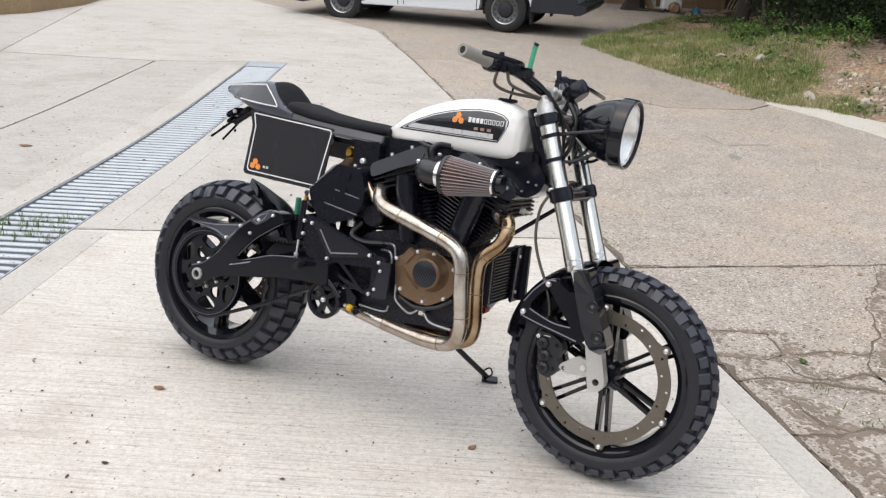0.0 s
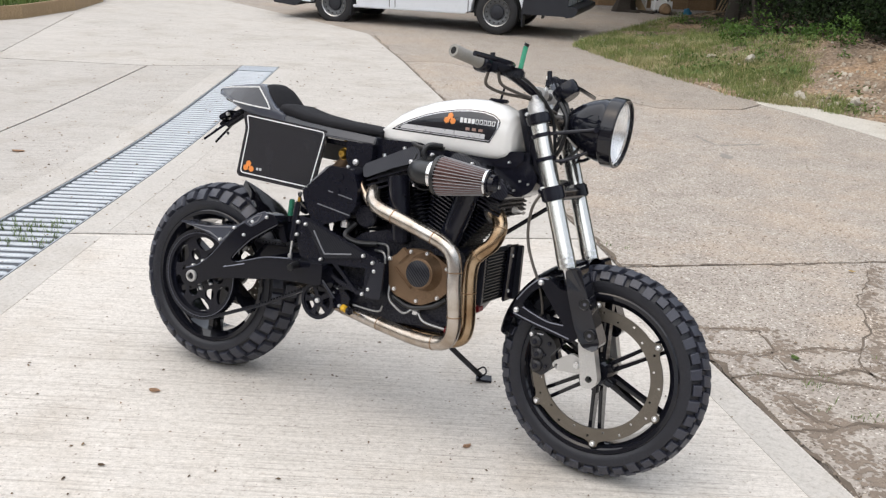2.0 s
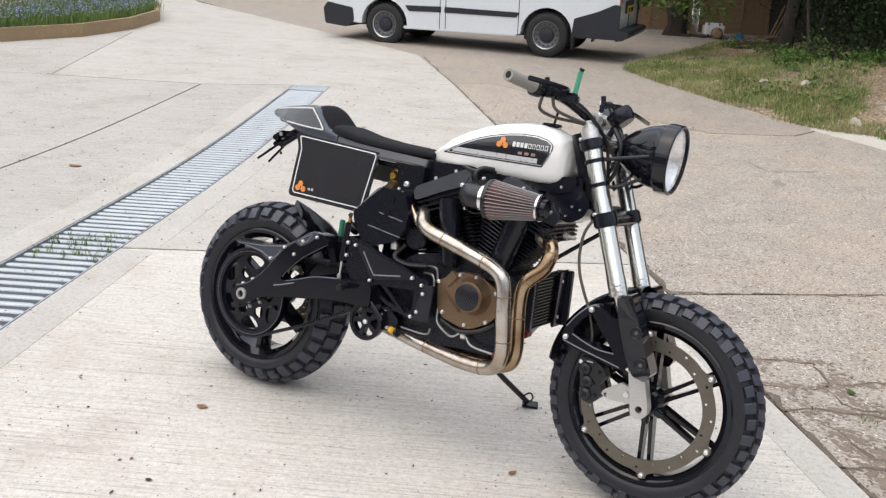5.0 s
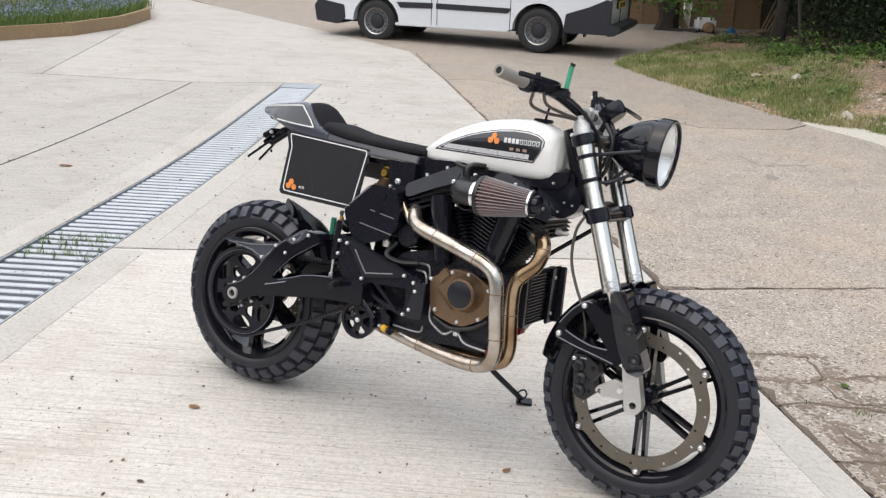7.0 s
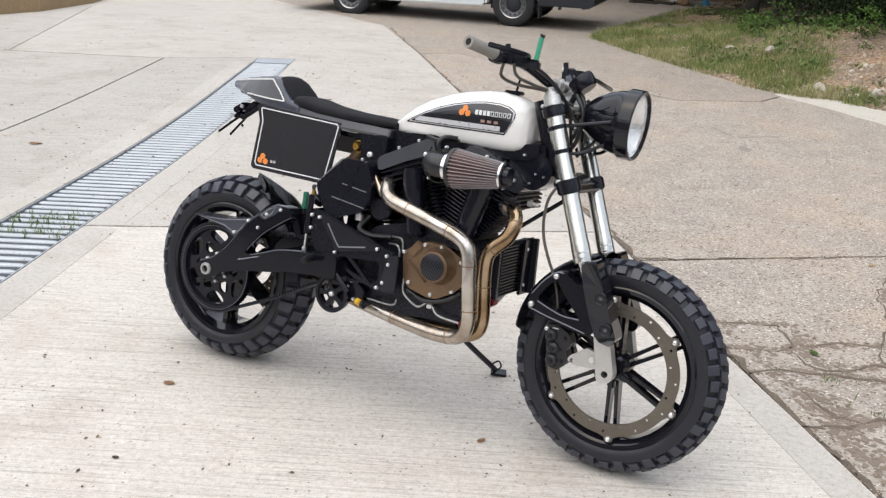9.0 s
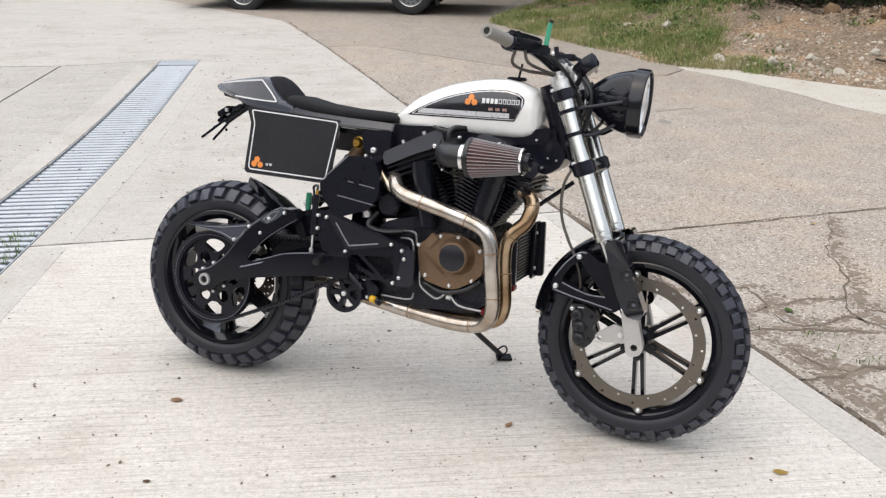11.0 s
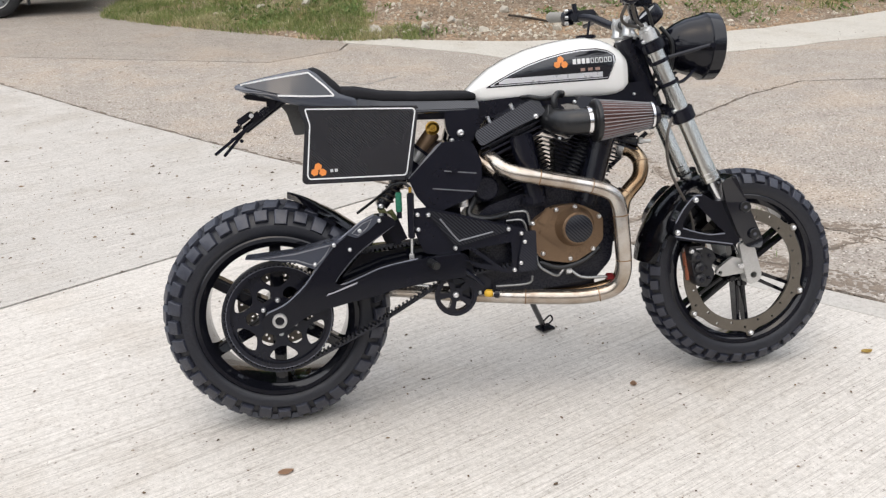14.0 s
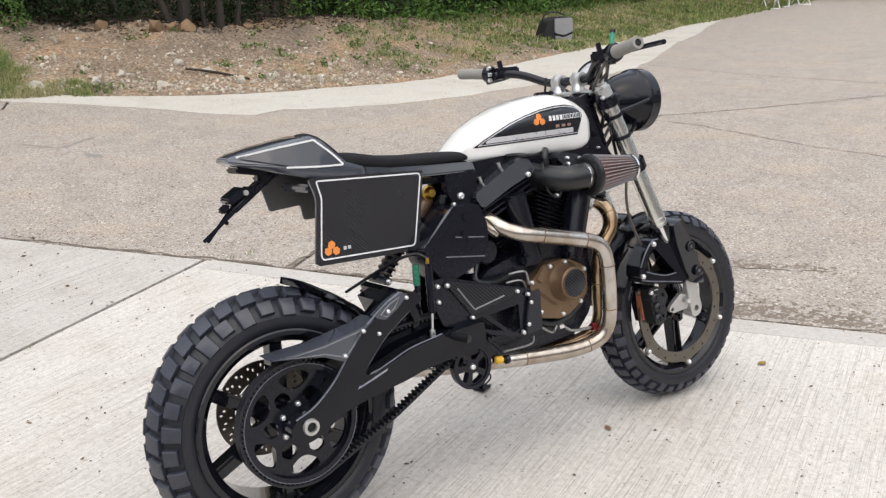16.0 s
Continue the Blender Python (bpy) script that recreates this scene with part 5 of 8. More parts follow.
part("strap", tube([(-0.30, 0.0, 0.18), (-0.24, -0.05, 0.46), (0.0, 0.0, 0.50), (0.2, 0.02, 0.44)], 0.012, 8), M_BLACKB, bag)


def white_chair(x, y, turn):
    c = thing("garden_chair", "white plastic folding garden chair on the yard", "chair", pose(x, y, gz(x, y) - 0.004, 0, 0, turn), "garden chairs")
    part("seat", box((0, 0, 0.44), (0.46, 0.44, 0.035), 0.012), M_PLASTIC, c)
    part("backrest", box((0, 0.24, 0.72), (0.46, 0.03, 0.36), 0.012, (-12, 0, 0)), M_PLASTIC, c)
    for sx in (-0.21, 0.21):
        part("leg", cyl((sx, -0.24, 0.012), (sx, 0.20, 0.55), 0.018), M_PLASTIC, c)
        part("leg", cyl((sx, 0.26, 0.012), (sx, -0.15, 0.45), 0.018), M_PLASTIC, c)
    part("foot_bar", cyl((-0.21, -0.24, 0.02), (0.21, -0.24, 0.02), 0.018), M_PLASTIC, c)
    part("foot_bar", cyl((-0.21, 0.26, 0.02), (0.21, 0.26, 0.02), 0.018), M_PLASTIC, c)


white_chair(23.6, 16.1, -30)
white_chair(25.0, 16.7, -50)
white_chair(26.6, 17.1, -20)
# ---- motorcycle ----
bike = thing("motorcycle", "custom white and black street-tracker motorcycle leaning on its side stand", "motorcycle", pose(0, 0.01, 0, -9, 0, 0))
RW, FW = (0.0005, 0.0, 0.3195), (1.374, 0.0, 0.3035)


def group_part(name, label=""):
    """An empty part of the motorcycle that carries sub-parts."""
    ob = new(name)
    ob.parent = bike
    return tagged(ob, label)


def tread_block(rc, f, rho, kx, a0, a1, t0, t1, skew):
    """One bevelled tread block, standing at the start of the tyre's turn."""
    bm = bmesh.new()
    rings = []
    for t in (t0, (t0 + t1) / 2, t1):
        row = []
        for a, top in ((a0, 0), (a1, 0), (a1, 1), (a0, 1)):
            shrink = 0.09 * (a1 - a0) * (1 if a == a0 else -1) if top else 0
            tt = t + (0.02 if t == t0 else -0.02 if t == t1 else 0) * top * (1 if t1 > t0 else -1)
            rr = rho if top else f - 0.003
            aa = a + shrink + skew * (t - t0)
            r, h = rc + rr * math.cos(tt), rr * math.sin(tt) * kx
            row.append(bm.verts.new((r * math.cos(aa), h, r * math.sin(aa))))
        rings.append(row)
    for p, q in zip(rings, rings[1:]):
        for i in range(4):
            bm.faces.new((p[i], p[(i + 1) % 4], q[(i + 1) % 4], q[i]))
    bm.faces.new(rings[0])
    bm.faces.new(rings[-1][::-1])
    bmesh.ops.recalc_face_normals(bm, faces=bm.faces)
    edges = [e for e in bm.edges if e.calc_face_angle(0) > 0.5 and min((v.co.x ** 2 + v.co.z ** 2) ** 0.5 - rc - (rho - 0.004) * math.cos(math.asin(max(-1, min(1, v.co.y / kx / rho)))) for v in e.verts) > 0]
    bmesh.ops.bevel(bm, geom=edges, offset=0.0012, segments=1, affect="EDGES", clamp_overlap=True)
    me = bpy.data.meshes.new("tread_block")
    bm.to_mesh(me)
    bm.free()
    me.materials.append(M_TREAD)
    return finish(me, 40)


def knobbly_tyre(parent, c, R, rho, half, bead, count, phase, label):
    """A block-pattern tyre: the carcass, and each tread block as a piece of the wheel."""
    rc = R - rho
    f = rho - 0.0135
    prof = [(bead, -half * 0.78), (bead + 0.010, -half * 0.87), (bead + 0.024, -half * 0.92), (bead + 0.036, -half * 0.90)]
    prof += [(rc + f * math.cos(a), f * math.sin(a) * half * 0.84 / (f * math.sin(1.22))) for a in [radians(v) for v in range(-68, 69, 8)]]
    prof += [(r, -h) for r, h in reversed(prof[:4])]
    prof += [(bead - 0.004, half * 0.7), (bead - 0.004, -half * 0.7)]
    part("tyre", lathe(prof, 96, "y", c, closed=True), M_RUBBER, parent, label, 30)
    kx = half * 0.985 / (rho * math.sin(radians(70)))
    step = 2 * math.pi / count
    w = step * 0.76
    kinds = {}
    for s in (-1, 1):
        kinds[s, 0] = tread_block(rc, f, rho, kx, 0, w, s * radians(38), s * radians(62), 0.0)
        kinds[s, 1] = tread_block(rc, f, rho, kx, 0, w, s * radians(38), s * radians(69), 0.0)
        kinds[s, 2] = tread_block(rc, f, rho, kx, 0, w * 1.02, s * radians(3.0), s * radians(34.5), s * 0.05)
    for i in range(count):
        for s in (-1, 1):
            a = i * step + phase + (0.0 if s < 0 else step * 0.5)
            for kind, turn in ((i % 2, a), (2, a + step * 0.42)):
                blk = new("tread_block", kinds[s, kind])
                blk.parent = parent
                blk.matrix_local = Matrix.Translation(c) @ Matrix.Rotation(-turn, 4, "Y")


def spoke(c, ang, r0, r1, w0, w1, y0, d0, d1, side=0.0):
    """A tapered cast spoke from the hub to the rim."""
    bm = bmesh.new()
    rows = []
    for r, w, d in ((r0, w0, d0), ((r0 + r1) / 2, (w0 + w1) / 2 * 0.92, (d0 + d1) / 2), (r1, w1, d1)):
        ca, sa = math.cos(ang), math.sin(ang)
        row = []
        for u, v in ((-w, -d), (w, -d), (w, d), (-w, d)):
            uu = u + side
            row.append(bm.verts.new((c[0] + r * ca - uu * sa, c[1] + y0 + v, c[2] + r * sa + uu * ca)))
        rows.append(row)
    for a, b in zip(rows, rows[1:]):
        for i in range(4):
            bm.faces.new((a[i], a[(i + 1) % 4], b[(i + 1) % 4], b[i]))
    bm.faces.new(rows[0])
    bm.faces.new(rows[-1][::-1])
    bmesh.ops.recalc_face_normals(bm, faces=bm.faces)
    return bevel_sharp(bm, min(w0, w1, d0, d1) * 0.45, 2, 0.6)


def rim(c, lip, half, inner):
    return lathe([(lip, -half), (lip + 0.004, -half + 0.003), (lip - 0.004, -half + 0.009), (lip - 0.014, -half + 0.016), (lip - 0.020, -half * 0.4), (lip - 0.022, 0), (lip - 0.020, half * 0.4), (lip - 0.014, half - 0.016), (lip - 0.004, half - 0.009), (lip + 0.004, half - 0.003), (lip, half), (lip - 0.010, half - 0.001), (inner, half * 0.72), (inner - 0.003, 0), (inner, -half * 0.72), (lip - 0.010, -half + 0.001)], 96, "y", c, closed=True)


def perforated(c, r0, r1, y, thick, seg, rows, pattern):
    """A brake disc ring with its holes left open."""
    bm = bmesh.new()
    V = {}
    for i in range(seg):
        a = 2 * math.pi * i / seg
        for j in range(rows + 1):
            r = r0 + (r1 - r0) * j / rows
            for k, yy in enumerate((y, y + thick)):
                V[i, j, k] = bm.verts.new((c[0] + r * math.cos(a), c[1] + yy, c[2] + r * math.sin(a)))
    solid = {(i, j) for i in range(seg) for j in range(rows) if not pattern(i, j)}
    for i, j in solid:
        n = (i + 1) % seg
        bm.faces.new((V[i, j, 0], V[n, j, 0], V[n, j + 1, 0], V[i, j + 1, 0]))
        bm.faces.new((V[i, j, 1], V[i, j + 1, 1], V[n, j + 1, 1], V[n, j, 1]))
        for (a, b), other in ((((i, j), (n, j)), (i, j - 1)), (((i, j + 1), (n, j + 1)), (i, j + 1)), (((i, j), (i, j + 1)), ((i - 1) % seg, j)), (((n, j), (n, j + 1)), (n, j))):
            if other not in solid:
                bm.faces.new((V[(*a, 0)], V[(*b, 0)], V[(*b, 1)], V[(*a, 1)]))
    return bm


def bolt(x, z, y, r=0.0062, parent=None, material=None, depth=0.006):
    """A socket-head bolt on the right side."""
    b = lathe([(0.0, -depth * 0.75), (r * 0.38, -depth * 0.8), (r * 0.46, -depth * 1.15), (r * 0.62, -depth * 1.05), (r * 0.82, -depth * 0.78), (r * 0.95, -depth * 0.4), (r, 0.004)], 16, "y", (x, y, z))
    return part("bolt", b, material or M_BOLT, parent or bike)


# rear wheel
rw = group_part("rear_wheel", "six-spoke gloss black rear wheel with knobbly tyre")
rw.matrix_local = Matrix.Translation((0, -0.004, 0)) @ Matrix.Rotation(radians(-0.8), 4, "X")
knobbly_tyre(rw, RW, 0.319, 0.091, 0.090, 0.222, 33, 0.03, "deep block-pattern off-road rear tyre")
part("rim", rim(RW, 0.222, 0.079, 0.195), M_GLOSS, rw)
part("hub", lathe([(0.0, -0.075), (0.035, -0.075), (0.05, -0.06), (0.05, 0.07), (0.035, 0.085), (0.0, 0.085)], 40, "y", RW), M_GLOSS, rw)
for i in range(6):
    part("spoke", spoke(RW, radians(27 + 60 * i), 0.03, 0.205, 0.021, 0.0155, -0.012, 0.03, 0.026), M_GLOSS, rw)
part("brake_disc", perforated((RW[0], 0.085, RW[2]), 0.075, 0.122, 0.0, 0.005, 120, 6, lambda i, j: (i % 6 == 0 and j in (1,)) or (i % 6 == 2 and j == 3) or (i % 6 == 4 and j == 4)), M_ROTOR, rw, "drilled steel rear brake disc")
part("valve", cyl((0.02, -0.01, 0.327 - 0.195), (0.03, -0.03, 0.327 - 0.165), 0.004), M_BOLT, rw)

# belt pulley, belt
pul = group_part("belt_pulley", "black toothed rear belt pulley")
PC, PR = (0.008, -0.118, 0.332), 0.146
holes = []
for i in range(6):
    a = radians(60 * i)
    holes.append([(PC[0] + r * math.cos(a + d), PC[2] + r * math.sin(a + d)) for r, d in ((0.056, -0.26), (0.055, 0.0), (0.056, 0.26), (0.074, 0.29), (0.090, 0.13), (0.090, -0.13), (0.074, -0.29))])
    a2 = a + radians(30)
    holes.append([(PC[0] + r * math.cos(a2 + d), PC[2] + r * math.sin(a2 + d)) for r, d in ((0.083, -0.12), (0.083, 0.12), (0.102, 0.31), (0.118, 0.35), (0.124, 0.2), (0.126, 0.0), (0.124, -0.2), (0.118, -0.35), (0.102, -0.31))])
circ = [(PC[0] + 0.134 * math.cos(2 * math.pi * i / 72), PC[2] + 0.134 * math.sin(2 * math.pi * i / 72)) for i in range(72)]
part("web", plate(circ, -0.121, -0.111, [rounded(h, 0.008, 3) for h in holes], 0.0015), M_SATIN, pul)
part("toothed_ring", lathe([(0.130, -0.015), (0.142, -0.015), (0.142, 0.015), (0.130, 0.015)], 72, "y", PC, closed=True), M_SATIN, pul)
# pale ring paints the highlight on the pulley's rim
part("ring_highlight", lathe([(0.1405, -0.0165), (0.1425, -0.0165), (0.1425, -0.0145), (0.1405, -0.0145)], 72, "y", PC, closed=True), M_RIDGE, pul)
b = bmesh.new()
for i in range(72):
    a = 2 * math.pi * i / 72
    m = Matrix.Translation(PC) @ Matrix.Rotation(-a, 4, "Y") @ Matrix.Translation((0.1435, 0, 0)) @ Matrix.Diagonal((0.006, 0.03, 0.0055, 1))
    bmesh.ops.create_cube(b, size=1.0, matrix=m)
part("teeth", b, M_SATIN, pul)
for i in range(6):
    a = radians(30 + 60 * i)
    bolt(PC[0] + 0.0465 * math.cos(a), PC[2] + 0.0465 * math.sin(a), -0.124, 0.0072, pul)

IC, FC = (0.492, 0.345), (0.63, 0.455)


def arc(c, r, a0, a1, n):
    return [(c[0] + r * math.cos(radians(a0 + (a1 - a0) * i / n)), c[1] + r * math.sin(radians(a0 + (a1 - a0) * i / n))) for i in range(n + 1)]


run = arc((PC[0], PC[2]), PR + 0.002, 92, 296, 40)
run += [(0.26, 0.279), (0.36, 0.331), (0.45, 0.378)] + arc(IC, 0.0605, 108, 70, 3) + [(0.56, 0.40)]
run += arc(FC, 0.052, -60, 90, 10) + [(0.5, 0.5065), (0.35, 0.4985), (0.2, 0.4885), (0.1, 0.4815)]
dense = []
for (x0, z0), (x1, z1) in zip(run, run[1:] + run[:1]):
    n = max(1, int(math.hypot(x1 - x0, z1 - z0) / 0.012))
    dense += [Vector((x0 + (x1 - x0) * i / n, -0.118, z0 + (z1 - z0) * i / n)) for i in range(n)]
b = bmesh.new()
rows = []
for i, p in enumerate(dense):
    t = (dense[(i + 1) % len(dense)] - dense[i - 1]).normalized()
    nrm = Vector((t.z, 0, -t.x))
    rows.append([b.verts.new(p + Vector((0, yy, 0)) + nrm * d) for yy, d in ((-0.014, 0), (0.014, 0), (0.014, 0.0055), (-0.014, 0.0055))])
for i, r0 in enumerate(rows):
    r1 = rows[(i + 1) % len(rows)]
    for k in range(4):
        b.faces.new((r0[k], r0[(k + 1) % 4], r1[(k + 1) % 4], r1[k]))
tooth_b = bmesh.new()
for i, p in enumerate(dense):
    t = (dense[(i + 1) % len(dense)] - dense[i - 1]).normalized()
    nrm = Vector((t.z, 0, -t.x))
    side = -1.0
    m = Matrix((( t.x, 0, nrm.x, p.x + nrm.x * -0.002), (0, 1, 0, p.y), (t.z, 0, nrm.z, p.z + nrm.z * -0.002), (0, 0, 0, 1)))
    bmesh.ops.create_cube(tooth_b, size=1.0, matrix=m @ Matrix.Diagonal((0.0058, 0.028, 0.0085, 1)))
part("drive_belt", join(b, tooth_b), M_RUBBER, bike, "black toothed rubber drive belt")
idl = group_part("belt_idler", "black spoked idler wheel under the engine")
ihole = [arc((IC[0], IC[1]), 0.045, 72 * i - 24, 72 * i + 24, 6) + arc((IC[0], IC[1]), 0.019, 72 * i + 16, 72 * i - 16, 3) for i in range(5)]
part("wheel", plate(arc(IC, 0.0565, 0, 352, 44), -0.140, -0.120, ihole, 0.002), M_SATIN, idl)
part("flange", lathe([(0.050, -0.012), (0.0595, -0.012), (0.0595, -0.009), (0.0555, -0.006), (0.0555, 0.012), (0.050, 0.012)], 44, "y", (IC[0], -0.132, IC[1]), closed=True), M_SATIN, idl)
bolt(IC[0], IC[1], -0.142, 0.009, idl)
part("idler_bracket", plate(rounded([(0.47, 0.40), (0.55, 0.41), (0.60, 0.37), (0.585, 0.335), (0.53, 0.325), (0.49, 0.35)], 0.012), -0.122, -0.105), M_SATIN)
bpy.data.objects["idler_bracket"].parent = bike
for x, z in ((0.535, 0.375), (0.562, 0.34), (0.55, 0.395)):
    bolt(x, z, -0.123, 0.006)
part("toe_peg", cyl((0.575, -0.127, 0.338), (0.597, -0.134, 0.336), 0.0105, bevel=0.003), M_YELLOW, bike, "small yellow plastic peg")
part("peg_end", cyl((0.60, -0.135, 0.335), (0.615, -0.138, 0.334), 0.0125, bevel=0.003), M_SATIN, bike)

# swingarm
sw = group_part("swingarm", "gloss black cast swingarm")
arm = [(-0.040, 0.335), (-0.025, 0.352), (0.032, 0.374), (0.086, 0.418), (0.130, 0.471), (0.174, 0.520), (0.245, 0.570), (0.285, 0.590), (0.325, 0.588), (0.345, 0.565), (0.29, 0.535), (0.23, 0.495), (0.178, 0.442), (0.163, 0.418), (0.186, 0.412), (0.238, 0.428), (0.30, 0.448), (0.392, 0.461), (0.52, 0.467), (0.52, 0.400), (0.425, 0.396), (0.326, 0.386), (0.275, 0.374), (0.193, 0.362), (0.131, 0.350), (0.08, 0.336), (0.028, 0.303), (-0.008, 0.295), (-0.032, 0.308)]
part("right_arm", plate(rounded(arm, 0.012, 3), -0.175, -0.123, (), 0.021, 5), M_ARM, sw)
part("left_arm", plate(rounded([(-0.04, 0.335), (0.0, 0.37), (0.2, 0.46), (0.52, 0.46), (0.52, 0.385), (0.2, 0.37), (0.0, 0.295)], 0.015), 0.115, 0.155, (), 0.008), M_ARM, sw)
part("cross_tube", cyl((0.50, -0.14, 0.42), (0.50, 0.14, 0.42), 0.045, seg=28), M_ARM, sw)
part("shock_bridge", box((0.335, -0.02, 0.53), (0.06, 0.24, 0.10), 0.02, (0, -20, 0)), M_ARM, sw)
part("inner_web", plate(rounded([(0.17, 0.40), (0.24, 0.478), (0.53, 0.486), (0.53, 0.40)], 0.01), -0.100, -0.092, (), 0.002), M_ARM, sw)
# pale tubes paint the sky highlights along the arm's edges
for line, r in (([(-0.02, 0.356), (0.032, 0.377), (0.086, 0.421), (0.13, 0.474), (0.174, 0.523), (0.245, 0.573), (0.285, 0.592)], 0.0032), ([(0.168, 0.424), (0.183, 0.443), (0.233, 0.493), (0.292, 0.533), (0.335, 0.560)], 0.0020), ([(0.190, 0.4135), (0.238, 0.4295), (0.30, 0.4495), (0.392, 0.4625)], 0.0024)):
    part("arm_highlight", tube([(x, -0.169, z) for x, z in line], r, 8), M_RIDGE, sw)
# pale facet paints the sky's reflection on the lower arm's bevel
bw = bmesh.new()
wl = [[bw.verts.new(p) for p in row] for row in ([(0.139, -0.1775, 0.388), (0.18, -0.1785, 0.400), (0.222, -0.1775, 0.413)], [(0.160, -0.170, 0.410), (0.20, -0.166, 0.419), (0.236, -0.170, 0.427)], [(0.160, -0.160, 0.408), (0.20, -0.155, 0.416), (0.236, -0.160, 0.424)])]
for r0, r1 in zip(wl, wl[1:]):
    for k in (0, 1):
        bw.faces.new((r0[k], r0[k + 1], r1[k + 1], r1[k]))
part("wedge_highlight", bw, M_RIDGE, sw)
part("axle", lathe([(0.0120, -0.011), (0.0185, -0.011), (0.0200, -0.008), (0.0200, 0.0), (0.026, 0.002), (0.026, 0.012), (0.0120, 0.012), (0.0120, -0.005)], 32, "y", (0.011, -0.172, 0.3345), closed=True), M_CAST, sw, "hollow aluminium axle end")
part("axle_core", cyl((0.011, -0.174, 0.3345), (0.011, 0.15, 0.3345), 0.0119), M_PIT, sw)
guard = [(-0.062, 0.507), (0.06, 0.512), (0.175, 0.532), (0.21, 0.545), (0.19, 0.522), (0.165, 0.500), (0.140, 0.470), (0.118, 0.461), (0.07, 0.484), (0.0, 0.499)]
bg = group_part("belt_guard", "carbon belt guard with grey edge line")
part("shell", plate(guard, -0.172, -0.10, (), 0.006), M_CARBON2, bg)
part("edge_line", ring_band([(-0.03, 0.5035), (0.07, 0.509), (0.165, 0.524), (0.145, 0.495), (0.120, 0.472), (0.07, 0.492)], 0.0035, -0.1738), M_EDGE, bg)
part("top_cap", plate(rounded([(0.205, 0.548), (0.245, 0.575), (0.285, 0.592), (0.305, 0.585), (0.27, 0.555), (0.235, 0.535)], 0.008), -0.176, -0.150, (), 0.003), M_CARBON2, bg)
part("cap_line", ring_band([(0.222, 0.550), (0.25, 0.572), (0.278, 0.583), (0.262, 0.560), (0.238, 0.543)], 0.003, -0.1778), M_EDGE, bg)
for x, z in ((0.172, 0.523), (0.118, 0.476), (0.213, 0.507), (0.243, 0.555), (0.297, 0.577)):
    bolt(x, z, -0.176, 0.0058, sw)

# rear mudguard close over the tyre
b = bmesh.new()
rows = []
for i in range(15):
    a = radians(80 - 48 * i / 14)
    r = 0.3275 + 0.014 * max(0, 5 - i) / 5 + 0.01 * max(0, i - 9) / 5
    half = 0.072 if i > 6 else 0.008 + 0.0107 * i
    rows.append([b.verts.new((RW[0] + (r - 0.018 * abs(u) ** 3) * math.cos(a), u * half, RW[2] + (r - 0.018 * abs(u) ** 3) * math.sin(a))) for u in [-1 + 2 * j / 8 for j in range(9)]])
for p, q2 in zip(rows, rows[1:]):
    for j in range(8):
        b.faces.new((p[j], p[j + 1], q2[j + 1], q2[j]))
bmesh.ops.solidify(b, geom=b.faces[:], thickness=0.003)
part("rear_mudguard", b, M_LACQUER, bike, "short carbon mudguard over the rear tyre")

# engine
eng = group_part("crankcase", "satin black v-twin crankcase")
case = rounded([(0.60, 0.33), (0.64, 0.315), (0.90, 0.335), (0.955, 0.39), (0.97, 0.50), (0.95, 0.575), (0.86, 0.60), (0.80, 0.615), (0.70, 0.60), (0.60, 0.575), (0.545, 0.52), (0.545, 0.40)], 0.02)
part("case_block", plate(case, -0.095, 0.11, (), 0.012), M_MATT, eng)
part("primary_case", plate(rounded([(0.48, 0.36), (0.60, 0.33), (0.90, 0.33), (0.96, 0.42), (0.94, 0.53), (0.82, 0.58), (0.60, 0.54), (0.48, 0.48)], 0.04), 0.10, 0.17, (), 0.015), M_SATIN, eng)
part("sump", box((0.76, 0.0, 0.322), (0.30, 0.16, 0.05), 0.012), M_SATIN, eng)
cov = rounded([(0.718, 0.515), (0.735, 0.532), (0.785, 0.560), (0.80, 0.562), (0.852, 0.562), (0.87, 0.556), (0.918, 0.530), (0.926, 0.516), (0.924, 0.455), (0.90, 0.43), (0.845, 0.400), (0.815, 0.398), (0.748, 0.414), (0.728, 0.436)], 0.012)
cv = group_part("cam_cover", "bronze cam cover with a round carbon cap")
part("cover", plate(cov, -0.122, -0.093, (), 0.007, 3), M_BRONZE, cv)
part("boss", lathe([(0.0, -0.040), (0.0415, -0.040), (0.0445, -0.037), (0.047, -0.02), (0.053, -0.006), (0.057, 0.0)], 48, "y", (0.843, -0.122, 0.500)), M_BRONZE, cv)
part("cap", lathe([(0.0, -0.0035), (0.037, -0.0035), (0.0395, -0.002), (0.0395, 0.002)], 48, "y", (0.843, -0.163, 0.500)), M_WEAVE, cv, "black carbon cap")
part("cap_ring", lathe([(0.0392, -0.0030), (0.0412, -0.0030), (0.0412, 0.001), (0.0392, 0.001)], 48, "y", (0.843, -0.1625, 0.500), closed=True), M_BRONZE, cv)
part("rib", box((0.772, -0.124, 0.470), (0.085, 0.012, 0.010), 0.004, (0, 40, 0)), M_BRONZE, cv)
part("rib", box((0.762, -0.123, 0.535), (0.03, 0.01, 0.05), 0.004, (0, 40, 0)), M_BRONZE, cv)
for x, z in ((0.724, 0.520), (0.792, 0.552), (0.846, 0.555), (0.914, 0.522), (0.748, 0.432), (0.826, 0.410), (0.893, 0.432)):
    bolt(x, z, -0.124, 0.0068, cv)


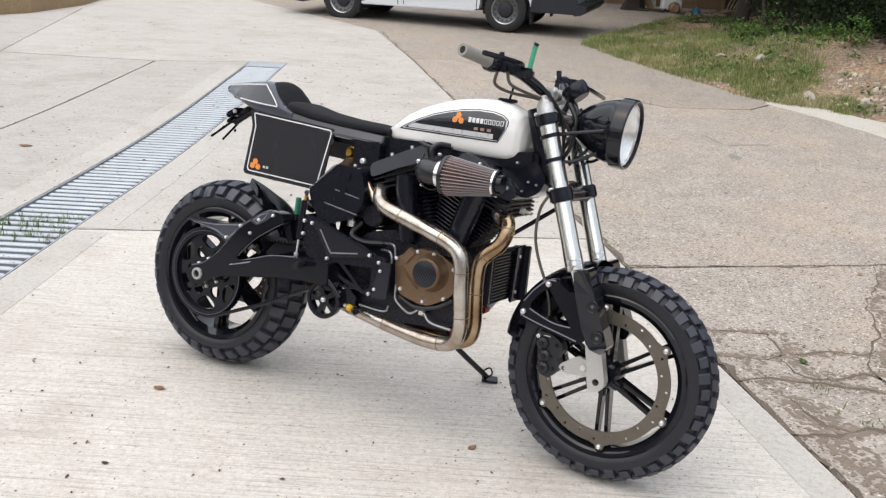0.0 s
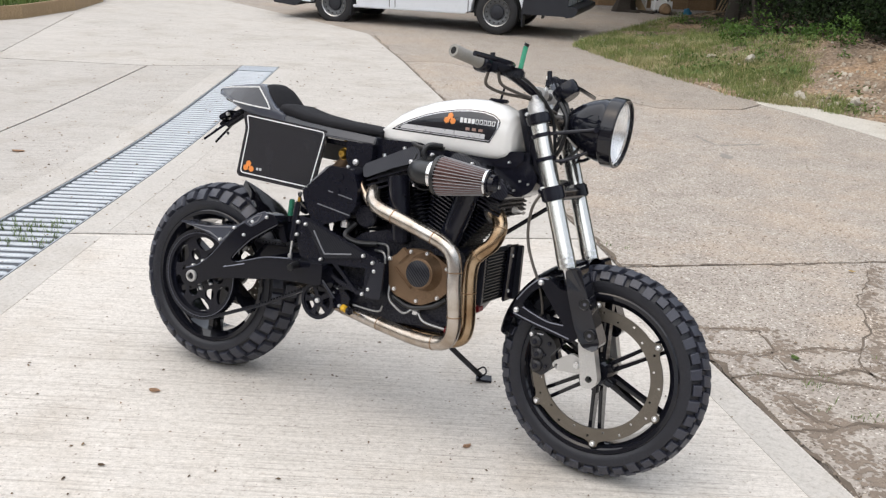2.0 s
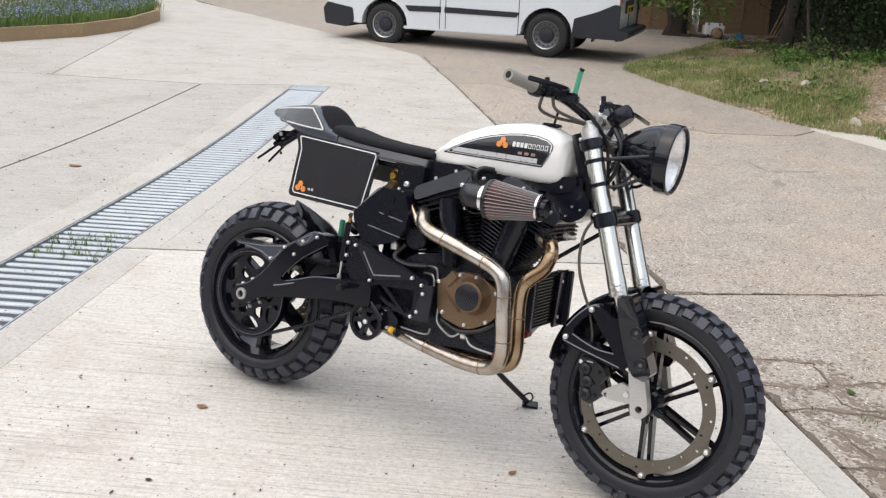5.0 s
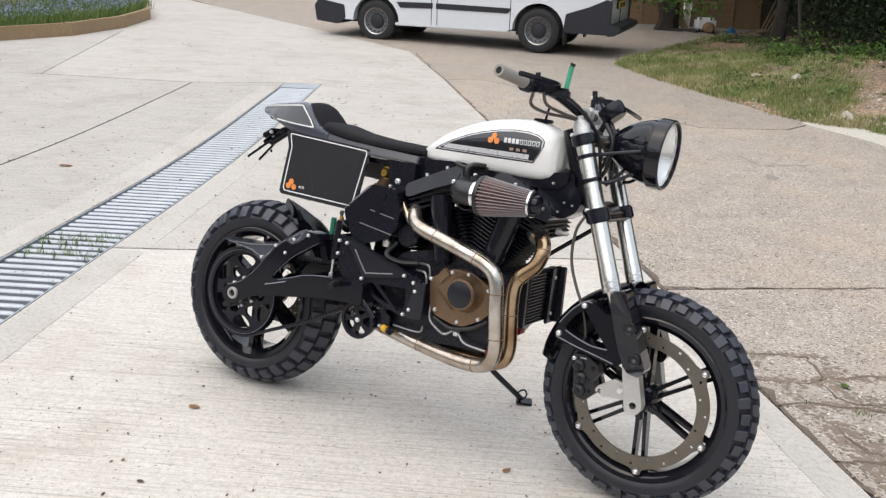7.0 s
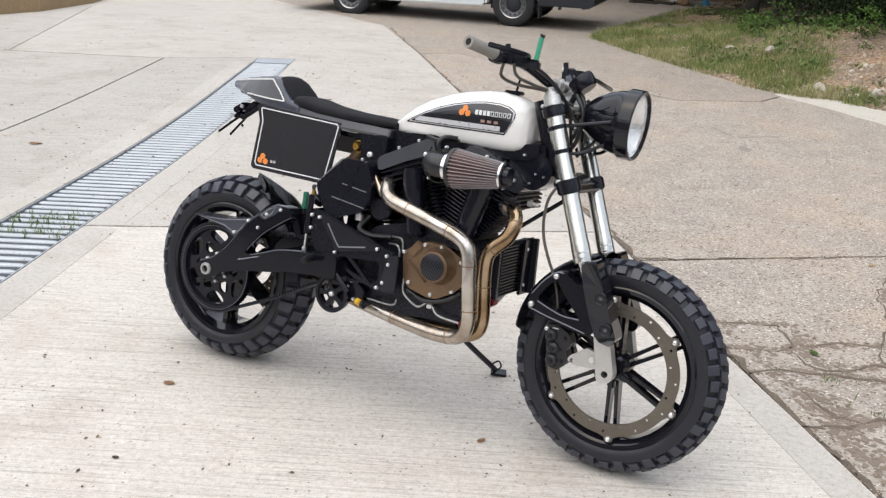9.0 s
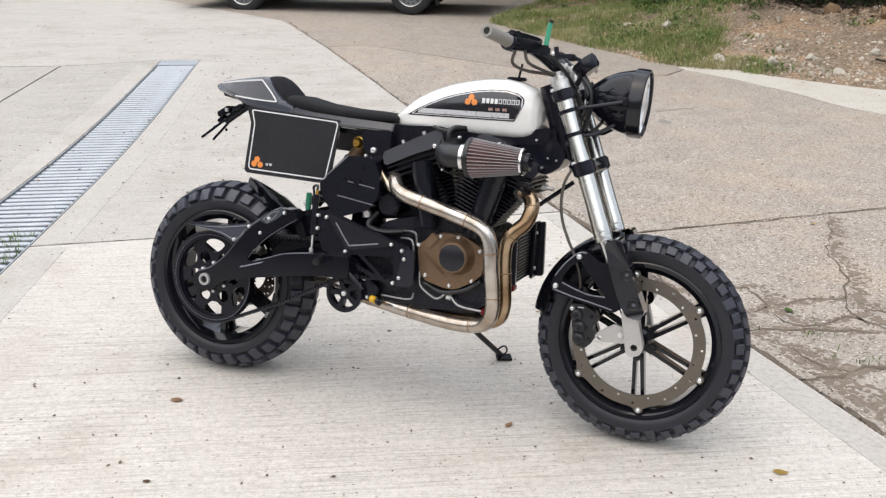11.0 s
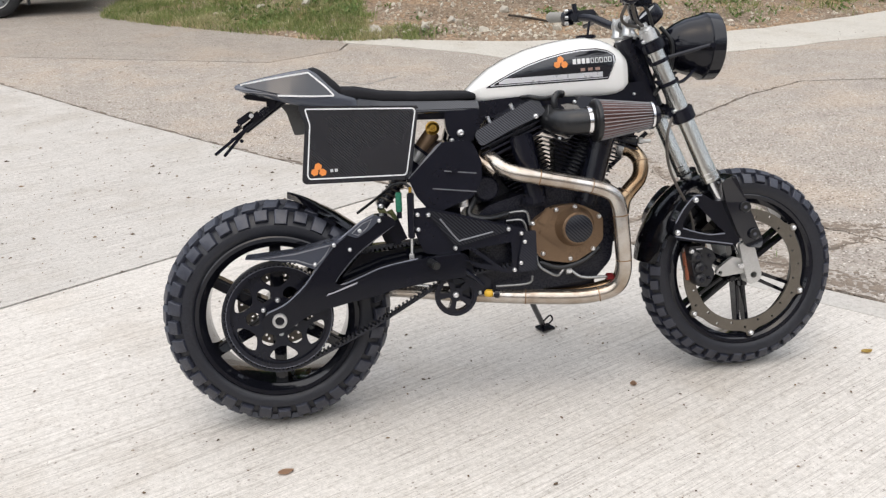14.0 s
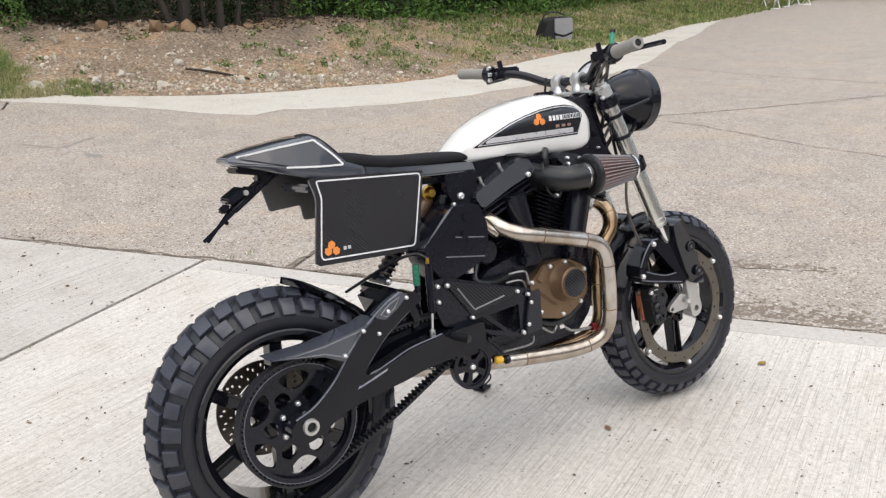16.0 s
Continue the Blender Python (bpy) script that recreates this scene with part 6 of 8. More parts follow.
def cylinder(name, base, top, tilt, label, widen=0.048, inward=0.0):
    """One finned cylinder with its head, pushrod cover and rocker box."""
    root = group_part(name, label)
    base, top = Vector(base), Vector(top)
    d = (top - base).normalized()
    turn = (0, tilt, 0)
    n = 14
    for i in range(n):
        c = base + (top - base) * (i / (n - 1))
        w = 0.122 + widen * i / (n - 1)
        c.x -= inward * i / (n - 1)
        part("fin", box(c, (w, 0.150, 0.0042), 0.0018, turn, 1), M_MATT, root)
    part("barrel", cyl(base - d * 0.03, top + d * 0.01, 0.056, seg=32), M_MATT, root)
    return root, d


def sloped(bm, x0, z0, slope, amount):
    """Leans the side faces in towards the top of a tilted cover."""
    for v in bm.verts:
        up = (v.co.z - z0) - slope * (v.co.x - x0)
        v.co.y *= 1 - amount * up
    return bm


rc, d = cylinder("rear_cylinder", (0.757, 0.02, 0.60), (0.696, 0.02, 0.742), -22, "rear finned cylinder with carbon rocker cover")
part("barrel_web", plate([(0.70, 0.60), (0.803, 0.60), (0.772, 0.742), (0.63, 0.722)], -0.01, 0.05, (), 0), M_MATT, rc)
part("head", box((0.684, 0.02, 0.772), (0.165, 0.185, 0.048), 0.01, (0, -20, 0)), M_MATT, rc)
rk = [(0.582, 0.772), (0.588, 0.785), (0.70, 0.838), (0.748, 0.859), (0.765, 0.854), (0.780, 0.826), (0.772, 0.815), (0.69, 0.785), (0.602, 0.745), (0.592, 0.748)]
part("rocker_cover", sloped(plate(rounded(rk, 0.004), -0.110, 0.115, (), 0.006, 3), 0.60, 0.748, 0.42, 2.6), M_CARBON, rc, "black carbon rocker cover")
for i in range(3):
    part("cover_fin", plate([(0.596 + 0.003 * i, 0.738 - 0.016 * i), (0.775, 0.806 - 0.016 * i), (0.776, 0.801 - 0.016 * i), (0.598 + 0.003 * i, 0.733 - 0.016 * i)], -0.100, 0.10, (), 0.001), M_MATT, rc)
part("pushrod_cover", cyl((0.708, -0.098, 0.765), (0.745, -0.106, 0.575), 0.0335, 0.029, seg=32, bevel=0.004), M_SATIN, rc)
for x, z in ((0.633, 0.802), (0.700, 0.832), (0.601, 0.772)):
    part("cover_bolt", cyl((x, -0.06, z), (x - 0.006, -0.06, z + 0.018), 0.0055), M_BOLT, rc)
bolt(0.752, 0.812, -0.113, 0.008, rc)
fc, d = cylinder("front_cylinder", (0.862, 0.0, 0.60), (0.940, 0.0, 0.735), 24, "front finned cylinder with carbon rocker cover", 0.104, 0.030)
part("barrel_web", plate([(0.822, 0.60), (0.823, 0.735), (0.99, 0.70), (0.905, 0.60)], -0.03, 0.03, (), 0), M_MATT, fc)
part("head", box((0.962, 0.0, 0.765), (0.165, 0.185, 0.048), 0.01, (0, 24, 0)), M_MATT, fc)
rk2 = [(0.868, 0.838), (0.885, 0.858), (0.95, 0.842), (1.055, 0.782), (1.062, 0.760), (1.05, 0.742), (1.0, 0.752), (0.90, 0.800)]
part("rocker_cover", sloped(plate(rounded(rk2, 0.008), -0.105, 0.110, (), 0.006, 3), 1.05, 0.742, -0.5, 2.2), M_CARBON, fc, "black carbon rocker cover")
part("pushrod_cover", cyl((0.948, -0.098, 0.765), (0.886, -0.106, 0.560), 0.0365, 0.031, seg=32, bevel=0.004), M_SATIN, fc)
for i in range(4):
    part("cover_fin", plate([(0.885, 0.796 - 0.014 * i), (1.045, 0.734 - 0.012 * i), (1.044, 0.729 - 0.012 * i), (0.885, 0.791 - 0.014 * i)], -0.100, 0.10, (), 0.001), M_MATT, fc)
for x, z in ((0.945, 0.832), (1.035, 0.778), (0.90, 0.822)):
    bolt(x, z, -0.108, 0.0055, fc)
part("spark_plug", cyl((1.075, -0.05, 0.715), (1.098, -0.053, 0.713), 0.0055), M_CAST, fc)
part("plug_nut", cyl((1.064, -0.049, 0.716), (1.076, -0.05, 0.715), 0.010, seg=6), M_CAST, fc)
part("plug_cap", cyl((1.0, -0.085, 0.728), (1.04, -0.092, 0.722), 0.011), M_HOSE, fc)
part("lifter_block", box((0.735, -0.105, 0.585), (0.07, 0.05, 0.035), 0.008), M_SATIN, eng)
part("lifter_block", box((0.89, -0.105, 0.572), (0.07, 0.05, 0.03), 0.008), M_SATIN, eng)
part("gearbox_top", plate(rounded([(0.50, 0.56), (0.74, 0.59), (0.68, 0.70), (0.62, 0.79), (0.55, 0.80), (0.49, 0.70)], 0.02), 0.0, 0.07, (), 0.01), M_MATT, eng)
part("starter", cyl((0.605, -0.085, 0.625), (0.605, 0.08, 0.625), 0.036, seg=28, bevel=0.006), M_SATIN, eng)
part("starter_cap", lathe([(0.0, -0.012), (0.03, -0.012), (0.036, -0.006), (0.036, 0.004)], 28, "y", (0.605, -0.087, 0.625)), M_MATT, eng)
part("oil_filler", cyl((0.538, -0.10, 0.582), (0.538, -0.10, 0.600), 0.014, seg=12), M_BOLT, eng)
part("oil_filler_tip", cyl((0.538, -0.10, 0.600), (0.538, -0.10, 0.614), 0.007), M_BOLT, eng)

# exhaust
ex = group_part("exhaust", "two-into-one stainless exhaust with brown welds")
rear_pipe = [(0.612, -0.06, 0.722), (0.626, -0.098, 0.702), (0.650, -0.130, 0.679), (0.69, -0.152, 0.663), (0.76, -0.160, 0.646), (0.84, -0.165, 0.626), (0.905, -0.169, 0.607), (0.942, -0.171, 0.585), (0.958, -0.171, 0.548), (0.964, -0.169, 0.487), (0.970, -0.160, 0.415), (0.970, -0.152, 0.362), (0.955, -0.142, 0.323), (0.917, -0.131, 0.303), (0.84, -0.12, 0.297), (0.713, -0.100, 0.306), (0.577, -0.075, 0.320), (0.47, -0.05, 0.331), (0.36, -0.005, 0.342), (0.27, 0.02, 0.348)]
part("rear_header", tube(rear_pipe, 0.0215, 22, 8), M_PIPE, ex)
front_pipe = [(1.0, -0.055, 0.705), (1.033, -0.075, 0.692), (1.050, -0.095, 0.660), (1.040, -0.108, 0.618), (1.008, -0.114, 0.585), (0.988, -0.114, 0.555), (0.983, -0.109, 0.50), (0.986, -0.102, 0.43), (0.988, -0.096, 0.365), (0.970, -0.088, 0.322), (0.91, -0.08, 0.301), (0.80, -0.072, 0.298), (0.68, -0.074, 0.308)]
part("front_header", tube(front_pipe, 0.0215, 22, 8), M_PIPEG, ex, "gold heat-tinted front header")


def weld(path, k):
    p = smooth_path(path, 8)
    i = int(k * (len(p) - 1))
    t = (p[min(i + 1, len(p) - 1)] - p[max(i - 1, 0)]).normalized() * 0.0014
    return cyl(p[i] - t, p[i] + t, 0.0221, seg=22)


for k in (0.20, 0.30, 0.445, 0.545, 0.70, 0.80, 0.86):
    part("weld", weld(rear_pipe, k), M_WELD, ex)
for k in (0.17, 0.36, 0.55):
    part("weld", weld(front_pipe, k), M_WELD, ex)
part("flange", cyl((1.005, -0.055, 0.705), (1.02, -0.065, 0.698), 0.03), M_BOLT, ex)
part("header_stub", sweep(smooth_path([(0.556, -0.085, 0.752), (0.578, -0.095, 0.722), (0.601, -0.105, 0.695), (0.630, -0.115, 0.672)], 5), circle(0.0075, 12), scale=[0.7 + 0.09 * k for k in range(16)]), M_PIPE, ex)

# air filter
af = group_part("air_filter", "pleated cone air filter on a black elbow")
A0, A1 = Vector((0.894, -0.198, 0.793)), Vector((1.042, -0.200, 0.794))
ax = (A1 - A0).normalized()
b = bmesh.new()
rows = []
NP = 32
for k in range(6):
    c = A0 + (A1 - A0) * (k / 5)
    r = 0.0550 - 0.0210 * k / 5
    u = Vector((0, 1, 0))
    w = ax.cross(u)
    rows.append([b.verts.new(c + (u * math.cos(math.pi * i / NP) + w * math.sin(math.pi * i / NP)) * (r if i % 2 else r - 0.0085)) for i in range(2 * NP)])
for p, q2 in zip(rows, rows[1:]):
    for i in range(2 * NP):
        j = (i + 1) % (2 * NP)
        b.faces.new((p[i], p[j], q2[j], q2[i]))
part("pleated_cone", b, M_FILTER, af, "red-brown pleated gauze, coloured darker for its shaded valleys", 10)
# pale mesh ridges stand out against the shade-darkened gauze
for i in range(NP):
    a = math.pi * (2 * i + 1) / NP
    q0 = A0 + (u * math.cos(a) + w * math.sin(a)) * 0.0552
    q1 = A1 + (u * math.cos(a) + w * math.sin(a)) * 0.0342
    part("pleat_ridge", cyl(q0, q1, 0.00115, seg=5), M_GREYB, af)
part("end_cap", join(cyl(A1 - ax * 0.002, A1 + ax * 0.008, 0.036, 0.034, 40), cyl(A1 + ax * 0.008, A1 + ax * 0.022, 0.026, 0.024, 40)), M_SATIN, af)
part("end_ring", lathe([(0.0340, 0.0), (0.0375, 0.0), (0.0375, 0.006), (0.0340, 0.006)], 40, "x", tuple(A1 - ax * 0.002), closed=True), M_CHROME, af)
part("base_ring", lathe([(0.034, -0.010), (0.050, -0.010), (0.056, -0.006), (0.0575, 0.0), (0.056, 0.005), (0.047, 0.005)], 44, "x", tuple(A0), closed=True), M_HOSE, af)
part("hose_clamp", lathe([(0.0345, -0.005), (0.0375, -0.005), (0.0375, 0.005), (0.0345, 0.005)], 44, "x", (0.872, -0.197, 0.793), closed=True), M_CHROME, af)
part("elbow", tube([(0.888, -0.198, 0.793), (0.862, -0.197, 0.793), (0.828, -0.186, 0.793), (0.806, -0.155, 0.795), (0.800, -0.10, 0.80), (0.80, -0.02, 0.81)], 0.034, 26), M_HOSE, af)
part("breather_hose", tube([(0.805, -0.13, 0.822), (0.800, -0.13, 0.85), (0.812, -0.12, 0.868), (0.835, -0.09, 0.868)], 0.0085, 14), M_HOSE, af)
part("cable_loop", tube([(0.782, -0.14, 0.84), (0.776, -0.15, 0.80), (0.785, -0.155, 0.76), (0.82, -0.15, 0.742), (0.85, -0.13, 0.755)], 0.003, 8), M_HOSE, af)
part("throttle_body", cyl((0.81, -0.06, 0.80), (0.81, 0.06, 0.80), 0.045, seg=28), M_SATIN, af)
for x, z in ((0.788, 0.812), (0.80, 0.752), (0.846, 0.845)):
    bolt(x, z, -0.168 if x > 0.79 else -0.15, 0.005, af)

# frame
fr = group_part("frame", "black aluminium beam frame")
beam = rounded([(1.075, 0.885), (1.08, 0.86), (1.056, 0.835), (1.0, 0.830), (0.86, 0.838), (0.62, 0.812), (0.55, 0.735), (0.535, 0.60), (0.53, 0.42), (0.47, 0.40), (0.455, 0.46), (0.475, 0.64), (0.52, 0.79), (0.585, 0.862), (0.80, 0.870), (1.0, 0.868), (1.04, 0.880)], 0.008)
for s in (-1, 1):
    part("beam", plate(beam, s * 0.044 - 0.013, s * 0.044 + 0.013, (), 0.006), M_SATIN, fr)
part("head_tube", cyl((1.055, 0, 1.005), (1.125, 0, 0.80), 0.034, seg=28), M_SATIN, fr)
part("seat_rail", box((0.48, 0, 0.838), (0.24, 0.13, 0.028), 0.006, (0, 3, 0)), M_SATIN, fr)
part("rail_plate", plate(rounded([(0.503, 0.845), (0.60, 0.845), (0.60, 0.79), (0.575, 0.755), (0.53, 0.752), (0.507, 0.79)], 0.010), -0.085, -0.06), M_SATIN, fr)
bolt(0.545, 0.783, -0.087, 0.0105, fr)
bolt(0.52, 0.765, -0.087, 0.006, fr)
part("frame_gusset", plate(rounded([(1.0, 0.865), (1.09, 0.885), (1.10, 0.82), (1.06, 0.785), (0.99, 0.80)], 0.015), -0.045, 0.045, (), 0.01), M_SATIN, fr)
bolt(1.045, 0.85, -0.078, 0.004, fr)
part("neck_casting", plate(rounded([(0.99, 0.86), (1.09, 0.86), (1.128, 0.815), (1.112, 0.775), (1.075, 0.752), (1.03, 0.758), (0.99, 0.78)], 0.015), -0.052, 0.06, (), 0.012, 3), M_SATIN, fr)
for x, z in ((1.075, 0.80), (1.10, 0.795), (1.06, 0.772)):
    bolt(x, z, -0.053, 0.0035, fr)

# side cover, rear set
sc = group_part("side_cover", "black moulded side cover with raised ribs")
sco = rounded([(0.388, 0.672), (0.470, 0.755), (0.486, 0.765), (0.556, 0.765), (0.572, 0.752), (0.590, 0.706), (0.588, 0.655), (0.560, 0.610), (0.456, 0.574), (0.440, 0.58), (0.406, 0.625)], 0.008)
part("panel", plate(sco, -0.130, -0.03, (), 0.008, 3), M_SATIN, sc)
for x0, z0, x1, z1 in ((0.485, 0.688, 0.575, 0.674), (0.450, 0.643, 0.572, 0.624)):
    part("rib", box(((x0 + x1) / 2, -0.1315, (z0 + z1) / 2), (x1 - x0, 0.004, 0.003), 0.001, (0, math.degrees(math.atan2(z0 - z1, x1 - x0)), 0)), M_EDGE, sc)
for x, z in ((0.525, 0.735), (0.515, 0.69)):
    part("stud", cyl((x, -0.134, z), (x, -0.128, z), 0.011), M_SATIN, sc)
part("side_cover_line", ring_band([(0.388, 0.676), (0.470, 0.757), (0.486, 0.766), (0.474, 0.756)], 0.003, -0.1325), M_EDGE, sc)

rs = group_part("rear_set", "black footrest plate with carbon inlay")
po = rounded([(0.392, 0.595), (0.435, 0.595), (0.652, 0.525), (0.700, 0.512), (0.700, 0.385), (0.655, 0.388), (0.560, 0.415), (0.500, 0.455), (0.415, 0.470), (0.392, 0.53)], 0.010)
win = [[(0.47, 0.462), (0.535, 0.470), (0.60, 0.418), (0.57, 0.425)], [(0.555, 0.470), (0.655, 0.478), (0.655, 0.41), (0.63, 0.405)]]
part("plate", plate(po, -0.146, -0.136, win, 0.002), M_SATIN, rs)
tri = rounded([(0.425, 0.585), (0.44, 0.586), (0.650, 0.522), (0.640, 0.508), (0.515, 0.484), (0.498, 0.486)], 0.008)
part("carbon_inlay", plate(tri, -0.153, -0.146, (), 0.0015), M_WEAVE, rs, "triangular carbon inlay")
part("inlay_line", tube([(0.462, -0.1535, 0.562), (0.505, -0.1535, 0.502), (0.52, -0.1535, 0.499), (0.605, -0.1535, 0.513)], 0.0022, 8, 4), M_EDGE, rs)
part("heel_guard", plate(rounded([(0.690, 0.505), (0.724, 0.507), (0.722, 0.395), (0.668, 0.393), (0.672, 0.43)], 0.008), -0.157, -0.149, (), 0.002), M_CARBON, rs, "carbon heel guard")
for x, z in ((0.402, 0.579), (0.431, 0.576), (0.401, 0.539), (0.498, 0.478), (0.683, 0.501), (0.648, 0.516), (0.691, 0.477), (0.677, 0.419), (0.658, 0.401)):
    bolt(x, z, -0.155, 0.0063, rs)
part("footpeg", cyl((0.42, -0.15, 0.452), (0.435, -0.225, 0.448), 0.011, bevel=0.003), M_HOSE, rs, "black footpeg")
part("brake_lever", tube([(0.40, -0.155, 0.455), (0.47, -0.16, 0.445), (0.53, -0.165, 0.405), (0.565, -0.165, 0.37)], 0.006, 10), M_SATIN, rs)
part("link_rod", cyl((0.382, -0.150, 0.520), (0.379, -0.148, 0.475), 0.0036), M_BOLT, rs)
part("rod_end", box((0.378, -0.148, 0.464), (0.013, 0.012, 0.024), 0.003), M_BOLT, rs)
part("master_cylinder", cyl((0.388, -0.145, 0.640), (0.382, -0.150, 0.516), 0.0098, bevel=0.003), M_SATIN, rs)
part("banjo", cyl((0.388, -0.142, 0.640), (0.389, -0.142, 0.654), 0.0045), M_GOLD, rs)
part("fluid_tube", cyl((0.355, -0.135, 0.588), (0.357, -0.134, 0.642), 0.0088, bevel=0.002), M_GREEND, rs, "green fluid tube")
part("fluid_clip", cyl((0.355, -0.135, 0.572), (0.355, -0.135, 0.590), 0.007), M_SATIN, rs)
part("brake_line", tube([(0.389, -0.142, 0.652), (0.375, -0.115, 0.663), (0.345, -0.085, 0.655), (0.31, -0.02, 0.62), (0.25, 0.05, 0.57)], 0.004, 8), M_HOSE, rs)

# oil lines, cables
for pts, r, m in (
    ([(0.66, -0.10, 0.552), (0.70, -0.118, 0.556), (0.712, -0.12, 0.545), (0.716, -0.12, 0.515)], 0.0038, M_LINEP),
    ([(0.655, -0.10, 0.53), (0.69, -0.115, 0.532), (0.702, -0.118, 0.52), (0.706, -0.12, 0.50)], 0.0038, M_LINEP),
    ([(0.728, -0.118, 0.44), (0.735, -0.125, 0.40), (0.765, -0.125, 0.375), (0.79, -0.12, 0.365), (0.815, -0.11, 0.385)], 0.0038, M_LINEP),
    ([(0.83, -0.11, 0.372), (0.86, -0.12, 0.352), (0.93, -0.12, 0.345)], 0.0045, M_LINEP),
    ([(0.61, -0.12, 0.352), (0.70, -0.125, 0.352), (0.715, -0.125, 0.372)], 0.0030, M_LINEP),
    ([(0.57, -0.09, 0.60), (0.55, -0.11, 0.56), (0.60, -0.115, 0.545), (0.66, -0.10, 0.55)], 0.009, M_HOSE),
    ([(0.74, -0.108, 0.405), (0.80, -0.11, 0.385), (0.87, -0.11, 0.40), (0.915, -0.105, 0.43)], 0.009, M_HOSE),
    ([(0.72, 0.0, 0.86), (0.74, -0.09, 0.866), (0.78, -0.10, 0.858), (0.84, -0.08, 0.862)], 0.006, M_HOSE),
):
    part("oil_line", tube(pts, r, 10), m, bike)
part("line_nut", cyl((0.93, -0.12, 0.345), (0.948, -0.12, 0.344), 0.011, seg=6), M_RED, bike)
part("line_nut", cyl((0.815, -0.11, 0.372), (0.83, -0.11, 0.372), 0.010, seg=6), M_BOLT, bike)

# oil cooler in front of the engine
oc = group_part("oil_cooler", "black oil cooler behind a carbon frame")
part("core", box((0.995, 0.04, 0.505), (0.022, 0.20, 0.16), 0.005), M_PIT, oc)
b = bmesh.new()
for i in range(16):
    b = join(b, box((1.007, 0.04, 0.432 + i * 0.0095), (0.006, 0.19, 0.003), 0))
part("core_fins", b, M_SATIN, oc)
part("front_panel", box((1.016, 0.115, 0.505), (0.010, 0.075, 0.175), 0.004), M_SATIN, oc)
for z in (0.45, 0.56):
    part("panel_bolt", cyl((1.020, 0.10, z), (1.024, 0.10, z), 0.005), M_BOLT, oc)
part("surround", plate(rounded([(0.980, 0.585), (1.006, 0.59), (1.010, 0.42), (0.985, 0.415)], 0.008), -0.070, -0.056, (), 0.004), M_CARBON, oc)
part("surround", plate(rounded([(0.980, 0.585), (1.035, 0.59), (1.040, 0.42), (0.985, 0.415)], 0.008), 0.14, 0.156, (), 0.004), M_CARBON, oc)
part("fitting", cyl((1.0, -0.08, 0.415), (1.0, -0.05, 0.415), 0.012, seg=6), M_RED, oc)
part("bracket_rod", cyl((1.13, 0.06, 0.728), (0.985, 0.06, 0.615), 0.0065), M_SATIN, oc)

# shock absorber
sh = group_part("shock_absorber", "rear shock absorber with gold top nut")
S0, S1 = Vector((0.488, -0.025, 0.800)), Vector((0.318, -0.015, 0.595))
sd = S1 - S0
part("reservoir", cyl(S0 + sd * 0.05, S0 + sd * 0.30, 0.022, seg=24, bevel=0.004), M_BRONZE, sh, "bronze shock body")
part("sleeve", cyl(S0 + sd * 0.30, S0 + sd * 0.42, 0.024, seg=24, bevel=0.003), M_CAST, sh)
part("boot", cyl(S0 + sd * 0.42, S0 + sd * 0.52, 0.023, seg=24, bevel=0.004), M_SATIN, sh)
part("top_ring", lathe([(0.0165, 0.002), (0.0195, 0.003), (0.0195, 0.007), (0.0165, 0.008)], 24, "y", (0.474, -0.050, 0.800), closed=True), M_GOLD, sh)
part("collar", cyl(S0 + sd * 0.27, S0 + sd * 0.30, 0.025, seg=24), M_SATIN, sh)
part("lower_body", cyl(S0 + sd * 0.48, S1, 0.018, seg=20), M_SATIN, sh)
spring = [S0 + sd * (0.45 + 0.5 * i / 96) + (Vector((0, 1, 0)) * math.cos(i * 2 * math.pi / 12) + sd.normalized().cross(Vector((0, 1, 0))) * math.sin(i * 2 * math.pi / 12)) * 0.0195 for i in range(97)]
part("spring", sweep(spring, circle(0.0036, 8)), M_BRAID, sh)
part("top_nut", lathe([(0.004, -0.012), (0.010, -0.012), (0.014, -0.006), (0.0165, 0.0), (0.0165, 0.012)], 24, "y", (0.474, -0.050, 0.800)), M_GOLD, sh, "gold anodised adjuster")
part("top_bolt", cyl((0.474, -0.062, 0.800), (0.474, -0.03, 0.800), 0.006), M_GOLD, sh)
part("lower_bolt", cyl((0.312, -0.07, 0.600), (0.312, 0.02, 0.600), 0.010), M_SATIN, sh)
bolt(0.312, 0.600, -0.07, 0.008, sh)

# tail and seat unit
tl = group_part("tail_unit", "grey carbon tail unit with white pinstripes and number boards")


def loft(stations, n=14, p=3.0, p_low=None):
    """Stations of x, half width, bottom and top, as a closed body with rounded corners; p_low: squareness of the lower half."""
    bm = bmesh.new()
    rows = []
    for x, w, zb, zt in stations:
        zc, h = (zb + zt) / 2, (zt - zb) / 2
        row = []
        for i in range(n * 2):
            a = math.pi * i / n
            ca, sa = math.cos(a), math.sin(a)
            e = 2 / (p_low if p_low and sa < 0 else p)
            row.append(bm.verts.new((x, w * math.copysign(abs(ca) ** e, ca), zc + h * math.copysign(abs(sa) ** e, sa))))
        rows.append(row)
    for a, b2 in zip(rows, rows[1:]):
        for i in range(2 * n):
            j = (i + 1) % (2 * n)
            bm.faces.new((a[i], a[j], b2[j], b2[i]))
    bm.faces.new(rows[0])
    bm.faces.new(rows[-1][::-1])
    return bm


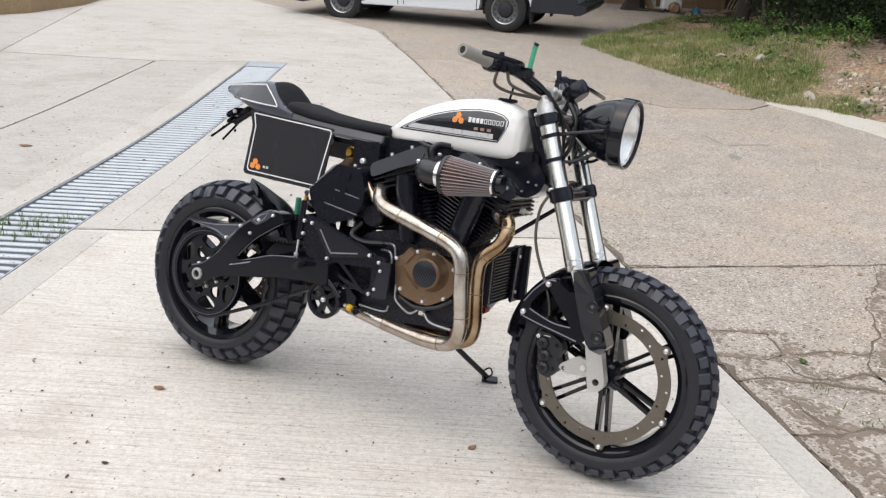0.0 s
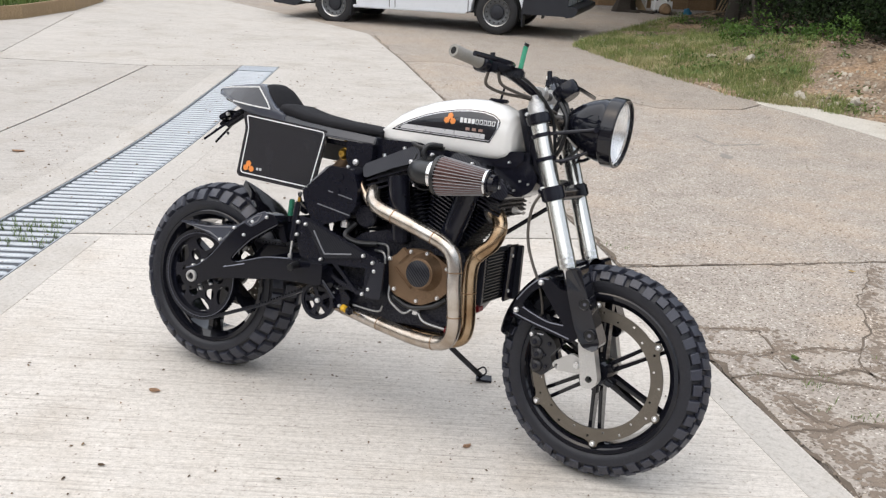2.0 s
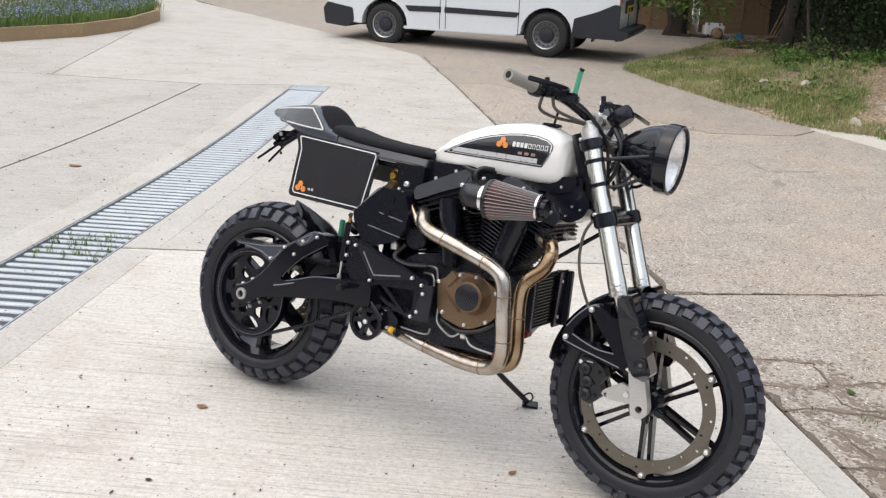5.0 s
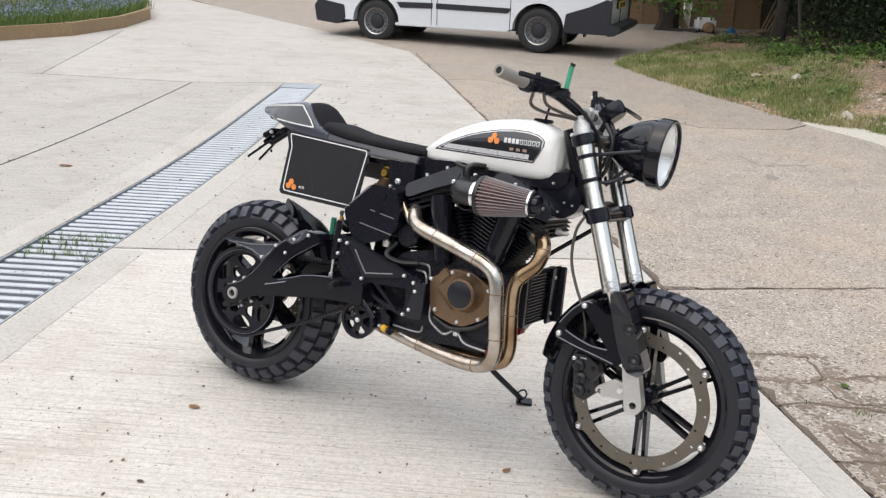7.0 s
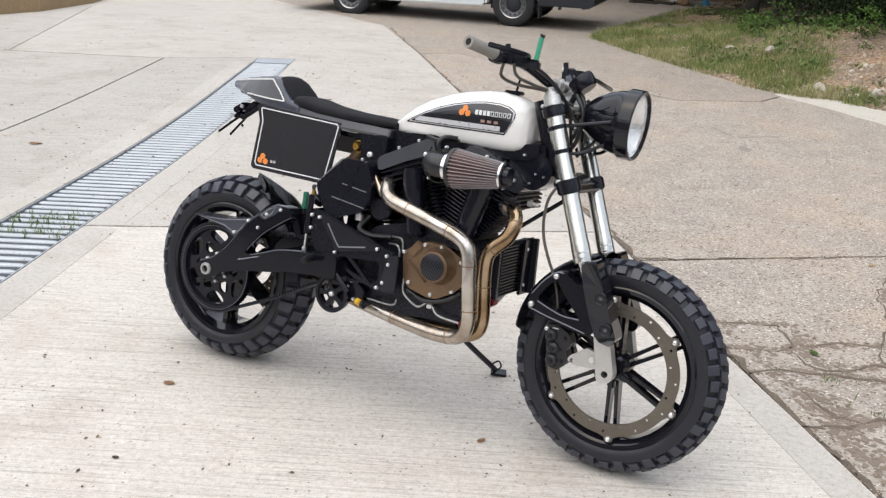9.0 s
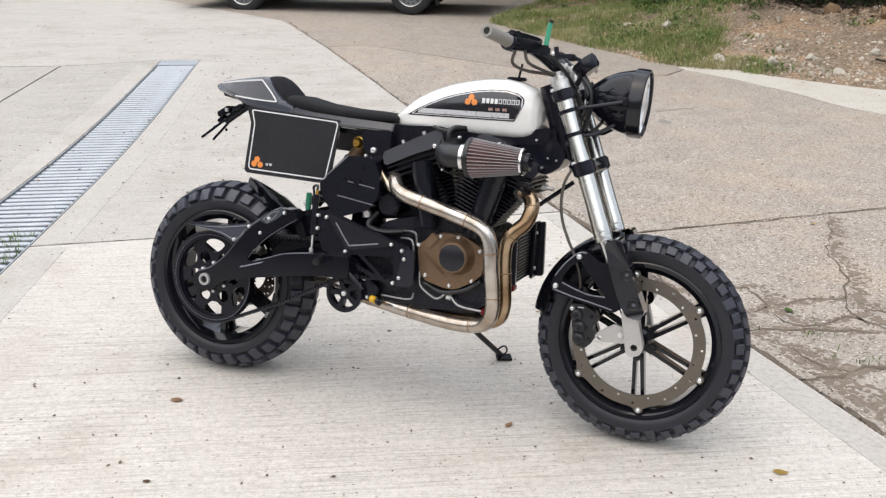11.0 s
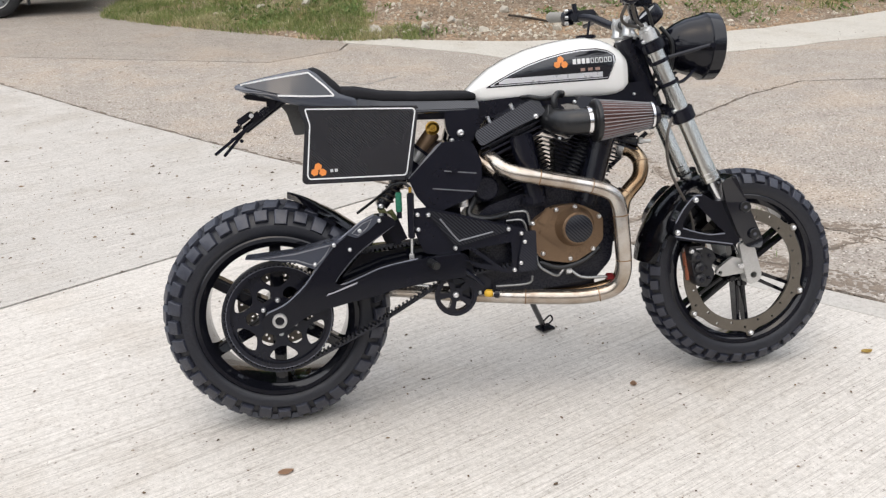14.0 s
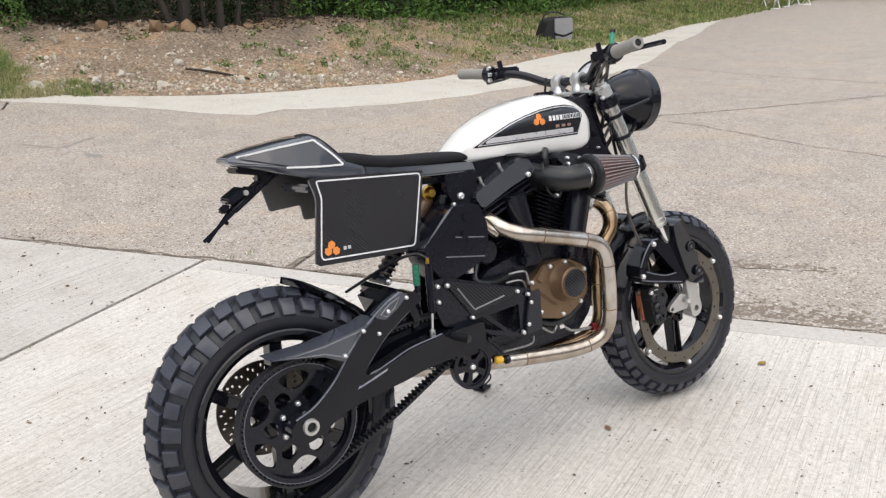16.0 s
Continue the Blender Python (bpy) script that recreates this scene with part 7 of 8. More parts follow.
# hump: a wedge that is sharp behind and slopes to the seat in front
b = bmesh.new()
hump = []
for x, w, z0, z1, wt in ((-0.048, 0.040, 0.944, 0.955, 0.032), (-0.020, 0.070, 0.932, 0.962, 0.052), (0.04, 0.094, 0.915, 0.972, 0.064), (0.10, 0.106, 0.895, 0.980, 0.072), (0.148, 0.106, 0.880, 0.985, 0.076), (0.172, 0.103, 0.875, 0.972, 0.080), (0.20, 0.101, 0.868, 0.940, 0.088), (0.225, 0.099, 0.862, 0.916, 0.094), (0.27, 0.097, 0.854, 0.899, 0.094), (0.34, 0.095, 0.848, 0.887, 0.090), (0.45, 0.094, 0.843, 0.878, 0.082), (0.55, 0.088, 0.839, 0.872, 0.076), (0.602, 0.085, 0.837, 0.868, 0.074)):
    mid = z0 + (z1 - z0) * 0.22
    hump.append([b.verts.new((x, s * u, z)) for s, u, z in ((-1, w * 0.9, z0), (-1, w, mid), (-1, wt, z1 - 0.003), (-1, wt * 0.8, z1), (1, wt * 0.8, z1), (1, wt, z1 - 0.003), (1, w, mid), (1, w * 0.9, z0))])
rail = bmesh.new()
tail = [[rail.verts.new(v.co) for v in row] for row in hump[8:]]
for bm, rows in ((b, hump[:9]), (rail, tail)):
    for a, c in zip(rows, rows[1:]):
        for i in range(8):
            bm.faces.new((a[i], a[(i + 1) % 8], c[(i + 1) % 8], c[i]))
    bm.faces.new(rows[0])
    bm.faces.new(rows[-1][::-1])
bmesh.ops.delete(b, geom=[v for v in b.verts if not v.link_faces], context="VERTS")
bmesh.ops.recalc_face_normals(rail, faces=rail.faces)
part("seat_base", bevel_sharp(rail, 0.003, 2, 0.7), M_PANEL, tl, "grey carbon seat base", angle=50)
bmesh.ops.recalc_face_normals(b, faces=b.faces)
part("hump", bevel_sharp(b, 0.003, 2, 0.7), M_CARBON2, tl, angle=50)


def board_y(x):
    return 0.1095 - 0.052 * x


def board(s):
    """One number board, upright beside the seat."""
    out = rounded([(0.112, 0.890), (0.434, 0.866), (0.432, 0.850), (0.401, 0.680), (0.392, 0.669), (0.114, 0.682), (0.106, 0.691), (0.128, 0.84)], 0.012)
    m = plate(out, -0.004, 0.004, (), 0.002)
    for v in m.verts:
        lean = board_y(v.co.x)
        v.co.y = s * lean + v.co.y
    return m


part("number_board", board(-1), M_BOARD, tl, "black carbon side number board")
# left board, with the light on its inner face put into its colour
lb = plate(rounded([(0.06, 0.895), (0.078, 0.868), (0.094, 0.803), (0.178, 0.807), (0.183, 0.768), (0.40, 0.760), (0.43, 0.866)], 0.006), 0.100, 0.106, (), 0.0015)
part("number_board", lb, M_GREYP, tl, "carbon side board, coloured grey for sky light on its inner face")


def on_board(bm, lift):
    for v in bm.verts:
        v.co.y += -board_y(v.co.x) - lift
    return bm


part("board_line", on_board(ring_band(rounded([(0.132, 0.880), (0.420, 0.860), (0.424, 0.852), (0.389, 0.690), (0.383, 0.683), (0.127, 0.695), (0.122, 0.704), (0.141, 0.838)], 0.006), 0.0036, 0.0, 0.001), 0.0052), M_LINE, tl, "white pinstripe")


def hexagon(x, z, r, y, turn=0):
    return plate([(x + r * math.cos(radians(60 * i + turn)), z + r * math.sin(radians(60 * i + turn))) for i in range(6)], y, y + 0.001, (), 0)


for x, z in ((0.152, 0.7265), (0.1415, 0.7125), (0.163, 0.7105)):
    part("orange_mark", on_board(hexagon(x, z, 0.0104, 0.0, 15), 0.0055), M_ORANGE, tl)
for i in range(2):
    part("grey_mark", on_board(box((0.187 + 0.012 * i, 0, 0.713), (0.008, 0.001, 0.008), 0), 0.0052), M_SILVER, tl)


def hump_y(x, z):
    """Outer side of the hump at a place."""
    k = [(-0.048, 0.040, 0.944, 0.955, 0.032), (-0.020, 0.070, 0.932, 0.962, 0.052), (0.04, 0.094, 0.915, 0.972, 0.064), (0.10, 0.106, 0.895, 0.980, 0.072), (0.148, 0.106, 0.880, 0.985, 0.076), (0.172, 0.103, 0.875, 0.972, 0.080), (0.20, 0.101, 0.868, 0.940, 0.088), (0.225, 0.099, 0.862, 0.916, 0.094), (0.27, 0.097, 0.854, 0.899, 0.094)]
    for a, c in zip(k, k[1:]):
        if a[0] <= x <= c[0]:
            t = (x - a[0]) / (c[0] - a[0])
            _, w, z0, z1, wt = [p + (q3 - p) * t for p, q3 in zip(a, c)]
            mid = z0 + (z1 - z0) * 0.22
            return w + (wt - w) * min(1, max(0, (z - mid) / (z1 - 0.003 - mid)))
    return 0.1


def hump_line(pts):
    path = smooth_path([(x, 0, z) for x, z in pts], 5)
    for p in path:
        p.y = -hump_y(p.x, p.z) - 0.0042
    return sweep(path, [(-0.0008, -0.0022), (0.0008, -0.0022), (0.0008, 0.0022), (-0.0008, 0.0022)])


for pts in ([(-0.03, 0.955), (0.06, 0.966), (0.15, 0.974)], [(0.15, 0.974), (0.19, 0.936), (0.212, 0.910)], [(0.066, 0.9205), (0.15, 0.9125), (0.212, 0.909)]):
    part("hump_line", hump_line(pts), M_LINE, tl)
# hump carbon again, coloured darker to paint a weaker sky reflection
b = bmesh.new()
rows = []
for i in range(37):
    x = -0.024 + 0.234 * i / 36
    lo = along([(-0.05, 0.9585), (0.085, 0.9205), (0.15, 0.9145), (0.22, 0.911)], x)
    hi = max(lo + 0.0002, along([(-0.05, 0.9525), (0.06, 0.9645), (0.148, 0.9725), (0.19, 0.934), (0.22, 0.902)], x))
    rows.append([b.verts.new((x, -hump_y(x, lo + (hi - lo) * k / 4) - 0.0036, lo + (hi - lo) * k / 4)) for k in range(5)])
for a, c in zip(rows, rows[1:]):
    for k in range(4):
        b.faces.new((a[k], c[k], c[k + 1], a[k + 1]))
part("hump_panel", b, M_PANEL, tl, "tail panel coloured darker, as if reflecting less sky", angle=180)
part("undertray", box((0.20, 0.0, 0.852), (0.16, 0.15, 0.02), 0.006, (0, 8, 0)), M_CARBON2, tl)
# seat pads
seat = group_part("seat", "charcoal fabric seat and back pad")
b = loft([(0.222, 0.060, 0.885, 0.918), (0.235, 0.078, 0.885, 0.932), (0.27, 0.086, 0.885, 0.930), (0.34, 0.086, 0.875, 0.914), (0.44, 0.080, 0.868, 0.903), (0.53, 0.074, 0.866, 0.899), (0.58, 0.068, 0.866, 0.895), (0.600, 0.055, 0.868, 0.886)], 16, 3.2)
part("cushion", b, M_SEAT, seat, angle=60)
b = loft([(0.146, 0.040, 0.960, 0.980), (0.152, 0.056, 0.950, 0.987), (0.164, 0.066, 0.936, 0.989), (0.180, 0.072, 0.918, 0.982), (0.198, 0.074, 0.900, 0.968), (0.216, 0.073, 0.890, 0.950), (0.232, 0.068, 0.886, 0.933), (0.243, 0.058, 0.888, 0.920), (0.249, 0.045, 0.893, 0.910)], 16, 2.6)
part("back_pad", b, M_SEAT, seat, angle=60)
# tail light carrier
tb = group_part("plate_carrier", "folding black number plate carrier under the tail")
part("stem", cyl((0.085, 0.0, 0.915), (-0.038, 0.0, 0.832), 0.0135, 0.0115, seg=14, bevel=0.003), M_SATIN, tb)
part("knuckle", box((0.022, -0.012, 0.880), (0.032, 0.028, 0.020), 0.006, (0, -32, 8)), M_MATT, tb)
part("knuckle", box((-0.055, 0.006, 0.838), (0.026, 0.034, 0.013), 0.004, (0, -38, -6)), M_SATIN, tb)
part("clamp", box((0.0, 0.0, 0.868), (0.034, 0.04, 0.022), 0.006, (0, -35, 0)), M_SATIN, tb)
for y, x1, z1 in ((-0.018, -0.121, 0.774), (0.018, -0.101, 0.766)):
    part("arm", box(((x1 - 0.03) / 2, y, (z1 + 0.838) / 2), (math.hypot(x1 + 0.03, z1 - 0.838), 0.004, 0.0085), 0.0015, (0, -math.degrees(math.atan2(0.838 - z1, -0.03 - x1)), 0)), M_SATIN, tb)
    part("tab", box((x1 + 0.052, y, z1 + 0.038), (0.010, 0.005, 0.010), 0.002, (0, -40, 0)), M_SATIN, tb)
part("hinge", box((-0.03, 0.0, 0.866), (0.05, 0.064, 0.018), 0.004, (0, -30, 0)), M_SATIN, tb)
for y in (-0.034, 0.034):
    part("hinge_bolt", cyl((-0.012, y - 0.004, 0.872), (-0.012, y + 0.004, 0.872), 0.006), M_BOLT, tb)
part("tail_lamp", box((0.005, 0.0, 0.918), (0.065, 0.07, 0.014), 0.004, (0, 12, 0)), M_SATIN, tb)
part("lamp_bracket", box((0.045, 0.0, 0.90), (0.03, 0.03, 0.04), 0.005), M_SATIN, tb)

# fuel tank
tank = group_part("fuel_tank", "pearl white fuel tank with a black side panel")
tank.matrix_local = Matrix.Translation((0, 0.026, 0))
TS = [(0.572, 0.028, 0.864, 0.882), (0.585, 0.045, 0.861, 0.897), (0.61, 0.057, 0.859, 0.919), (0.65, 0.070, 0.857, 0.949), (0.70, 0.080, 0.855, 0.974), (0.76, 0.088, 0.852, 0.995), (0.82, 0.093, 0.850, 1.008), (0.88, 0.096, 0.848, 1.016), (0.93, 0.098, 0.846, 1.017), (0.97, 0.098, 0.846, 1.009), (1.00, 0.097, 0.849, 0.996), (1.02, 0.094, 0.856, 0.982), (1.036, 0.084, 0.867, 0.964), (1.045, 0.064, 0.883, 0.946), (1.048, 0.034, 0.898, 0.930)]
TP, TP_LOW = 2.6, 6.0


def tank_at(x):
    for a, c in zip(TS, TS[1:]):
        if a[0] <= x <= c[0]:
            t = (x - a[0]) / (c[0] - a[0])
            return [p + (q3 - p) * t for p, q3 in zip(a, c)]
    return TS[0] if x < TS[0][0] else TS[-1]


def tank_y(x, z):
    _, w, zb, zt = tank_at(x)
    k = abs((z - (zb + zt) / 2) / ((zt - zb) / 2))
    p = TP if z > (zb + zt) / 2 else TP_LOW
    return -w * max(0.0, 1 - k ** p) ** (1 / p)


fine = []
for a, c in zip(TS, TS[1:]):
    fine += [tuple(p + (q3 - p) * t for p, q3 in zip(a, c)) for t in (0, 0.25, 0.5, 0.75)]
part("shell", loft(fine + [TS[-1]], 32, TP, TP_LOW), M_WHITE, tank, angle=70)


def top_line(x):
    k = [(0.632, 0.8975), (0.665, 0.9155), (0.70, 0.9325), (0.75, 0.953), (0.796, 0.9665), (0.85, 0.978), (0.90, 0.9835), (0.945, 0.983), (0.975, 0.9765), (0.992, 0.966), (0.998, 0.958)]
    return along(k, x)


def low_line(x):
    return along([(0.632, 0.8965), (0.974, 0.8965), (0.986, 0.92), (0.998, 0.946)], x)


def tank_decal(name, x0, x1, zb, zt, lift, material, label="", nx=60, nz=12):
    bm = bmesh.new()
    rows = []
    for i in range(nx + 1):
        x = x0 + (x1 - x0) * i / nx
        lo, hi = zb(x), max(zb(x) + 1e-5, zt(x))
        rows.append([bm.verts.new((x, tank_y(x, lo + (hi - lo) * j / nz) - lift, lo + (hi - lo) * j / nz)) for j in range(nz + 1)])
    for a, c in zip(rows, rows[1:]):
        for j in range(nz):
            bm.faces.new((a[j], a[j + 1], c[j + 1], c[j]))
    return part(name, bm, material, tank, label, 60)


tank_decal("panel_border", 0.632, 0.998, low_line, top_line, 0.0012, M_DECAL)
tank_decal("silver_border", 0.645, 0.9945, lambda x: max(low_line(x) + 0.0035, 0.9), lambda x: top_line(x) - 0.003, 0.0018, M_SILVER)
tank_decal("dark_panel", 0.655, 0.991, lambda x: low_line(x) + 0.006, lambda x: top_line(x) - 0.0055, 0.0024, M_DECAL, "black side panel")
tank_decal("silver_stripe", 0.668, 0.958, lambda x: 0.9045, lambda x: min(0.9185, top_line(x) - 0.0075), 0.0030, M_SILVER, "pale silver stripe")


def tank_patch(x0, x1, z0, z1, material, name, lift=0.0036):
    tank_decal(name, x0, x1, lambda x: z0, lambda x: z1, lift, material, nx=3, nz=2)


for x, z in ((0.8405, 0.9585), (0.8300, 0.9455), (0.8505, 0.9445)):
    b = hexagon(x, z, 0.0098, 0.0, 15)
    for v in b.verts:
        v.co.y += tank_y(v.co.x, v.co.z) - 0.0042
    part("orange_mark", b, M_ORANGE, tank)
for i in range(9):
    x = 0.874 + 0.0127 * i
    tank_patch(x, x + 0.0095, 0.9435, 0.9575, M_LINE, "white_mark")
    if i > 3:
        tank_patch(x + 0.002, x + 0.0075, 0.9455, 0.9555, M_DECAL, "mark_gap", 0.0040)
for i in range(3):
    tank_patch(0.895 + 0.021 * i, 0.908 + 0.021 * i, 0.9235, 0.9315, M_ROSE, "rose_mark")
part("filler_cap", cyl((0.945, 0, 1.012), (0.945, 0, 1.023), 0.030, seg=32, bevel=0.003), M_SATIN, tank, "black filler cap")
part("breather_pin", cyl((0.95, 0.0, 1.02), (0.958, 0.0, 1.062), 0.0035), M_SATIN, tank)

# front fork
fk = group_part("front_fork", "upside-down aluminium front fork")
fx = lambda z: 1.112 + (0.97 - z) * 0.392
leg = lambda s, z: 0.0125 + 0.075 * (z - 0.6) + s * 0.1025
for s in (-1, 1):
    p0, p1 = Vector((fx(0.585), leg(s, 0.585), 0.585)), Vector((fx(0.965), leg(s, 0.965), 0.965))
    ot = part("outer_tube", lathe([(0.0, 0.0), (0.0235, 0.0), (0.0258, 0.003), (0.0258, 0.052), (0.0248, 0.058), (0.0248, 0.41), (0.021, 0.414), (0.0, 0.414)], 36, "z"), M_FORK, fk)
    ot.matrix_local = Matrix.Translation(p0) @ (p1 - p0).to_track_quat("Z", "Y").to_matrix().to_4x4()
    part("slider", cyl((fx(0.60), leg(s, 0.60), 0.60), (1.352, s * 0.096, 0.37), 0.0165, seg=24), M_CHROME, fk)
    for z in (0.597, 0.612):
        part("tube_ring", cyl((fx(z), leg(s, z), z), (fx(z + 0.003), leg(s, z), z + 0.003), 0.0264, seg=28), M_CHROME, fk)
    part("top_cap", shifted(lathe([(0.0, 0.052), (0.010, 0.052), (0.0115, 0.046), (0.0115, 0.040), (0.0185, 0.038), (0.020, 0.030), (0.0235, 0.028), (0.0245, 0.0), (0.0, 0.0)], 28, "z"), Matrix.Translation((fx(0.992), leg(s, 0.992), 0.992)) @ (p1 - p0).to_track_quat("Z", "Y").to_matrix().to_4x4()), M_CAST, fk, "silver fork cap")
    for z, h, r in ((0.930, 0.010, 0.029), (0.868, 0.010, 0.029)):
        part("collar", cyl((fx(z), leg(s, z), z), (fx(z + h), leg(s, z), z + h), r, seg=28, bevel=0.0015), M_SATIN, fk)
        part("collar_tab", box((fx(z) - 0.028, leg(s, z), z + 0.006), (0.018, 0.014, 0.016), 0.003, (0, 20, 0)), M_SATIN, fk)
    foot = rounded([(1.330, 0.40), (1.372, 0.41), (1.399, 0.305), (1.391, 0.285), (1.366, 0.276), (1.353, 0.285)], 0.008)
    part("axle_foot", plate(foot, s * 0.102 - 0.020, s * 0.102 + 0.016, [arc((1.374, 0.3045), 0.0095, 0, 330, 11)], 0.005, 2), M_CAST, fk, "cast aluminium axle foot")
    for z, h in ((0.964, 0.028), (0.764, 0.036)):
        y = leg(s, z)
        part("clamp", cyl((fx(z), y, z), (fx(z + h), y, z + h), 0.0335, seg=32, bevel=0.004), M_SATIN, fk)
        part("clamp_lug", box((fx(z) - 0.034, y, z + h / 2 + 0.006), (0.026, 0.024, h * 0.9), 0.005, (0, 20, 0)), M_SATIN, fk)
        bolt(fx(z) - 0.036, z + h / 2 + 0.010, y - 0.012, 0.006, fk)
for z, h in ((0.964, 0.028), (0.764, 0.036)):
    part("triple_yoke", box((fx(z) - 0.018, leg(0, z), z + h / 2 + 0.006), (0.085, 0.19, h * 0.85), 0.012, (0, 20, 0)), M_SATIN, fk)
part("top_bridge", box((fx(0.998) - 0.012, leg(0, 1.0), 1.000), (0.060, 0.17, 0.014), 0.005, (0, 20, 0)), M_CAST, fk, "silver cast top yoke")
part("front_axle", cyl((1.378, -0.09, 0.2985), (1.378, 0.11, 0.2985), 0.0125), M_SATIN, fk)
ct = rounded([(1.262, 0.318), (1.268, 0.33), (1.315, 0.362), (1.345, 0.352), (1.348, 0.31), (1.28, 0.306)], 0.008)
part("caliper_mount", plate(ct, -0.112, -0.098, [arc((1.276, 0.318), 0.006, 0, 330, 11)], 0.003), M_CAST, fk)
part("mount_bolt", lathe([(0.0, -0.008), (0.007, -0.008), (0.009, 0.0)], 16, "y", (1.335, -0.12, 0.335)), M_BOLT, fk)

# front wheel
fw = group_part("front_wheel", "gloss black front wheel with paired spokes and rim-mounted brake disc")
fw.matrix_local = Matrix.Translation((0, -0.008, 0)) @ Matrix.Rotation(radians(-1.6), 4, "X")
knobbly_tyre(fw, FW, 0.3015, 0.067, 0.060, 0.224, 40, 0.01, "deep block-pattern off-road front tyre")
part("rim", rim(FW, 0.224, 0.052, 0.200), M_GLOSS, fw)
part("hub", lathe([(0.0, -0.058), (0.030, -0.058), (0.036, -0.045), (0.040, -0.02), (0.040, 0.02), (0.036, 0.05), (0.0, 0.06)], 40, "y", FW), M_GLOSS, fw)
for i in range(6):
    a = radians(-86 + 60 * i)
    for s in (-1, 1):
        part("spoke", spoke(FW, a + s * 0.035, 0.03, 0.204, 0.0062, 0.0052, -0.006, 0.022, 0.016, s * 0.008), M_GLOSS, fw)
    part("hub_lug", box((FW[0] + 0.04 * math.cos(a), -0.03, FW[2] + 0.04 * math.sin(a)), (0.03, 0.05, 0.022), 0.006, (0, -math.degrees(a), 0)), M_GLOSS, fw)
bdisc = group_part("front_brake_disc", "large drilled brake disc fixed to the rim by six bolts")
part("ring", perforated(FW, 0.1525, 0.1865, -0.058, 0.006, 168, 5, lambda i, j: (i % 7 == 0 and j == (1 if (i // 7) % 2 else 3))), M_ROTOR, bdisc, "bronze-grey drilled ring")
for i in range(6):
    a = radians(-84 + 60 * i)
    ca, sa = math.cos(a), math.sin(a)
    tab = [(FW[0] + r * ca - u * sa, FW[2] + r * sa + u * ca) for r, u in ((0.183, -0.034), (0.192, -0.014), (0.204, -0.010), (0.207, 0.0), (0.204, 0.010), (0.192, 0.014), (0.183, 0.034))]
    part("tab", plate(tab, -0.0576, -0.0524, (), 0.001), M_ROTOR, bdisc)
    bolt(FW[0] + 0.1955 * ca, FW[2] + 0.1955 * sa, -0.059, 0.0085, bdisc, depth=0.008)
cal = group_part("front_caliper", "black six-piston front brake caliper")
co = rounded([(1.186, 0.402), (1.222, 0.404), (1.256, 0.386), (1.268, 0.362), (1.252, 0.340), (1.262, 0.318), (1.252, 0.294), (1.235, 0.278), (1.206, 0.284), (1.196, 0.33)], 0.007)
part("body", plate(co, -0.105, -0.066, (), 0.007, 3), M_CALIPER, cal)
for x, z, r in ((1.246, 0.372, 0.0055), (1.243, 0.306, 0.0055), (1.236, 0.338, 0.004)):
    part("caliper_bolt", lathe([(0.0, -0.005), (r * 0.8, -0.005), (r, -0.003), (r, 0.003)], 12, "y", (x, -0.106, z)), M_MATT, cal)
part("pale_mark", box((1.216, -0.1058, 0.394), (0.018, 0.001, 0.003), 0), M_SILVER, cal)
part("inner_body", plate(co, -0.046, -0.020, (), 0.006), M_SATIN, cal)
for x, z in ((1.212, 0.372), (1.222, 0.338), (1.222, 0.304)):
    part("piston_housing", lathe([(0.0, -0.013), (0.010, -0.012), (0.0165, -0.006), (0.0185, 0.004), (0.0185, 0.03)], 28, "y", (x - 0.006, -0.106, z)), M_CALIPER, cal)
    part("piston_cap", lathe([(0.0, -0.0035), (0.006, -0.0035), (0.007, 0.0)], 20, "y", (x - 0.006, -0.1185, z)), M_MATT, cal)
part("pad", plate([(1.188, 0.385), (1.196, 0.386), (1.200, 0.295), (1.193, 0.295)], -0.066, -0.046, (), 0), M_PAD, cal, "worn reddish brake pads")
part("spacer", box((1.228, -0.056, 0.395), (0.05, 0.022, 0.012), 0.002), M_SATIN, cal)
bolt(1.192, 0.390, -0.108, 0.0075, cal)

# fork guard and mudguard
fg = group_part("front_mudguard", "gloss black front mudguard with pierced side stays")
b = bmesh.new()
rows = []
for i in range(23):
    a = radians(170 - 68 * i / 22)
    r = 0.3185 + 0.004 * math.sin(math.pi * i / 22)
    half = 0.076 if i > 3 else 0.058 + 0.0045 * i
    rows.append([b.verts.new((FW[0] + (r - 0.042 * abs(u) ** 3.2) * math.cos(a), u * half, FW[2] + (r - 0.042 * abs(u) ** 3.2) * math.sin(a))) for u in [-1 + 2 * j / 10 for j in range(11)]])
for p, q2 in zip(rows, rows[1:]):
    for j in range(10):
        b.faces.new((p[j], p[j + 1], q2[j + 1], q2[j]))
bmesh.ops.solidify(b, geom=b.faces[:], thickness=0.003)
part("shell", b, M_LACQUER, fg)
stay = rounded([(1.128, 0.452), (1.138, 0.482), (1.165, 0.522), (1.198, 0.553), (1.222, 0.556), (1.262, 0.530), (1.292, 0.532), (1.332, 0.412), (1.312, 0.396), (1.24, 0.410), (1.14, 0.432)], 0.010)
sthole = rounded([(1.158, 0.474), (1.182, 0.510), (1.204, 0.530), (1.222, 0.508), (1.262, 0.462), (1.286, 0.438), (1.24, 0.440), (1.17, 0.456)], 0.008)
gout = rounded([(1.272, 0.585), (1.285, 0.598), (1.312, 0.606), (1.350, 0.515), (1.396, 0.408), (1.385, 0.388), (1.345, 0.392), (1.318, 0.44), (1.288, 0.52)], 0.010)


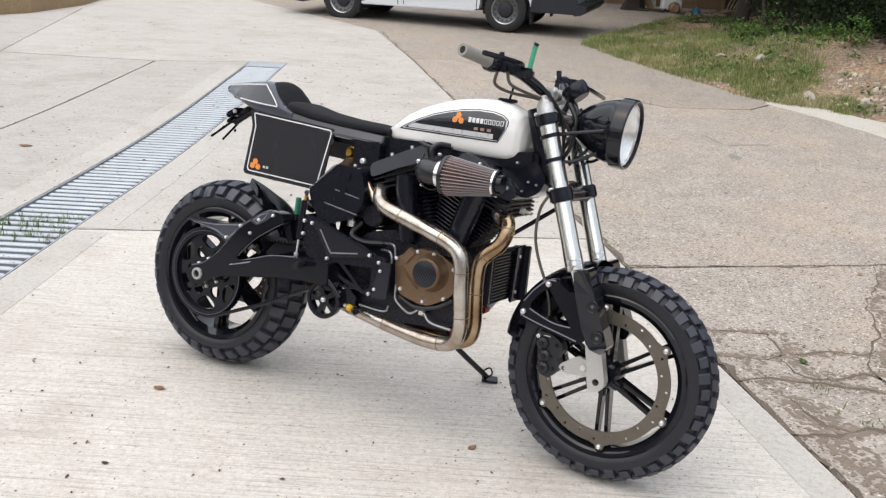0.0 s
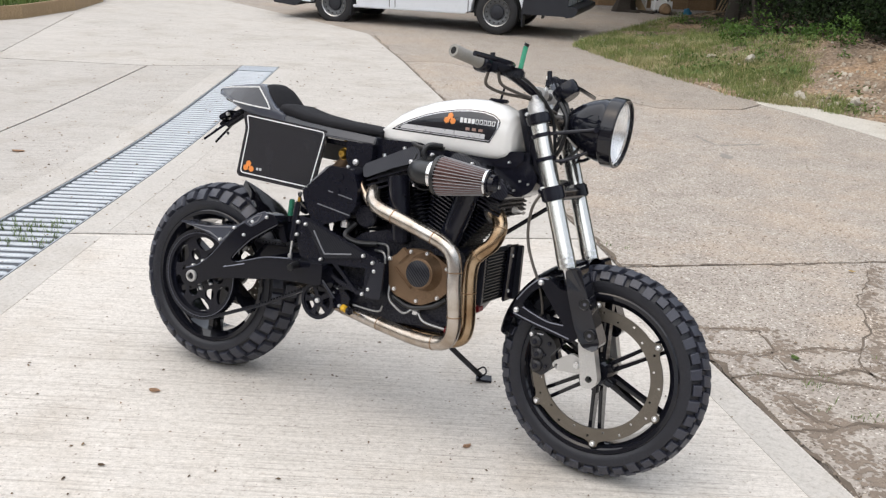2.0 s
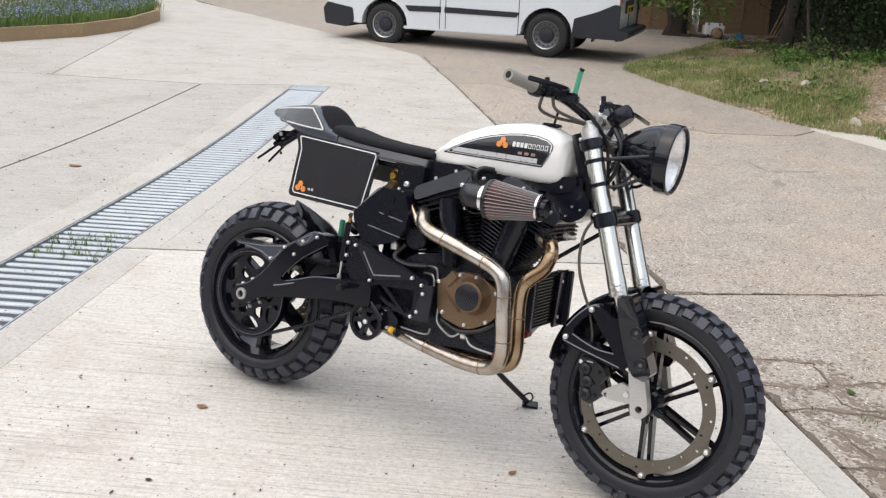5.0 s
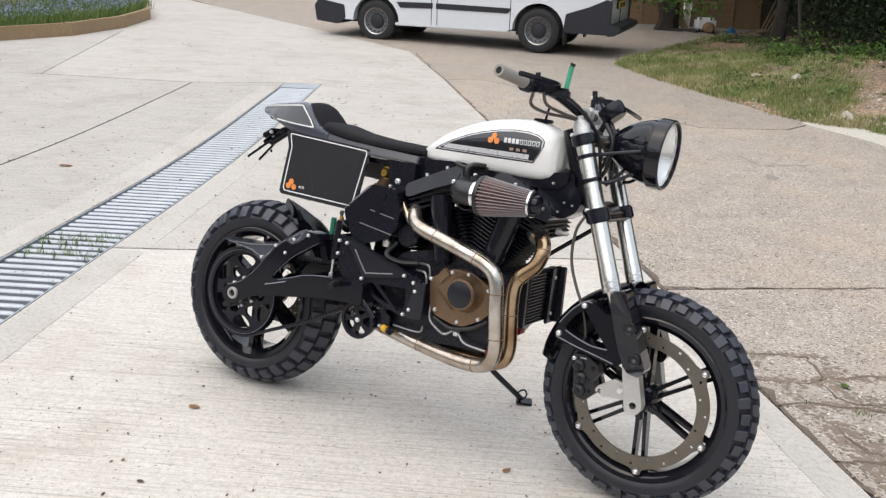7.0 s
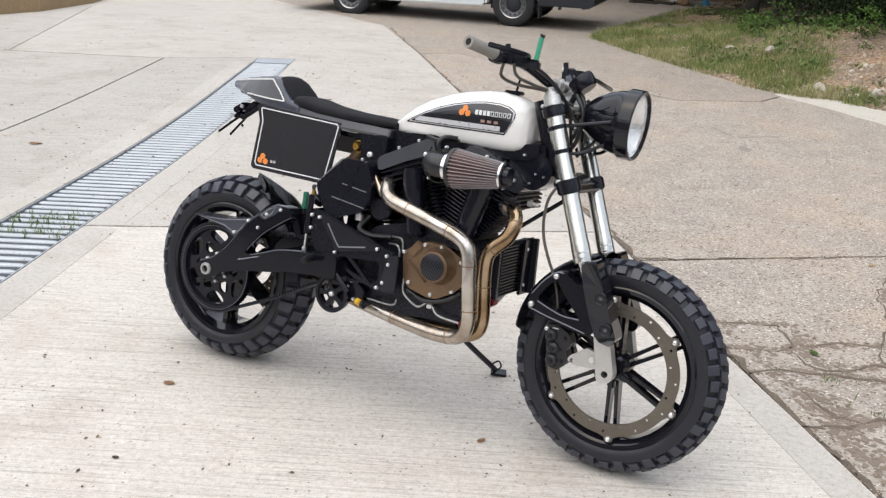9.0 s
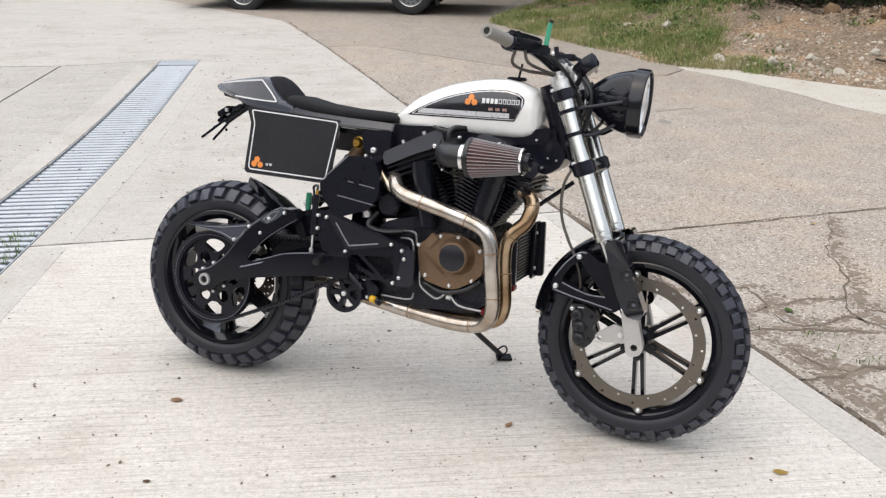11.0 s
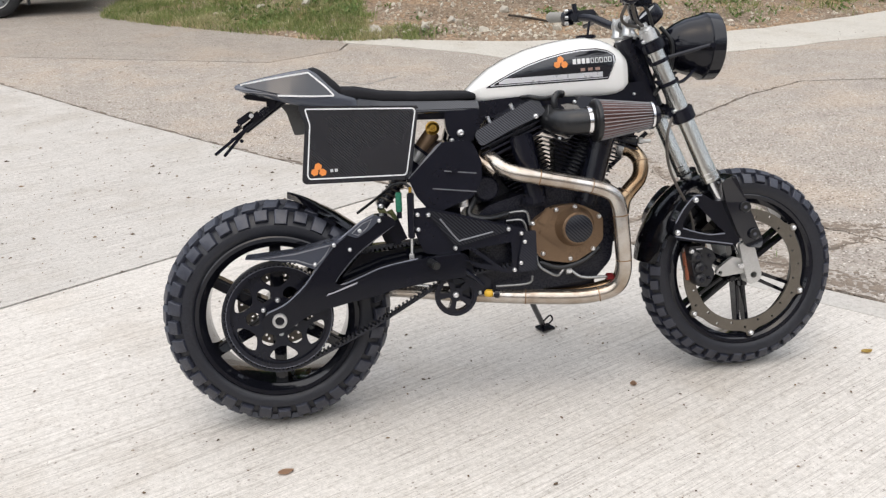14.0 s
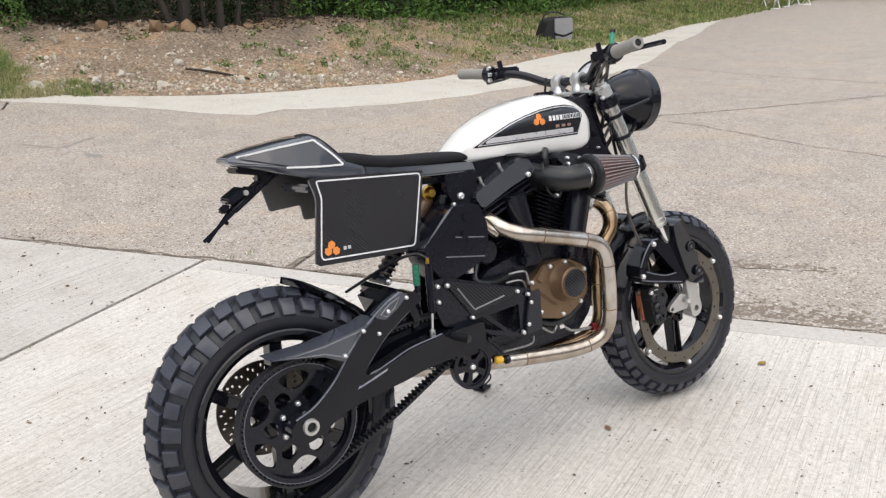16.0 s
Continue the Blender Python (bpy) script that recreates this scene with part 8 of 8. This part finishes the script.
def ridged(bm):
    """Raises a ridge along the middle of the guard's outer face."""
    for v in bm.verts:
        if v.co.y < -0.11:
            mid = 1.292 + (0.60 - v.co.z) * 0.42
            v.co.y -= max(0.0, 0.012 - abs(v.co.x - mid) * 0.35)
    return bm


def canted(bm):
    """Leans the stay's outer face so that it looks slightly upward."""
    for v in bm.verts:
        if v.co.y < -0.10:
            v.co.y -= 0.08 * (0.475 - v.co.z)
    return bm


for s in (-1, 1):
    m = Matrix.Diagonal((1, 1, 1, 1)) if s < 0 else Matrix.Diagonal((1, -1, 1, 1))
    part("side_stay", shifted(canted(plate(stay, -0.124, -0.066, [sthole], 0.0095, 4)), m), M_GLOSS, fg)
    part("fork_guard", shifted(ridged(plate(gout, -0.136, -0.075, (), 0.012, 3)), m), M_LACQUER, fg)
    for x, y, z in ((1.340, -0.1425, 0.510), (1.366, -0.1455, 0.430)):
        # black disc paints the shade of a bolt recess
        part("guard_recess", shifted(lathe([(0.0, -0.0005), (0.010, -0.0006), (0.0135, -0.002), (0.016, 0.003)], 28, "y", (x, y, z)), m), M_PIT, fg)
        part("recess_rim", shifted(lathe([(0.0138, -0.0022), (0.0152, -0.0034), (0.0166, -0.0018), (0.0166, 0.003), (0.0138, 0.003)], 28, "y", (x, y, z), closed=True), m), M_GLOSS, fg)
        part("guard_bolt", shifted(cyl((x, y - 0.002, z), (x, y + 0.006, z), 0.005), m), M_RIDGE, fg)
    # pale tubes paint the highlights along the stay's edges
    for line in ([(1.139, 0.480), (1.166, 0.519), (1.198, 0.549), (1.222, 0.552)], [(1.160, 0.463), (1.20, 0.448), (1.24, 0.4375), (1.284, 0.4365)], [(1.136, 0.442), (1.19, 0.428), (1.25, 0.416), (1.306, 0.404)]):
        part("stay_ridge", shifted(tube([(x, -0.1235 - 0.08 * (0.475 - z), z) for x, z in line], 0.0024, 8), m), M_RIDGE, fg)
for x, z in ((1.202, 0.540), (1.143, 0.452)):
    bolt(x, z, -0.126 - 0.08 * (0.475 - z), 0.0085, fg)

# headlight
hl = group_part("headlight", "round gloss black headlight with chrome reflector")
tilt = Matrix.Translation((1.313, 0.024, 0.966)) @ Matrix.Rotation(radians(4), 4, "Y")
part("shell", shifted(lathe([(0.0, -0.155), (0.022, -0.152), (0.042, -0.138), (0.062, -0.112), (0.078, -0.080), (0.088, -0.045), (0.092, -0.028), (0.094, -0.026), (0.0945, -0.004), (0.0925, 0.0)], 56, "x"), tilt), M_ARM, hl)
part("bezel", shifted(lathe([(0.0925, -0.026), (0.0965, -0.024), (0.0972, -0.012), (0.0965, 0.010), (0.0935, 0.0135), (0.0895, 0.0125), (0.0895, -0.004)], 56, "x", closed=True), tilt), M_GLOSS, hl)
part("lens_ring", shifted(lathe([(0.0894, -0.004), (0.0894, 0.0042), (0.0865, 0.0035), (0.0865, -0.004)], 56, "x", closed=True), tilt), M_CHROME, hl, "thin chrome ring")
part("reflector", shifted(lathe([(0.087, -0.002), (0.075, -0.022), (0.055, -0.042), (0.03, -0.054), (0.0, -0.058)], 48, "x"), tilt), M_REFLECTOR, hl)
lens = part("lens", shifted(lathe([(0.0875, 0.001), (0.07, 0.0075), (0.045, 0.012), (0.02, 0.014), (0.0, 0.0145), (0.0, 0.0115), (0.02, 0.011), (0.045, 0.009), (0.07, 0.0045), (0.0875, -0.002)], 48, "x"), tilt), M_GLASS, hl, "clear headlight glass")
lens.visible_shadow = False
part("bulb", shifted(cyl((-0.056, 0, 0), (-0.02, 0, 0), 0.009), tilt), M_LINE, hl)
for s in (-1, 1):
    y = leg(s, 0.9)
    part("bracket", tube([(fx(0.875) + 0.02, y, 0.872), (1.20, 0.026 + s * 0.085, 0.876), (1.25, 0.025 + s * 0.055, 0.905)], 0.005, 10), M_SATIN, hl)
    part("bracket", tube([(fx(0.94) + 0.02, y, 0.942), (1.20, 0.026 + s * 0.096, 0.953), (1.275, 0.025 + s * 0.094, 0.968)], 0.0055, 10), M_SATIN, hl)
    part("pivot_bolt", cyl((1.282, 0.024 + s * 0.086, 0.967), (1.282, 0.024 + s * 0.100, 0.967), 0.007), M_SATIN, hl)

# handlebar and controls
hb = group_part("handlebar", "wide black handlebar with grey grips on silver risers")
hb.matrix_local = Matrix.Translation((-0.004, 0.06, 1.106)) @ Matrix.Rotation(radians(-1.64), 4, "X") @ Matrix.Diagonal((1, 1.04, 1, 1)) @ Matrix.Translation((0, 0, -1.1))
bar = [(0.972, -0.365, 1.106), (1.0, -0.25, 1.092), (1.035, -0.165, 1.078), (1.072, -0.095, 1.046), (1.078, -0.05, 1.040), (1.078, 0.05, 1.040), (1.072, 0.095, 1.046), (1.035, 0.165, 1.078), (1.0, 0.25, 1.092), (0.972, 0.365, 1.106)]
part("bar", tube(bar, 0.0125, 16), M_SATIN, hb)
for s in (-1, 1):
    e0, e1 = Vector((0.966, s * 0.385, 1.109)), Vector((0.9965, s * 0.262, 1.0935))
    part("grip", shifted(lathe([(0.0095, 0.0), (0.0160, 0.0), (0.0170, 0.004), (0.0165, 0.05), (0.0168, 0.094), (0.0185, 0.100), (0.0185, 0.105), (0.0095, 0.105)], 28, "z", closed=True), Matrix.Translation(e0) @ (e1 - e0).to_track_quat("Z", "Y").to_matrix().to_4x4()), M_GRIP, hb, "grey rubber grip")
    part("bar_end_hole", cyl(e0 + (e1 - e0) * 0.01, e0 + (e1 - e0) * 0.2, 0.0096), M_PIT, hb)
    part("throttle_housing", shifted(lathe([(0.0125, 0.0), (0.0215, 0.0), (0.0250, 0.003), (0.0260, 0.012), (0.0250, 0.024), (0.0215, 0.028), (0.0125, 0.028)], 28, "z", closed=True), Matrix.Translation(e0 + (e1 - e0).normalized() * 0.106) @ (e1 - e0).to_track_quat("Z", "Y").to_matrix().to_4x4()), M_SATIN, hb)
    part("switch_block", box((1.006, s * 0.232, 1.092), (0.034, 0.048, 0.036), 0.007, (0, 0, s * -14)), M_SATIN, hb)
    part("lever_perch", box((1.035, s * 0.215, 1.098), (0.055, 0.026, 0.022), 0.005, (0, 0, s * -14)), M_SATIN, hb)
    drop = 0.0 if s < 0 else 1.0
    part("lever", tube([(1.060, s * 0.215, 1.100 - 0.004 * drop), (1.070 + 0.015 * drop, s * 0.26, 1.100 - 0.012 * drop), (1.060 + 0.034 * drop, s * 0.31, 1.102 - 0.022 * drop), (1.037 + 0.052 * drop, s * 0.405, 1.104 - 0.031 * drop)], 0.0068, 10), M_SATIN, hb, "black control lever")
    part("riser", shifted(lathe([(0.0, 0.0), (0.021, 0.0), (0.021, 0.008), (0.017, 0.014), (0.017, 0.034), (0.0, 0.034)], 28, "z"), Matrix.Translation((1.072, s * 0.042, 1.004))), M_ALU, hb, "polished silver riser")
    part("riser_clamp", shifted(lathe([(0.0128, -0.017), (0.0205, -0.017), (0.0215, -0.013), (0.0215, 0.013), (0.0205, 0.017), (0.0128, 0.017)], 28, "y", (1.078, s * 0.042, 1.040), closed=True), Matrix()), M_CAST, hb)
    for dx in (-0.017, 0.017):
        part("clamp_bolt", cyl((1.078 + dx, s * 0.042, 1.05), (1.078 + dx, s * 0.042, 1.062), 0.0045), M_BOLT, hb)
part("fluid_tube", cyl((1.069, -0.188, 1.086), (1.078, -0.190, 1.156), 0.0068, bevel=0.002), M_GREEN, hb, "green brake fluid tube")
part("fluid_cap", cyl((1.078, -0.190, 1.156), (1.081, -0.190, 1.163), 0.0072), M_HOSE, hb)
part("master_cylinder", join(box((1.046, -0.192, 1.084), (0.075, 0.030, 0.026), 0.006, (0, 4, 12)), box((1.026, -0.196, 1.094), (0.034, 0.060, 0.028), 0.006, (0, 0, 14)), cyl((1.069, -0.188, 1.074), (1.0705, -0.1885, 1.094), 0.0095, seg=16, bevel=0.002)), M_SATIN, hb)
part("cylinder_bolt", cyl((1.040, -0.192, 1.094), (1.040, -0.192, 1.101), 0.0045), M_BOLT, hb)
part("kill_switch", cyl((1.0, -0.215, 1.10), (0.995, -0.215, 1.128), 0.007), M_SATIN, hb)
part("switch_knob", cyl((1.0, 0.215, 1.10), (0.995, 0.215, 1.13), 0.008), M_SATIN, hb)
for s, z in ((0.25, 1.112), (0.25, 1.092), (0.25, 1.075)):
    part("switch_button", cyl((0.985, s, z), (0.975, s, z), 0.006), M_BOLT, hb)
cb = group_part("cables", "black and braided control cables and hoses")
for pts, r, m in (
    ([(0.995, -0.185, 1.09), (0.985, -0.165, 1.055), (1.015, -0.12, 1.038), (1.075, -0.05, 1.03), (1.13, 0.02, 1.0)], 0.0045, M_BRAID),
    ([(1.015, -0.165, 1.095), (1.025, -0.155, 1.06), (1.055, -0.10, 1.042), (1.11, -0.03, 1.02), (1.15, 0.02, 0.95)], 0.0045, M_BRAID),
    ([(1.045, -0.145, 1.10), (1.09, -0.09, 1.065), (1.13, -0.03, 1.0), (1.15, -0.02, 0.92), (1.165, -0.03, 0.80)], 0.005, M_HOSE),
    ([(1.03, 0.26, 1.09), (1.09, 0.18, 1.05), (1.14, 0.10, 0.99), (1.15, 0.08, 0.90)], 0.005, M_HOSE),
    ([(1.14, 0.03, 1.04), (1.165, 0.02, 1.0), (1.16, 0.01, 0.94), (1.13, 0.0, 0.88)], 0.006, M_HOSE),
    ([(1.15, -0.02, 1.03), (1.18, -0.03, 0.98), (1.17, -0.03, 0.90), (1.12, -0.03, 0.84)], 0.006, M_HOSE),
    ([(1.16, 0.05, 1.02), (1.19, 0.05, 0.97), (1.21, 0.03, 0.92), (1.16, 0.02, 0.86)], 0.005, M_HOSE),
    ([(1.165, -0.075, 0.80), (1.150, -0.085, 0.77), (1.136, -0.09, 0.735), (1.132, -0.09, 0.68), (1.140, -0.09, 0.63), (1.160, -0.09, 0.58), (1.185, -0.09, 0.53), (1.204, -0.09, 0.47), (1.207, -0.085, 0.41)], 0.0042, M_BRAID),
):
    part("cable", tube(pts, r, 10), m, cb)
ga = group_part("gauge", "small round black speedometer")
gm = Matrix.Translation((1.138, 0.038, 1.070)) @ Matrix.Rotation(radians(-42), 4, "Y")
part("body", shifted(lathe([(0.0, -0.03), (0.030, -0.03), (0.036, -0.022), (0.038, 0.0), (0.036, 0.010), (0.032, 0.010), (0.032, 0.004)], 36, "z"), gm), M_SATIN, ga)
part("dial", shifted(lathe([(0.0, 0.005), (0.033, 0.005), (0.033, 0.003)], 36, "z"), gm), M_SILVER, ga)
part("mount", cyl((1.12, 0.02, 1.0), (1.14, 0.02, 1.045), 0.008), M_SATIN, ga)

# side stand
ss = group_part("side_stand", "black folded-out side stand")
part("leg", tube([(0.735, 0.11, 0.315), (0.79, 0.22, 0.20), (0.858, 0.366, 0.076)], 0.0095, 14), M_SATIN, ss)
part("foot", box((0.866, 0.376, 0.0665), (0.055, 0.045, 0.008), 0.002, (9, 0, 25)), M_SATIN, ss)
part("tang", tube([(0.845, 0.335, 0.095), (0.875, 0.338, 0.118), (0.885, 0.345, 0.10), (0.868, 0.355, 0.08)], 0.003, 8), M_SATIN, ss)
part("pivot", box((0.735, 0.10, 0.32), (0.05, 0.06, 0.05), 0.008), M_SATIN, ss)
